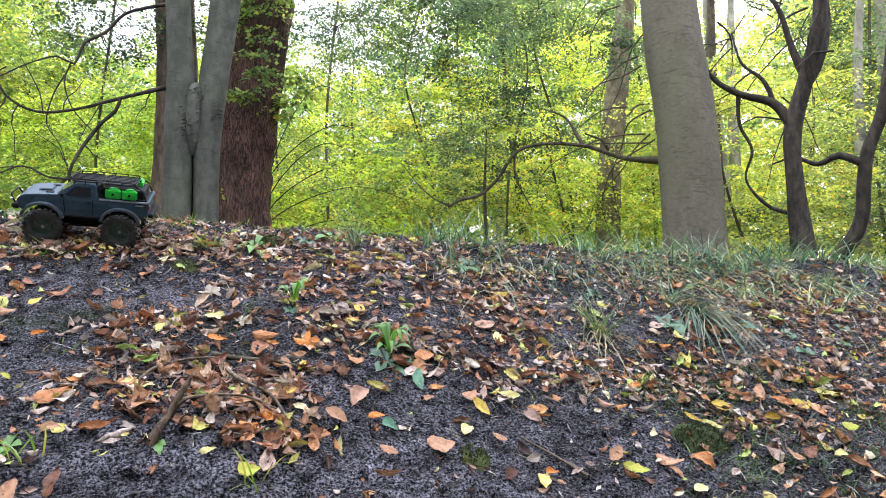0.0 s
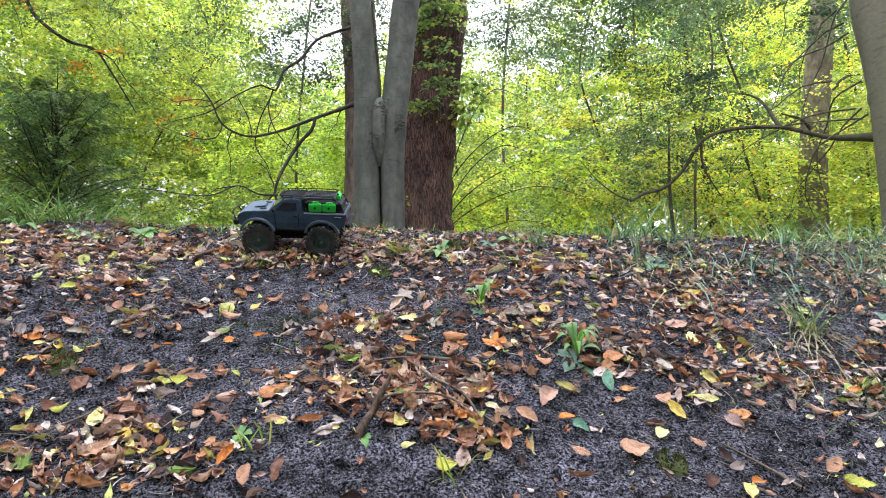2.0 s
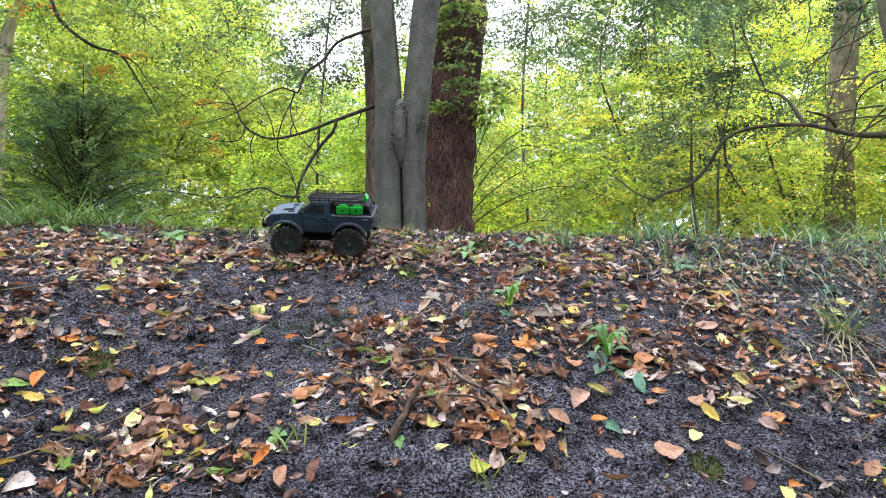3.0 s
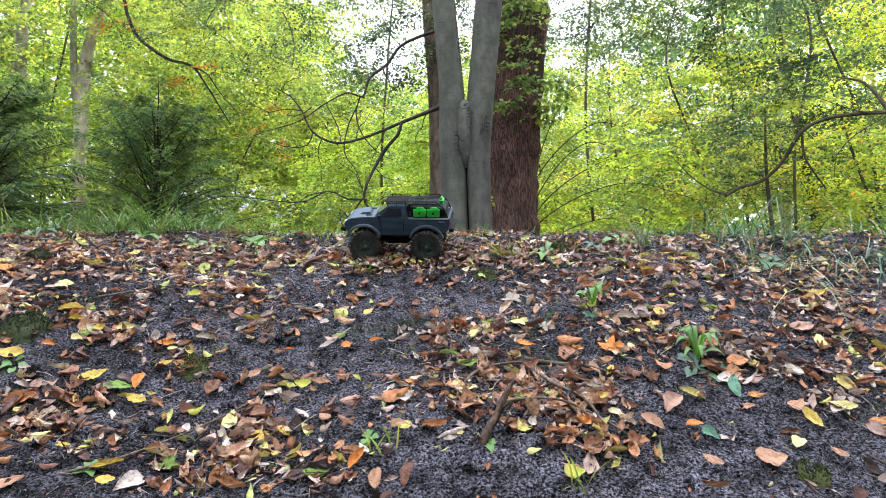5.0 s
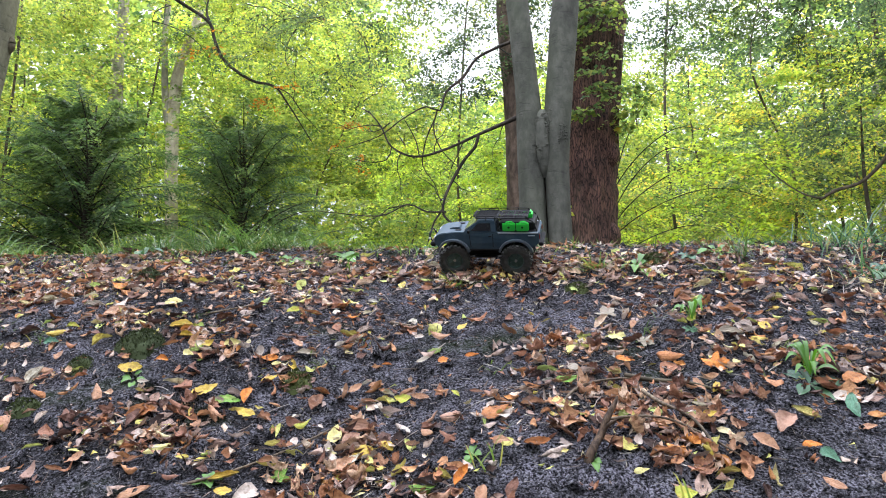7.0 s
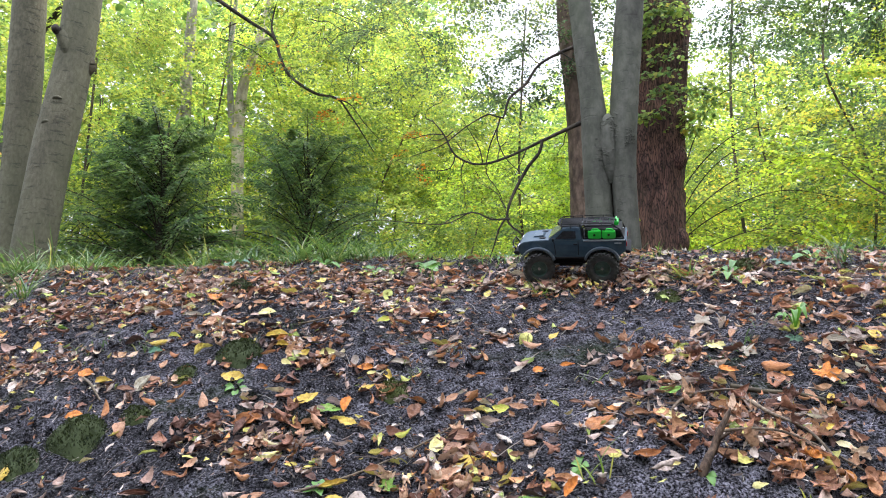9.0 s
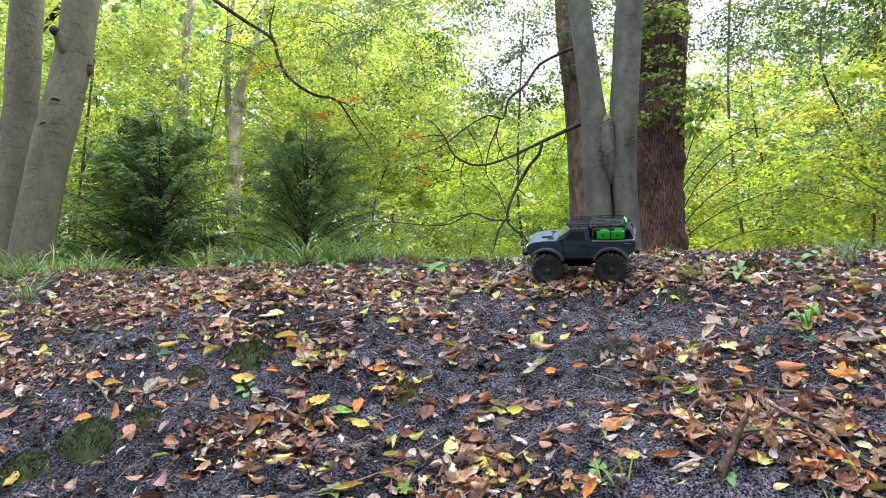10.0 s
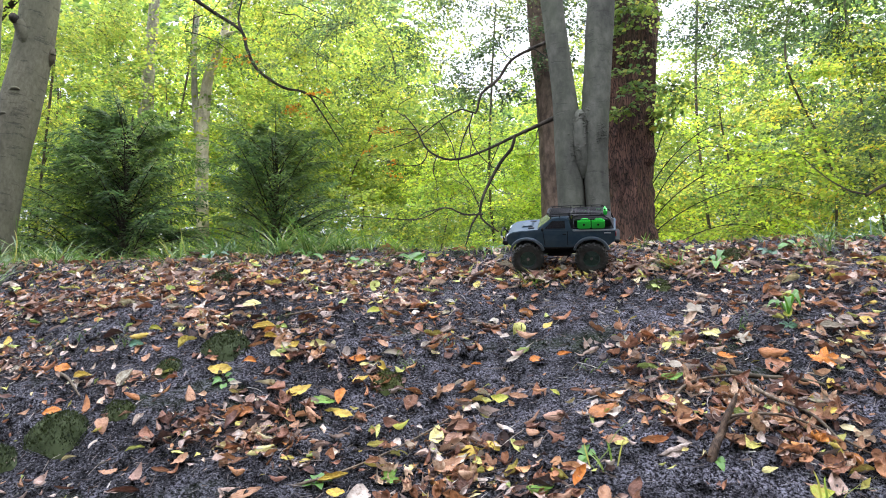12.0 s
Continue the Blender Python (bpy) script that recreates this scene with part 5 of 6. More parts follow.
for k in range(6):
    y = -0.050 + 0.020 * k
    part("cage_slat", block(-0.188, -0.054, y - 0.006, y + 0.006, 0.246, 0.2490, 0.001), M_BLACK, cage)
for s in (-1, 1):
    part("cage_rail", rod([(-0.053, s * 0.062, 0.259), (-0.12, s * 0.064, 0.259), (-0.186, s * 0.064, 0.257), (-0.200, s * 0.066, 0.243)], 0.0022), M_BLACK, cage)
    for x in (-0.09, -0.14, -0.185):
        part("cage_post", rod([(x, s * 0.065, 0.246), (x, s * 0.064, 0.258)], 0.002), M_BLACK, cage)


def canister(m):
    """A green fuel can with a raised frame, a recessed cross and a cap."""
    c = part("fuel_can", block(-0.0285, 0.0285, -0.0085, 0.0085, -0.021, 0.021, 0.004), M_CAN, truck, "bright green plastic fuel canister")
    c.matrix_local = m
    for s in (-1, 1):
        for sx in (-1, 1):
            part("raised_panel", block(sx * 0.0145 - 0.0105, sx * 0.0145 + 0.0105, s * 0.0085 - 0.0015, s * 0.0085 + 0.0015, -0.016, 0.016, 0.0014), M_CAN, c)
        part("clamp", lathe([(0.001, s * 0.0085), (0.005, s * 0.0085), (0.005, s * 0.0115), (0.001, s * 0.0115)], 12), M_BLACK, c)
    part("can_handle", rod([(-0.018, 0, 0.020), (-0.014, 0, 0.027), (0.008, 0, 0.027), (0.012, 0, 0.020)], 0.0028), M_CAN, c)
    part("cap", block(0.015, 0.024, -0.004, 0.004, 0.020, 0.026, 0.001), M_BLACK, c)


for s in (-1, 1):
    for x in (-0.110, -0.171):
        canister(pose(x, s * 0.0785, 0.2085, 0, 0, 0))
canister(pose(-0.198, -0.03, 0.228, 0, 0, 90))


for ob in truck.children:
    if ob.name.split(".")[0] not in ("chassis", "skid_plate"):
        ob.location.z = ob.location.z * 0.909 + 0.0325
        ob.scale.z = 0.909


def wheel(x, s, steer):
    w = new("wheel")
    w.parent = truck
    w.matrix_local = pose(x, s * 0.090, 0.071, 0, 0, steer) @ Matrix.Diagonal((1.25, 1.15, 1.25, 1))
    bm = lathe([(0.030, -0.021), (0.040, -0.0235), (0.049, -0.0225), (0.0530, -0.018), (0.0535, 0.0), (0.0530, 0.018), (0.049, 0.0225), (0.040, 0.0235), (0.030, 0.021)], 40)
    for k in range(22):
        a = 2 * math.pi * k / 22
        for o, skew in ((-0.0125, 14), (0.0125, -14)):
            b = a + (0.14 if o > 0 else 0)
            add_box(bm, pose(0, 0, 0, 0, math.degrees(b), 0) @ pose(0, o, 0.0545, 0, 0, skew), 0.0095, 0.019, 0.007)
        add_box(bm, pose(0, 0, 0, 0, math.degrees(a), 0) @ pose(0, 0.0225, 0.049, 0, 0, 0), 0.007, 0.003, 0.009)
        add_box(bm, pose(0, 0, 0, 0, math.degrees(a), 0) @ pose(0, -0.0225, 0.049, 0, 0, 0), 0.007, 0.003, 0.009)
    part("tyre", bm, M_TYRE, w, "black knobbly tyre")
    rim = lathe([(0.004, -0.010), (0.026, -0.010), (0.029, -0.018), (0.032, -0.018), (0.032, 0.018), (0.029, 0.019), (0.027, 0.010), (0.024, 0.009), (0.010, 0.013), (0.004, 0.013)], 32)
    for k in range(6):
        for o in (-0.012, 0.012):
            add_box(rim, pose(0, 0, 0, 0, 60 * k, 0) @ pose(0, o, 0.017), 0.006, 0.004, 0.018)
    for k in range(10):
        add_box(rim, pose(0, 0, 0, 0, 36 * k, 0) @ pose(0, 0.0195, 0.0305), 0.003, 0.002, 0.003)
        add_box(rim, pose(0, 0, 0, 0, 36 * k, 0) @ pose(0, -0.0195, 0.0305), 0.003, 0.002, 0.003)
    part("rim", rim, M_RIM, w, "dark green-grey beadlock rim")
    part("hub_nut", lathe([(0.001, s * 0.012), (0.005, s * 0.012), (0.005, s * 0.020), (0.001, s * 0.020)], 8), M_STEEL, w)


for x, steer in ((-0.14, 0), (0.145, 14)):
    for s in (-1, 1):
        wheel(x, s, steer)
        sh = part("shock_absorber", rod([(x - 0.02, s * 0.045, 0.062), (x - 0.006, s * 0.050, 0.135)], 0.006), M_BLACK, truck)
        part("spring", rod([(x - 0.020 + 0.014 * q + 0.009 * math.cos(q * 38), s * (0.045 + 0.005 * q) + 0.009 * math.sin(q * 38), 0.068 + 0.06 * q) for q in np.linspace(0, 1, 40)], 0.0016, 5, 0.004), M_SPRING, sh, "yellow coil spring")
    ax = part("axle", rod([(x, -0.07, 0.0575), (x, 0.07, 0.0575)], 0.008), M_BLACK, truck)
    part("differential", lathe([(0.001, -0.016), (0.018, -0.012), (0.018, 0.012), (0.001, 0.016)], 14), M_BLACK, ax).matrix_local = pose(x, 0.0, 0.0575)
part("link_rod", rod([(-0.13, 0.035, 0.058), (0.0, 0.03, 0.068)], 0.003), M_STEEL, truck)
part("link_rod", rod([(0.135, 0.035, 0.058), (0.02, 0.03, 0.068)], 0.003), M_STEEL, truck)


# ---- fallen leaves ----
def leaf_grids(n, r, nu, nv, length, lobed=None, curl=1.0):
    """n curled dry leaves as grids about the origin, lying in x and y. Returns (n, nu, nv, 3)."""
    u = np.linspace(0, 1, nu)[None, :, None]
    v = np.linspace(-1, 1, nv)[None, None, :]
    L = length[:, None, None]
    fat = r.uniform(0.38, 0.74, n)[:, None, None]
    peak = r.uniform(0.7, 1.15, n)[:, None, None]
    w = np.sin(np.pi * u ** peak) ** 0.72 * (1 - 0.3 * u ** 3) + 0.03
    if lobed is not None:
        lobes = 1 + 0.45 * np.sign(np.sin(u * 17)) * np.abs(np.sin(u * 17)) ** 0.7 * lobed
        w = w * lobes
        fat = fat * (1 + 0.35 * lobed)
    ragged = 1 + 0.06 * r.normal(0, 1, (n, nu, 1)) * np.abs(v)
    sweep = r.normal(0, 0.22, n)[:, None, None]
    y = v * w * fat * 0.5 * L * ragged + sweep * L * (u - 0.5) ** 2
    x = (u - 0.5) * L + 0 * v
    # a share of the leaves is rolled up, the rest cupped or wavy
    roll = np.where(r.random(n) < 0.6, r.uniform(0.9, 2.3, n), r.uniform(0.1, 0.8, n))[:, None, None] * curl * r.choice([-1, 1, 1], n)[:, None, None]
    half = w * fat * 0.5 * L
    angle = roll * v * 1.2
    safe = np.where(np.abs(roll) < 0.05, 0.05, roll) * 1.2
    y = np.where(np.abs(roll) < 0.05, y, half * np.sin(angle) / np.abs(safe) * np.sign(safe) * ragged + sweep * L * (u - 0.5) ** 2)
    z = half * (1 - np.cos(angle)) / safe
    c2, c3 = (r.normal(m, s, n)[:, None, None] * curl for m, s in ((0.25, 0.55), (0.0, 0.5)))
    z = z + L * (c2 * (u - 0.5) ** 2 + c3 * (u - 0.5) * v * w * 0.5) + L * 0.034 * r.normal(0, 1, (n, nu, nv)) * curl - L * 0.02 * np.exp(-(v / 0.25) ** 2)
    return np.stack(np.broadcast_arrays(x, y, z), 3)


def grid_faces(n, nu, nv):
    i, j = np.meshgrid(np.arange(nu - 1), np.arange(nv - 1), indexing="ij")
    a = (i * nv + j).ravel()
    f = np.stack([a, a + nv, a + nv + 1, a + 1], 1)
    return (f[None] + (np.arange(n) * nu * nv)[:, None, None]).reshape(-1, 4)


def lie_on_ground(P, x, y, r, lift=0.009, tilt=0.24, steep=0.14):
    """Turns and tilts each grid of points and lays it on the bank."""
    n = len(P)
    e = 0.04
    z0 = ground_z(x, y)
    sx = (ground_z(x + e, y, False) - ground_z(x - e, y, False)) / (2 * e)
    sy = (ground_z(x, y + e, False) - ground_z(x, y - e, False)) / (2 * e)
    nrm = np.stack([-sx, -sy, np.ones(n)], 1)
    t = np.where(r.random(n) < steep, tilt * 3.2, tilt)
    nrm += np.stack([r.normal(0, 1, n) * t, r.normal(0, 1, n) * t, np.zeros(n)], 1)
    nrm /= np.linalg.norm(nrm, axis=1)[:, None]
    a = r.uniform(0, 2 * np.pi, n)
    d = np.stack([np.cos(a), np.sin(a), np.zeros(n)], 1)
    d -= nrm * (d * nrm).sum(1)[:, None]
    d /= np.linalg.norm(d, axis=1)[:, None]
    s = np.cross(nrm, d)
    R = np.stack([d, s, nrm], 2)
    Q = np.einsum("nij,n...j->n...i", R, P)
    Q += np.stack([x, y, z0 + lift * r.uniform(0.6, 2.2, n)], 1).reshape((n,) + (1,) * (P.ndim - 2) + (3,))
    return Q


STRIPS = [(-1.65, 2.42, 0.16, 0.04, 5), (-0.88, 2.63, 0.12, 0.03, 5), (-1.31, 2.34, 0.11, 0.03, 4), (-1.11, 2.26, 0.1, 0.03, 4), (-0.94, 2.19, 0.06, 0.04, 5), (-1.28, 1.93, 0.14, 0.07, 4), (-1.07, 1.83, 0.11, 0.04, 4), (-0.66, 1.94, 0.08, 0.08, 5),
          (-0.65, 1.76, 0.12, 0.05, 5), (-0.03, 2.32, 0.09, 0.08, 5), (-0.17, 1.96, 0.09, 0.07, 4), (0.1, 2.01, 0.11, 0.06, 5), (0.19, 1.88, 0.11, 0.06, 6), (0.28, 1.78, 0.07, 0.05, 5), (-0.43, 1.72, 0.07, 0.05, 4), (-0.09, 2.14, 0.1, 0.08, 3), (-1.09, 2.71, 0.13, 0.05, 2), (-0.56, 2.13, 0.11, 0.03, 2)]
DRIFTS = [(0.45, 2.58, 0.17, 0.09, 3), (0.56, 2.27, 0.16, 0.1, 3), (0.79, 2.15, 0.11, 0.07, 4), (1.15, 2.5, 0.2, 0.1, 3), (1.16, 2.26, 0.09, 0.07, 3), (0.86, 2.79, 0.34, 0.07, 3.5), (0.96, 1.98, 0.08, 0.06, 3), (-0.67, 3.0, 1.21, 0.08, 3.5), (-1.87, 2.75, 0.42, 0.08, 2.5),
          (1.68, 1.99, 0.28, 0.07, 1.8), (1.85, 1.77, 0.17, 0.07, 3), (2.89, 2.48, 0.47, 0.18, 1.5), (1.25, 2.04, 0.13, 0.1, 2.5), (2.37, 1.89, 0.17, 0.11, 1.5), (2.01, 2.75, 0.77, 0.09, 1), (0.15, 2.95, 0.35, 0.10, 3.5), (-0.35, 2.97, 0.3, 0.08, 3)]
BANDS = [(-2.57, 2.68, 0.28, 0.07, 4), (-2.32, 2.22, 0.18, 0.09, 4), (-1.77, 2.09, 0.13, 0.04, 3), (-1.32, 1.87, 0.13, 0.05, 4), (-2.18, 2.63, 0.26, 0.06, 3), (-1.65, 2.38, 0.09, 0.04, 4), (-2.2, 2.85, 1.2, 0.25, 1.2), (2.7, 2.3, 0.8, 0.4, 0.7), (1.8, 2.3, 0.6, 0.4, 0.6)]
PATCHES = STRIPS + DRIFTS + BANDS
BARE = [(-0.37, 2.27, 0.17, 0.18), (0.53, 1.81, 0.24, 0.11), (-0.6, 2.27, 0.13, 0.08), (-1.08, 2.37, 0.07, 0.06), (-0.35, 2.74, 0.14, 0.08), (-0.94, 1.76, 0.08, 0.05), (-0.37, 2.51, 0.17, 0.08), (0.52, 1.94, 0.11, 0.07), (-0.13, 1.65, 0.07, 0.03),
        (-1.76, 1.86, 0.18, 0.09), (-1.77, 2.32, 0.12, 0.09), (-2.94, 2.88, 0.11, 0.09), (-1.6, 1.96, 0.08, 0.05), (-1.44, 2.08, 0.08, 0.05), (1.01, 1.8, 0.27, 0.11), (1.74, 2.22, 0.24, 0.07)]


def litter_density(x, y):
    d = 0.25 + 3.4 * np.clip(vnoise(x * 2.6, y * 5.5, 77) - 0.42, 0, 1) + 1.6 * np.clip(vnoise(x * 6, y * 11, 78) - 0.5, 0, 1)
    for px_, py_, sx_, sy_, w_ in PATCHES:
        d = d + 0.78 * w_ * np.exp(-((x - px_) / sx_) ** 2 / 2 - ((y - py_) / sy_) ** 2 / 2)
    for px_, py_, sx_, sy_ in BARE:
        d = d * (1 - 0.65 * np.exp(-((x - px_) / sx_) ** 2 / 2 - ((y - py_) / sy_) ** 2 / 2))
    return d


def scatter(n, r, x0=-4.0, x1=5.2, y0=1.25, y1=3.9):
    """Places drawn by the litter's density."""
    x, y = r.uniform(x0, x1, n * 9), r.uniform(y0, y1, n * 9)
    keep = r.random(n * 9) * 7.0 < litter_density(x, y)
    return x[keep][:n], y[keep][:n]


lr = np.random.default_rng(600)
lx, ly = scatter(11500, lr)
near = (lx > -1.25) & (lx < 0.95) & (ly > 1.55) & (ly < 2.45)
pick = np.flatnonzero(near)[:300]
rest = np.setdiff1d(np.arange(len(lx)), pick)
n = len(rest)
P = leaf_grids(n, lr, 6, 5, 0.012 + lr.gamma(2.3, 0.0112, n).clip(0, 0.07))
Q = lie_on_ground(P, lx[rest], ly[rest], lr)
litter = link("leaf_litter", mesh_from("leaf_litter", Q.reshape(-1, 3), grid_faces(n, 6, 5)), M_LITTER, ground, "brown, tan and orange fallen beech leaves")
tagged(litter, kind="stuff")

# thinner litter over the rest of the bank, the path and the wood's floor
n = 2200
wx, wy = np.concatenate([lr.uniform(-9, 10, n), lr.normal(0.3, 3.2, 3400)]), np.concatenate([lr.uniform(-5, 9, n), 1.3 - np.abs(lr.normal(0, 1.1, 3400))])
keep = ~((wx > -4) & (wx < 5.2) & (wy > 1.25) & (wy < 3.9))
wx, wy = wx[keep], wy[keep]
P = leaf_grids(len(wx), lr, 5, 3, lr.uniform(0.04, 0.08, len(wx)))
Q = lie_on_ground(P, wx, wy, lr)
tagged(link("leaf_litter", mesh_from("leaf_litter", Q.reshape(-1, 3), grid_faces(len(wx), 5, 3)), M_LITTER, ground, "thin scatter of fallen leaves"), kind="stuff")

# crumbled bits, stalks and straws in the soil
n = 34000
bx, by = lr.uniform(-3.6, 4.6, n), lr.uniform(1.3, 3.6, n)
P = leaf_grids(n, lr, 2, 3, 0.006 + lr.gamma(1.7, 0.0070, n).clip(0, 0.04), None, 1.2)
Q = lie_on_ground(P, bx, by, lr, 0.0065, 0.4)
tagged(link("leaf_crumbs", mesh_from("leaf_crumbs", Q.reshape(-1, 3), grid_faces(n, 2, 3)), M_BITS, ground, "pale crumbs of old leaves"), kind="stuff")
n = 3000
bx, by = scatter(n, lr)
n = len(bx)
u = np.linspace(-0.5, 0.5, 4)
ln = lr.uniform(0.02, 0.09, n)[:, None]
bend = lr.normal(0, 0.25, n)[:, None]
cx, cy, cz = u[None] * ln, bend * (u[None] ** 2 - 0.1) * ln, np.abs(lr.normal(0, 0.10, n))[:, None] * (0.3 - u[None] ** 2) * ln
wd = np.array([1, 1, 0.8, 0.5])[None] * 0.0011
P = np.stack([np.stack([cx, cy + wd, cz], 2), np.stack([cx, cy - wd, cz], 2), np.stack([cx, cy, cz + 1.6 * wd], 2)], 2)
Q = lie_on_ground(P, bx, by, lr, 0.008, 0.15)
F = []
for i in range(3):
    for j in range(3):
        F.append([i * 3 + j, (i + 1) * 3 + j, (i + 1) * 3 + (j + 1) % 3, i * 3 + (j + 1) % 3])
F = (np.array(F)[None] + (np.arange(n) * 12)[:, None, None]).reshape(-1, 4)
tagged(link("leaf_stalks", mesh_from("leaf_stalks", Q.reshape(-1, 3), F), M_BITS, ground, "thin stalks and straws"), kind="stuff")

# torn brown bits among the leaves
n = 9000
bx, by = scatter(n, lr)
n = len(bx)
P = leaf_grids(n, lr, 3, 3, 0.010 + lr.gamma(2.0, 0.006, n).clip(0, 0.03), None, 1.6)
Q = lie_on_ground(P, bx, by, lr, 0.009, 0.35)
tagged(link("leaf_scraps", mesh_from("leaf_scraps", Q.reshape(-1, 3), grid_faces(n, 3, 3)), M_LITTER, ground, "torn scraps of brown leaves"), kind="stuff")

# small clods of soil
n = 9000
bx, by = lr.uniform(-3.4, 4.2, n), lr.uniform(1.3, 3.5, n)
ico = np.array([(1, 0, 0), (-1, 0, 0), (0, 1, 0), (0, -1, 0), (0, 0, 1), (0, 0, -0.6)], float)
P = ico[None] * lr.uniform(0.6, 1.3, (n, 6, 3)) * lr.gamma(2.0, 0.0036, n)[:, None, None]
Q = lie_on_ground(P, bx, by, lr, 0.004)
F = np.array([(0, 2, 4), (2, 1, 4), (1, 3, 4), (3, 0, 4), (2, 0, 5), (1, 2, 5), (3, 1, 5), (0, 3, 5)])
tagged(link("soil_crumbs", mesh_from("soil_crumbs", Q.reshape(-1, 3), (F[None] + (np.arange(n) * 6)[:, None, None]).reshape(-1, 3), False), M_SOIL, ground, "crumbs of dark soil"), kind="stuff")

# leaves that can be picked out one by one, laid as parts of the ground
VARIANTS = []
for k in range(16):
    P = leaf_grids(1, lr, 8, 5, np.array([1.0]))
    me = mesh_from("fallen_leaf", P.reshape(-1, 3), grid_faces(1, 8, 5))
    me.materials.append(M_LITTER_ONE)
    VARIANTS.append(me)


def lay(ob, x, y, size, turn, tilt=(0.0, 0.0), lift=0.010):
    """Lays an object of length 1 on the bank at that size, its length along the heading turn."""
    e = 0.04
    n = Vector((-(gz(x + e, y) - gz(x - e, y)) / (2 * e) + tilt[0], -(gz(x, y + e) - gz(x, y - e)) / (2 * e) + tilt[1], 1)).normalized()
    d = Vector((math.cos(radians(turn)), math.sin(radians(turn)), 0))
    d = (d - n * d.dot(n)).normalized()
    w = n.cross(d)
    ob.matrix_world = Matrix(((d.x, w.x, n.x, x), (d.y, w.y, n.y, y), (d.z, w.z, n.z, gz(x, y) + lift), (0, 0, 0, 1))) @ Matrix.Diagonal((size, size, size, 1))
    return ob



for i in pick:
    ob = new("fallen_leaf", VARIANTS[int(lr.integers(0, 16))])
    ob.parent = ground
    lay(ob, float(lx[i]), float(ly[i]), float(lr.uniform(0.032, 0.068)), float(lr.uniform(0, 360)), (float(lr.normal(0, 0.25)), float(lr.normal(0, 0.25))), float(lr.uniform(0.006, 0.02)))


# single leaves that stand out by their colour
def leaf_colour(name, colour, edge):
    m, nt, b = base_mat(name, 0.5, 0, 0.4)
    n = noise_node(nt, 3.5, 5, 0.65)
    r = ramp_node(nt, [(0.35, edge), (0.52, colour), (0.8, tuple(min(1, c * 1.15) for c in colour))])
    nt.links.new(n.outputs[0], r.inputs[0])
    nt.links.new(r.outputs[0], b.inputs["Base Color"])
    v = noise_node(nt, 14, 3, 0.6, (0.4, 3, 1))
    bump_to(nt, b, v.outputs[0], 0.5, 0.04)
    return m


TONES = {"yellow": leaf_colour("yellow leaf", (0.50, 0.35, 0.055), (0.30, 0.17, 0.04)), "pale": leaf_colour("pale yellow leaf", (0.60, 0.54, 0.22), (0.42, 0.32, 0.12)),
         "tan": leaf_colour("tan leaf", (0.40, 0.21, 0.12), (0.22, 0.10, 0.055)), "pink": leaf_colour("pinkish tan leaf", (0.42, 0.24, 0.17), (0.26, 0.13, 0.09)),
         "orange": leaf_colour("orange leaf", (0.58, 0.20, 0.03), (0.30, 0.08, 0.02)), "lime": leaf_colour("yellow-green leaf", (0.36, 0.38, 0.05), (0.42, 0.28, 0.05)), "green": leaf_colour("green leaf", (0.14, 0.27, 0.04), (0.22, 0.22, 0.05)),
         "teal": leaf_colour("blue-green leaf", (0.10, 0.22, 0.14), (0.05, 0.10, 0.06)), "white": leaf_colour("bleached leaf", (0.34, 0.29, 0.23), (0.36, 0.28, 0.22)), "rust": leaf_colour("rusty leaf", (0.40, 0.155, 0.05), (0.20, 0.07, 0.03)), "brown": leaf_colour("brown leaf", (0.20, 0.085, 0.045), (0.09, 0.04, 0.025))}


def maple_mesh(r):
    """A five-lobed leaf of width 1, cupped and wavy, on rings about its base."""
    lobes = ((90, 0.62), (38, 0.56), (142, 0.56), (-14, 0.36), (194, 0.36))
    ang = np.radians(np.linspace(-62, 242, 77))
    edge = np.full(len(ang), 0.24)
    for a, h in lobes:
        d = np.abs(np.angle(np.exp(1j * (ang - radians(a)))))
        edge = np.maximum(edge, h * np.clip(1 - (d / 0.62) ** 1.15, 0, 1) ** 0.75 + 0.12)
    edge *= 1 + 0.07 * np.sin(ang * 23)
    ring = np.linspace(0, 1, 6)[:, None]
    X, Y = ring * edge * np.cos(ang), ring * edge * np.sin(ang) - 0.2
    Z = 0.22 * ring ** 2 * np.sin(ang * 2.5 + r.uniform(0, 6)) * edge + 0.10 * ring ** 2 * np.cos(ang * 5) * edge + 0.012 * r.normal(0, 1, X.shape)
    return mesh_from("maple_leaf", np.stack([X, Y, Z], 2).reshape(-1, 3), grid_faces(1, 6, len(ang)))


M_CRUMPLED = litter_material("crumpled brown leaf", [(0, (0.106, 0.054, 0.043)), (0.25, (0.265, 0.124, 0.081)), (0.5, (0.424, 0.216, 0.130)), (0.75, (0.488, 0.302, 0.194)), (0.9, (0.562, 0.421, 0.313)), (1, (0.551, 0.216, 0.049))], False)


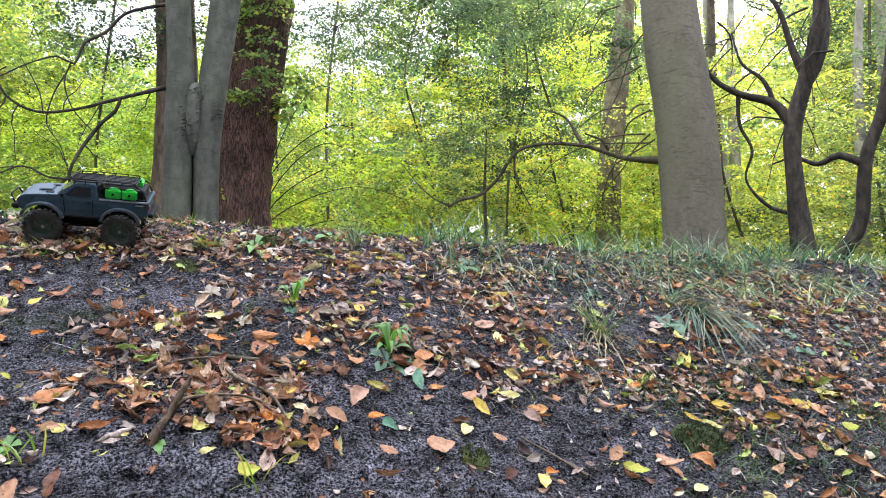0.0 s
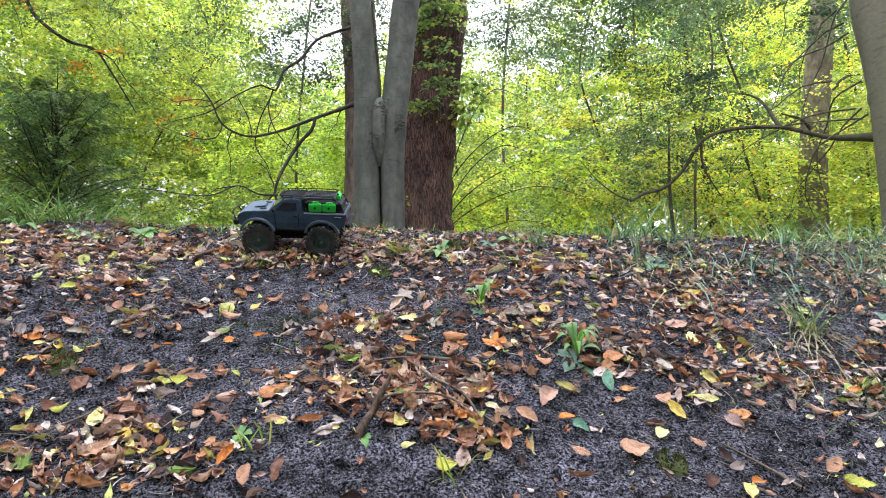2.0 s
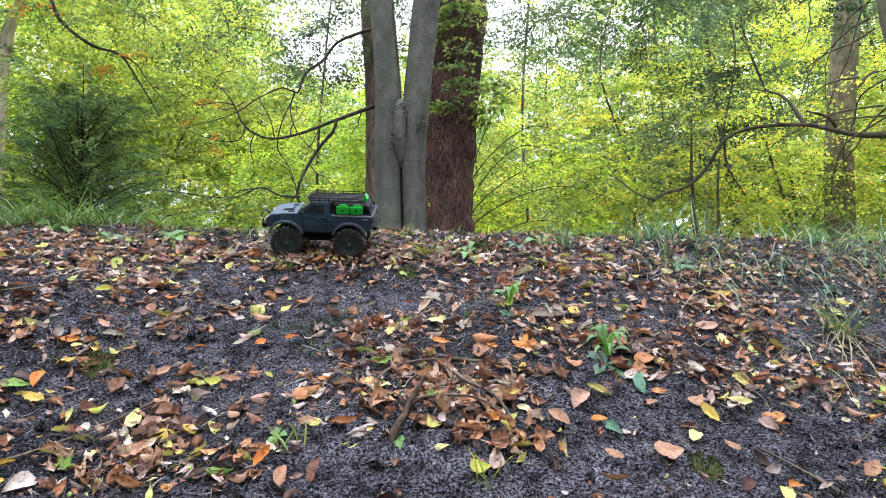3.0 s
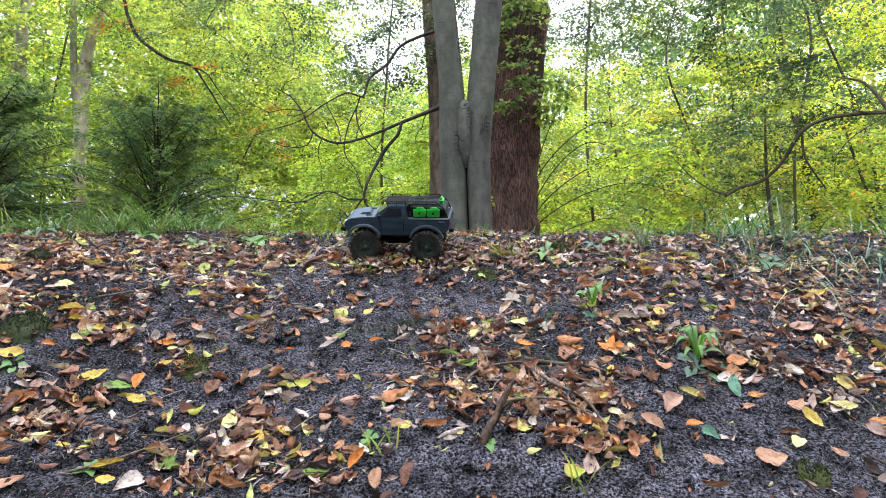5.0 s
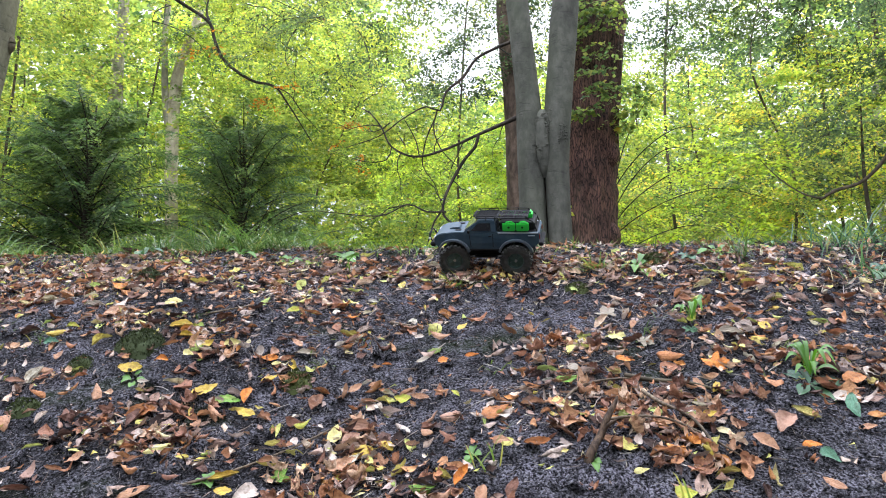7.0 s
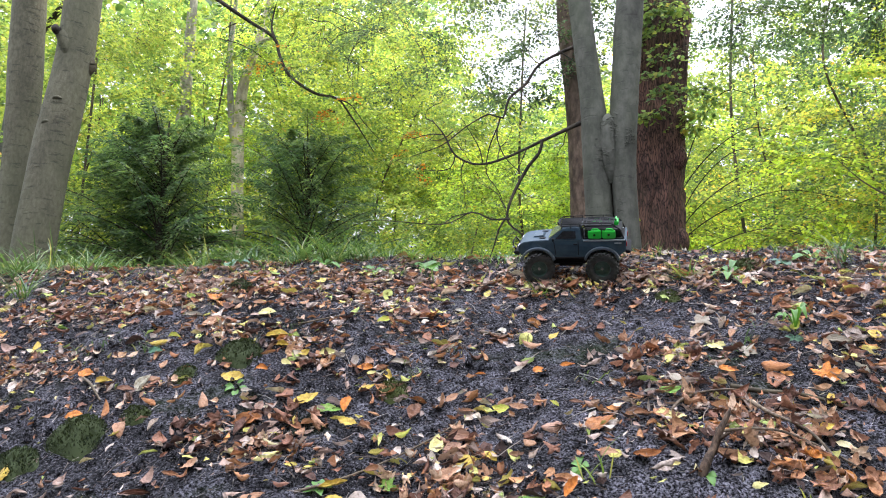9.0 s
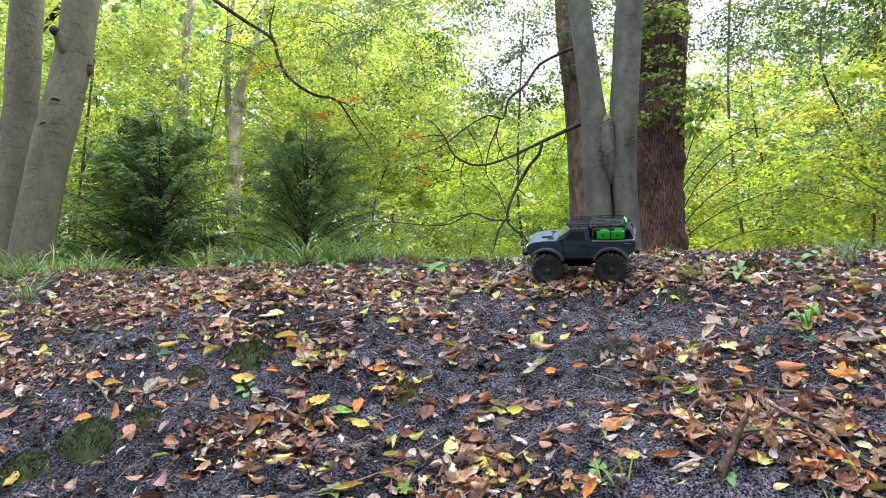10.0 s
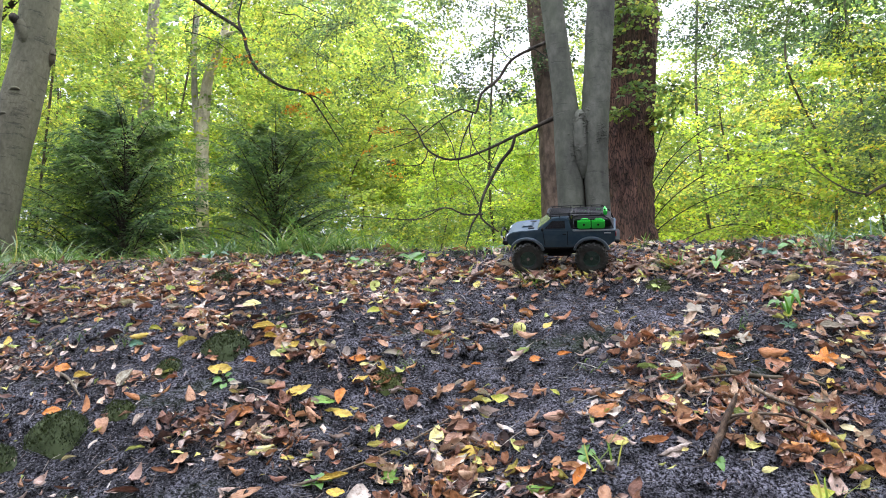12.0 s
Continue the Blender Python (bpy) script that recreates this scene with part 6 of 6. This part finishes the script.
# crumpled maple leaves heaped in the litter
def crumpled_maples(n, r, x, y):
    ang = np.radians(np.linspace(-62, 242, 39))
    edge = np.full(len(ang), 0.24)
    for a, h in ((90, 0.62), (38, 0.56), (142, 0.56), (-14, 0.36), (194, 0.36)):
        d = np.abs(np.angle(np.exp(1j * (ang - radians(a)))))
        edge = np.maximum(edge, h * np.clip(1 - (d / 0.62) ** 1.15, 0, 1) ** 0.75 + 0.12)
    ring = np.linspace(0, 1, 6)[None, :, None]
    X = ring * (edge * np.cos(ang))[None, None] * r.uniform(0.8, 1.1, n)[:, None, None]
    Y = ring * (edge * np.sin(ang))[None, None] - 0.2
    k = r.uniform(2.4, 6.0, n)[:, None, None] * r.choice([-1, 1, 1], n)[:, None, None]
    Z = (1 - np.cos(k * X)) / k
    X = np.sin(k * X) / k
    c = r.normal(0.4, 1.0, n)[:, None, None]
    Z = Z + c * Y ** 2 + 0.14 * ring * np.sin(3.5 * ang + 6 * r.random(n)[:, None])[:, None, :] * edge + 0.03 * r.normal(0, 1, X.shape)
    size = r.uniform(0.04, 0.075, n)[:, None, None, None]
    P = np.stack(np.broadcast_arrays(X, Y, Z), 3) * size
    return lie_on_ground(P, x, y, r, 0.012, 0.25, 0.12)


cr = np.random.default_rng(690)
heap = [(0.19, 1.88, 0.11, 0.05, 22), (-0.03, 2.32, 0.09, 0.05, 14), (0.28, 1.78, 0.07, 0.05, 10), (0.1, 2.01, 0.12, 0.05, 12), (-0.65, 1.9, 0.1, 0.08, 10), (-0.65, 1.76, 0.14, 0.05, 10), (-1.2, 1.9, 0.15, 0.08, 12), (0.3, 2.3, 1.4, 0.4, 16), (2.0, 2.2, 0.8, 0.3, 16)]
cx = np.concatenate([cr.normal(a, c, k) for a, b, c, d, k in heap])
cy = np.concatenate([cr.normal(b, d, k) for a, b, c, d, k in heap])
Q = crumpled_maples(len(cx), cr, cx, cy)
tagged(link("crumpled_leaves", mesh_from("crumpled_leaves", Q.reshape(-1, 3), grid_faces(len(cx), 6, 39)), M_CRUMPLED, ground, "crumpled brown maple leaves in heaps"), kind="stuff")


sr = np.random.default_rng(700)
NAMES = {"yellow": "bright yellow", "pale": "pale yellow", "tan": "tan brown", "pink": "pinkish tan", "orange": "vivid orange", "lime": "yellow-green", "rust": "rusty orange-brown", "green": "still green", "teal": "blue-green", "white": "bleached whitish", "brown": "dark curled brown"}


def fallen(tone, rows, lobed=False):
    """Single leaves of one tone, given as rows of place, length and heading."""
    large = "rust" if tone == "orange" and not lobed else tone
    for x, y, size, turn in rows:
        shade = large if size > 0.066 else tone
        if lobed:
            me, turn = maple_mesh(sr), float(sr.uniform(0, 360))
        else:
            me = mesh_from("autumn_leaf", leaf_grids(1, sr, 14, 7, np.array([1.0]), 0.0, 1.5 if tone == "brown" else 0.6).reshape(-1, 3), grid_faces(1, 14, 7))
        ob = link("maple_leaf" if lobed else "autumn_leaf", me, TONES[shade])
        lay(ob, x, y, min(0.072 if lobed else 0.085, size), turn, (float(sr.normal(0, 0.14)), float(sr.normal(-0.22, 0.14))), 0.020)
        tagged(ob, NAMES[shade] + (" lobed maple leaf lying on the dark bank" if lobed else " fallen leaf lying on the dark bank"), "leaf", "single fallen leaves")


fallen("tan", [(-1.806, 2.637, 0.077, -4), (-1.583, 2.6, 0.057, 8), (-0.948, 2.327, 0.054, -40), (-0.701, 2.151, 0.051, 43), (-0.641, 2.18, 0.051, 9), (-0.647, 2.09, 0.047, 1), (-0.483, 2.078, 0.06, -19), (-0.462, 2.427, 0.08, -17), (-0.444, 1.912, 0.045, -42), (-0.236, 1.813, 0.05, -14), (-0.279, 1.665, 0.07, 85), (-1.142, 1.66, 0.086, 27), (-1.298, 2.293, 0.084, -7), (-1.713, 2.445, 0.111, 47), (-0.85, 1.8, 0.053, 33), (-0.654, 1.804, 0.098, 32), (0.42, 1.823, 0.069, -47), (0.711, 1.922, 0.048, 6), (0.532, 1.712, 0.057, -57), (0.673, 1.711, 0.096, 9), (0.861, 1.753, 0.047, -53), (-0.143, 1.949, 0.043, -8)])
fallen("tan", [(0.849, 1.926, 0.059, 34), (0.214, 2.467, 0.058, 75), (0.373, 1.897, 0.052, -72), (0.049, 1.788, 0.094, 8), (0.323, 2.047, 0.057, -74), (1.964, 1.903, 0.137, -119), (1.953, 1.77, 0.067, -8), (1.488, 1.75, 0.07, 42), (1.782, 1.613, 0.059, -51), (1.992, 1.568, 0.099, -44), (1.175, 1.664, 0.069, 46), (1.314, 1.579, 0.058, -55), (1.693, 1.589, 0.075, 28), (1.507, 1.679, 0.063, 16), (1.331, 1.63, 0.077, -37), (1.87, 1.929, 0.081, -45), (-2.191, 1.975, 0.062, 38), (-1.702, 1.913, 0.075, 117), (-1.495, 2.023, 0.077, 102), (-1.363, 1.75, 0.05, 53), (-1.4, 1.719, 0.05, -2), (-1.538, 1.714, 0.056, 0)])
fallen("tan", [(-1.75, 2.132, 0.068, -3), (-1.741, 2.194, 0.048, 89), (-3.038, 2.926, 0.091, -14)])
fallen("pale", [(-1.519, 2.527, 0.078, 1), (-1.565, 2.377, 0.045, 2), (-1.167, 2.283, 0.061, 9), (-1.291, 2.211, 0.046, -27), (-0.992, 2.234, 0.034, 13), (-0.707, 1.935, 0.076, 95), (-1.168, 1.808, 0.08, 14), (0.566, 1.941, 0.074, -36), (0.78, 1.787, 0.058, 55), (0.1, 1.719, 0.04, 19), (1.105, 2.241, 0.064, -73), (0.974, 1.925, 0.073, -37), (2.232, 1.878, 0.074, -19), (1.629, 1.783, 0.071, -54), (1.985, 1.616, 0.056, -6), (1.35, 1.534, 0.053, 12)])
fallen("white", [(-1.803, 2.487, 0.065, -5), (-1.361, 2.063, 0.039, 5), (-0.505, 2.283, 0.048, 13), (-0.91, 2.293, 0.079, 11), (0.986, 2.307, 0.056, 47), (0.503, 2.338, 0.079, -11), (-0.022, 2.111, 0.041, -60), (2.008, 2.057, 0.073, -4), (-1.809, 2.486, 0.07, -5)])
fallen("yellow", [(-1.399, 2.366, 0.09, 9), (-1.348, 2.309, 0.05, 1), (-1.251, 2.266, 0.044, 59), (-1.444, 2.128, 0.081, 6), (-0.934, 2.231, 0.064, 104), (-0.994, 1.995, 0.062, -10), (-1.146, 2.039, 0.081, 44), (-0.984, 2.151, 0.057, 43), (-0.614, 1.871, 0.064, 25), (-0.938, 1.722, 0.079, 31), (-0.916, 1.669, 0.046, 8), (-0.547, 1.886, 0.048, -45), (-0.387, 2.468, 0.049, 48), (0.369, 2.04, 0.06, 68), (0.858, 1.867, 0.069, -65), (1.249, 2.534, 0.072, 11), (0.718, 2.54, 0.038, 4), (0.625, 2.383, 0.058, 66), (0.308, 1.91, 0.048, 39), (1.249, 2.539, 0.048, 5), (1.733, 2.196, 0.064, -8), (2.074, 1.834, 0.077, -5)])
fallen("yellow", [(3.136, 2.681, 0.105, 3), (1.878, 1.783, 0.066, -9), (1.572, 1.808, 0.061, -43), (1.743, 1.856, 0.093, -18), (-1.862, 2.335, 0.07, 21), (-2.402, 2.352, 0.057, 111), (-1.912, 2.108, 0.06, 13), (-1.939, 1.732, 0.071, 91)])
fallen("orange", [(-1.374, 2.191, 0.052, 2), (-1.02, 2.249, 0.059, 9), (-1.027, 2.07, 0.064, 93), (-1.285, 1.93, 0.092, 37), (-0.43, 2.25, 0.044, -16), (-0.339, 2.269, 0.05, -9), (-0.626, 2.275, 0.035, 1), (-0.811, 2.549, 0.04, 14), (-0.255, 1.936, 0.08, 19), (-0.331, 1.712, 0.066, 67), (0.531, 1.824, 0.048, 0), (1.215, 2.344, 0.077, 53), (0.904, 2.451, 0.076, 60), (0.766, 2.089, 0.074, 17), (0.283, 2.216, 0.104, -22), (0.141, 2.182, 0.066, 11), (-0.143, 1.783, 0.069, 6), (1.766, 2.167, 0.054, -4), (2.19, 2.046, 0.076, -5), (2.005, 1.855, 0.083, -44), (1.444, 1.62, 0.077, -45), (0.945, 1.617, 0.046, -4)])
fallen("orange", [(1.459, 1.953, 0.062, -1), (2.388, 1.896, 0.067, -2), (-2.234, 2.708, 0.08, 63), (-2.036, 2.171, 0.057, -5), (-1.67, 2.015, 0.07, -26), (-1.913, 1.97, 0.064, 13), (-1.808, 1.983, 0.068, 104), (-1.8, 2.629, 0.066, -3)])
fallen("lime", [(-1.026, 2.506, 0.065, 45), (-0.538, 2.093, 0.056, -15), (-0.816, 1.982, 0.052, 28), (-0.376, 2.064, 0.036, -49), (0.186, 1.664, 0.055, 9), (0.403, 2.426, 0.054, 57), (1.191, 1.599, 0.078, -29), (2.143, 1.706, 0.06, -24), (-1.82, 2.367, 0.055, -6), (-1.869, 2.721, 0.061, 29)])
fallen("green", [(-1.073, 2.035, 0.085, 38), (-0.425, 1.699, 0.067, 11), (-0.048, 2.042, 0.067, 17), (-2.41, 2.489, 0.059, -6)])
fallen("brown", [(-1.157, 1.95, 0.043, 13), (-1.255, 2.429, 0.08, 3), (-0.59, 2.497, 0.097, -27), (-0.888, 2.47, 0.056, 23), (-0.807, 2.087, 0.075, 86), (-0.077, 1.832, 0.08, -43), (0.445, 2.035, 0.069, 4), (0.77, 1.818, 0.056, 6), (2.243, 1.938, 0.075, -5), (2.034, 1.872, 0.067, -7), (-2.39, 2.469, 0.074, -3), (-2.694, 2.948, 0.098, -4)])
fallen("pink", [(-0.642, 1.983, 0.101, -10), (-0.662, 1.93, 0.06, 39), (-0.378, 1.973, 0.076, 0), (-0.27, 2.036, 0.045, -22), (-0.313, 2.05, 0.043, -21), (0.641, 2.44, 0.084, -13), (0.505, 1.917, 0.083, 52), (1.089, 2.333, 0.086, -1), (1.938, 1.727, 0.063, -7), (1.627, 1.714, 0.075, 10), (2.997, 2.476, 0.113, 2), (1.29, 1.875, 0.055, -36), (-2.568, 2.655, 0.103, -7), (-1.799, 2.072, 0.061, 11)])
fallen("green", [(-0.799, 1.752, 0.048, 5)], True)
fallen("pale", [(-0.063, 1.934, 0.089, 2), (0.132, 2.367, 0.07, -61)], True)
fallen("white", [(0.135, 2.584, 0.082, -5), (0.225, 2.315, 0.056, -45)], True)
fallen("orange", [(0.396, 2.143, 0.077, -22)], True)
fallen("teal", [(0.56, 1.795, 0.055, -64), (0.706, 1.982, 0.097, -96), (-1.825, 2.264, 0.059, -4)])


# ---- sticks, stake, moss, herbs ----
def twig(name, label, pts, radius, lift=0.012, material=M_TWIG):
    rows = [(x, y, gz(x, y) + lift + h, radius * k) for (x, y, h), k in zip(pts, np.linspace(1, 0.5, len(pts)))]
    V, F = tube_arrays(rows, sides=7, step=0.012, rough=0.18, seed=int(abs(pts[0][0]) * 100))
    ob = link(name, mesh_from(name, V, F), material)
    return tagged(ob, label, "stick")


stem_rows = [(-0.035, 1.74, -0.03, 0.013), (-0.012, 1.76, 0.02, 0.0155), (0.012, 1.78, 0.045, 0.0125), (0.032, 1.79, 0.075, 0.012), (0.052, 1.80, 0.10, 0.0085), (0.062, 1.805, 0.12, 0.003)]
V, F = tube_arrays([(x, y, gz(x, y) + h, r_ * 0.74) for x, y, h, r_ in stem_rows], sides=13, step=0.005, rough=0.34, seed=4, grain=(1.6, 9.0))
stake = tagged(link("broken_stem", mesh_from("broken_stem", V, F), M_STEM), "short broken woody stem leaning out of the leaf litter", "stick")
V, F = tube_arrays([(0.02, 1.785, gz(0.02, 1.785) + 0.055, 0.006), (0.045, 1.775, gz(0.045, 1.775) + 0.085, 0.004), (0.055, 1.77, gz(0.055, 1.77) + 0.095, 0.001)], sides=6, step=0.01, rough=0.2)
link("stub", mesh_from("stub", V, F), M_STEM, stake)
twig("fallen_twig", "bent dark twig lying on dry leaves", [(-0.06, 1.96, 0), (-0.03, 1.99, 0.008), (0.03, 2.04, 0.012), (0.1, 2.06, 0.012), (0.2, 2.10, 0)], 0.005)
twig("fallen_twig", "long thin twig under curled leaves", [(0.04, 1.86, 0.01), (0.12, 1.865, 0.02), (0.2, 1.87, 0.02), (0.29, 1.84, 0.0), (0.36, 1.78, 0)], 0.0045)
twig("fallen_twig", "long thin twig lying up the bank", [(-1.03, 1.69, 0), (-0.93, 1.76, 0.005), (-0.82, 1.85, 0.008), (-0.72, 1.98, 0.005), (-0.66, 2.06, 0)], 0.004)
twig("stick", "pale short stick among tan leaves", [(-0.66, 2.535, 0.0), (-0.60, 2.52, 0.006), (-0.53, 2.50, 0.0)], 0.008)
twig("stick", "grey broken stick on mossy soil", [(-2.02, 2.14, 0.0), (-1.95, 2.09, 0.008), (-1.87, 2.04, 0.0)], 0.007)
twig("stick", "pale stripped branch lying on litter", [(0.12, 2.08, 0.008), (0.2, 2.07, 0.012), (0.30, 2.055, 0.008), (0.42, 2.02, 0.0)], 0.009, material=M_LIMB)
twig("fallen_twig", "thin dark twig across the bare soil", [(-1.35, 2.45, 0.0), (-1.2, 2.52, 0.006), (-1.1, 2.62, 0.0)], 0.004)
twig("fallen_twig", "thin twig lying on bare soil", [(1.05, 1.6, 0.0), (1.0, 1.68, 0.006), (0.93, 1.76, 0.0)], 0.005)
twig("fallen_twig", "crooked twig near the herb leaves", [(0.15, 2.0, 0.012), (0.19, 1.93, 0.02), (0.26, 1.88, 0.016), (0.3, 1.8, 0.004)], 0.006)


def moss_cushion(x, y, w, seed):
    r = np.random.default_rng(seed)
    nu, nv = 14, 22
    ca, ra = np.meshgrid(np.linspace(0, 2 * np.pi, nv), np.linspace(0, 1, nu))
    rad = w * 0.5 * ra * (1 + 0.28 * vnoise(np.cos(ca) * 2 + seed, np.sin(ca) * 2, seed))
    X, Y = x + rad * np.cos(ca), y + rad * np.sin(ca) * 0.7
    Z = ground_z(X, Y) + 0.27 * w * (1 - ra ** 2) ** 0.8 * (1 + 0.4 * vnoise(X * 40, Y * 40, seed)) - 0.006
    t = thing("moss_cushion", "dark green cushion of moss on the bare soil", "moss", "moss cushions", at=(x, y, gz(x, y)))
    inv = Matrix.Translation(-t.location)
    link("pad", mesh_from("pad", np.stack([X, Y, Z], 2).reshape(-1, 3), grid_faces(1, nu, nv)), M_MOSS, t).matrix_parent_inverse = inv
    m = int(900 * (w / 0.15) ** 2)
    q, a = np.sqrt(r.random(m)), r.uniform(0, 2 * np.pi, m)
    px2, py2 = x + w * 0.5 * q * np.cos(a), y + w * 0.35 * q * np.sin(a)
    pz2 = ground_z(px2, py2) + 0.27 * w * (1 - q ** 2) ** 0.8
    l = leaf_cloud(np.stack([px2, py2, pz2], 1), np.stack([r.normal(0, 0.6, m), r.normal(0, 0.6, m), np.ones(m)], 1), r.normal(0, 1, (m, 3)), r.uniform(0.006, 0.014, m), 0.35)
    tagged(link("fronds", mesh_from("fronds", *l), M_MOSS, t), kind="stuff").matrix_parent_inverse = inv


for k, (x, y, w) in enumerate(((-1.83, 1.89, 0.19), (-1.49, 2.26, 0.17), (-1.69, 1.97, 0.10), (-1.64, 2.15, 0.10), (-0.90, 2.17, 0.11), (0.76, 1.70, 0.09), (1.53, 1.72, 0.18), (-1.95, 1.78, 0.16), (0.05, 2.78, 0.10), (-1.75, 2.75, 0.12), (0.4, 3.0, 0.12))):
    moss_cushion(x, y, w, 800 + k)


def herb(x, y, count, length, width, material, seed, label, upright=0.5, category="plant", name="herb"):
    """A rosette of ribbed leaves that rise and arch over."""
    r = np.random.default_rng(seed)
    t = thing(name, label, category, at=(x, y, gz(x, y)))
    for k in range(count):
        a = 2 * math.pi * k / count + r.normal(0, 0.35)
        L, W, up = length * r.uniform(0.6, 1.15), width * r.uniform(0.8, 1.15), upright * r.uniform(0.5, 1.4)
        u = np.linspace(0, 1, 9)[:, None]
        v = np.linspace(-1, 1, 5)[None, :]
        w = W * 0.5 * (0.12 + np.sin(np.pi * u ** 1.4) * 0.95)
        run = L * u * (1 - 0.25 * up)
        h = L * (up * u * 1.1 - 0.75 * up * u ** 2.4 - 0.10 * u ** 2) + 0.35 * np.abs(v) * w + 0.004
        lx_, ly_ = run + 0 * v, v * w
        X, Y = lx_ * math.cos(a) - ly_ * math.sin(a), lx_ * math.sin(a) + ly_ * math.cos(a)
        Z = h + 0 * v + (ground_z(x + X, y + Y, False) - gz(x, y))
        link("leaf", mesh_from("leaf", np.stack(np.broadcast_arrays(X, Y, Z), 2).reshape(-1, 3), grid_faces(1, 9, 5)), material, t)
    return t


herb(0.66, 2.13, 13, 0.12, 0.016, M_HERB, 901, "green rosette plant with long pointed leaves", 1.35)
herb(0.64, 2.09, 5, 0.10, 0.036, M_HERB_BLUE, 902, "low blue-green leaves beside the rosette plant", 0.12)
herb(0.405, 2.43, 7, 0.11, 0.024, M_HERB, 903, "upright light green seedling plant", 1.5)
herb(0.39, 2.39, 4, 0.05, 0.035, M_HERB_BLUE, 904, "round blue-green leaves under the seedling", 0.15)
herb(1.94, 2.34, 4, 0.09, 0.075, M_HERB_BLUE, 905, "dark blue-green broad leaves on the bank", 0.5)
herb(1.25, 2.85, 5, 0.11, 0.05, M_HERB_BLUE, 906, "bluish low herb at the crest", 0.4)
herb(-0.31, 1.80, 5, 0.045, 0.02, M_HERB, 907, "tiny bright green seedling", 0.6)
herb(-0.98, 1.72, 5, 0.05, 0.024, M_HERB, 908, "tiny bright green seedling", 0.5)
herb(-0.01, 1.75, 5, 0.03, 0.016, M_HERB, 909, "small bright green leaves by the broken stem", 0.4)
herb(-1.42, 2.10, 5, 0.05, 0.02, M_HERB, 910, "small pale green seedling on mossy soil", 0.5)
herb(0.55, 3.02, 5, 0.07, 0.03, M_HERB_BLUE, 911, "broad-leaved herb growing on the crest", 0.6)
herb(0.32, 2.95, 6, 0.10, 0.03, M_HERB, 912, "green herb growing on the crest", 0.7)
hr = np.random.default_rng(915)
for k in range(14):
    hx = float(hr.uniform(-4.5, -0.6) if k < 8 else hr.uniform(-0.1, 2.6))
    herb(hx, float(hr.uniform(3.05, 3.5)), 5 + k % 3, float(hr.uniform(0.06, 0.13)), float(hr.uniform(0.025, 0.05)), M_HERB if k % 3 else M_HERB_BLUE, 930 + k, "low green herb on the leafy crest", float(hr.uniform(0.3, 0.8)))
for k, (x, y) in enumerate(((2.35, 2.32), (2.5, 2.25), (2.62, 2.35), (2.75, 2.2), (2.45, 2.12), (2.9, 2.3), (2.2, 2.45), (1.75, 2.6))):
    herb(x, y, 5, 0.05, 0.038, M_HERB_BLUE, 920 + k, "dark ivy leaves creeping over the litter", 0.6, "ivy", "ivy_sprig")


def tuft(x, y, count, length, lean, seed, label, material=M_GRASS, heading=None, width=0.005, droop=0.55):
    r = np.random.default_rng(seed)
    V, F = blades(np.array([[x, y]]) + r.normal(0, 0.02, (count, 2)), length, lean, width, r, heading, droop)
    return tagged(link("grass_tuft", mesh_from("grass_tuft", V, F), material), label, "grass", "grass tufts")


tuft(2.15, 2.45, 110, 0.20, 1.5, 950, "long hanging tuft of blue-green grass", M_GRASS_BLUE, -1.5, 0.005, 1.0)
tuft(2.12, 2.55, 50, 0.22, 0.9, 961, "upright blue-green grass above the hanging tuft", M_GRASS_BLUE)
tuft(2.16, 2.42, 40, 0.20, 1.5, 951, "dry straw blades hanging from the tuft", M_DRYGRASS, -1.5, 0.003, 1.05)
tuft(1.57, 2.30, 45, 0.24, 0.7, 952, "yellowing grass tuft on the slope")
tuft(1.55, 2.30, 35, 0.15, 1.4, 953, "dry straw tuft on the slope", M_DRYGRASS, -1.5, 0.003, 1.0)
tuft(-2.91, 2.80, 40, 0.24, 0.7, 954, "thin green grass tuft near the crest")
tuft(-0.27, 1.77, 8, 0.10, 0.4, 955, "few bright green grass blades")
tuft(0.22, 1.66, 8, 0.14, 0.8, 956, "few pale grass blades among leaves")
tuft(-0.98, 2.26, 14, 0.08, 0.9, 957, "wispy grass on the bare soil", width=0.003)
tuft(-0.45, 2.85, 22, 0.10, 0.8, 958, "short grass tuft below the crest")
tuft(0.15, 2.95, 40, 0.13, 1.0, 959, "grass tuft at the crest beside the oak")
tuft(0.75, 2.98, 40, 0.26, 0.35, 960, "thin upright grass stalks on the crest", width=0.003)
for k, (x, y, n_, ln) in enumerate(((-1.53, 3.32, 60, 0.30), (-1.75, 3.4, 50, 0.30), (-1.4, 3.36, 40, 0.24), (-2.1, 3.45, 60, 0.28), (-2.35, 3.4, 40, 0.22), (-1.1, 3.35, 36, 0.18), (-2.9, 3.25, 40, 0.2), (-3.4, 3.3, 50, 0.26))):
    tuft(x, y, n_, ln, 1.0, 970 + k, "long arching green grass tuft on the crest", width=0.006)
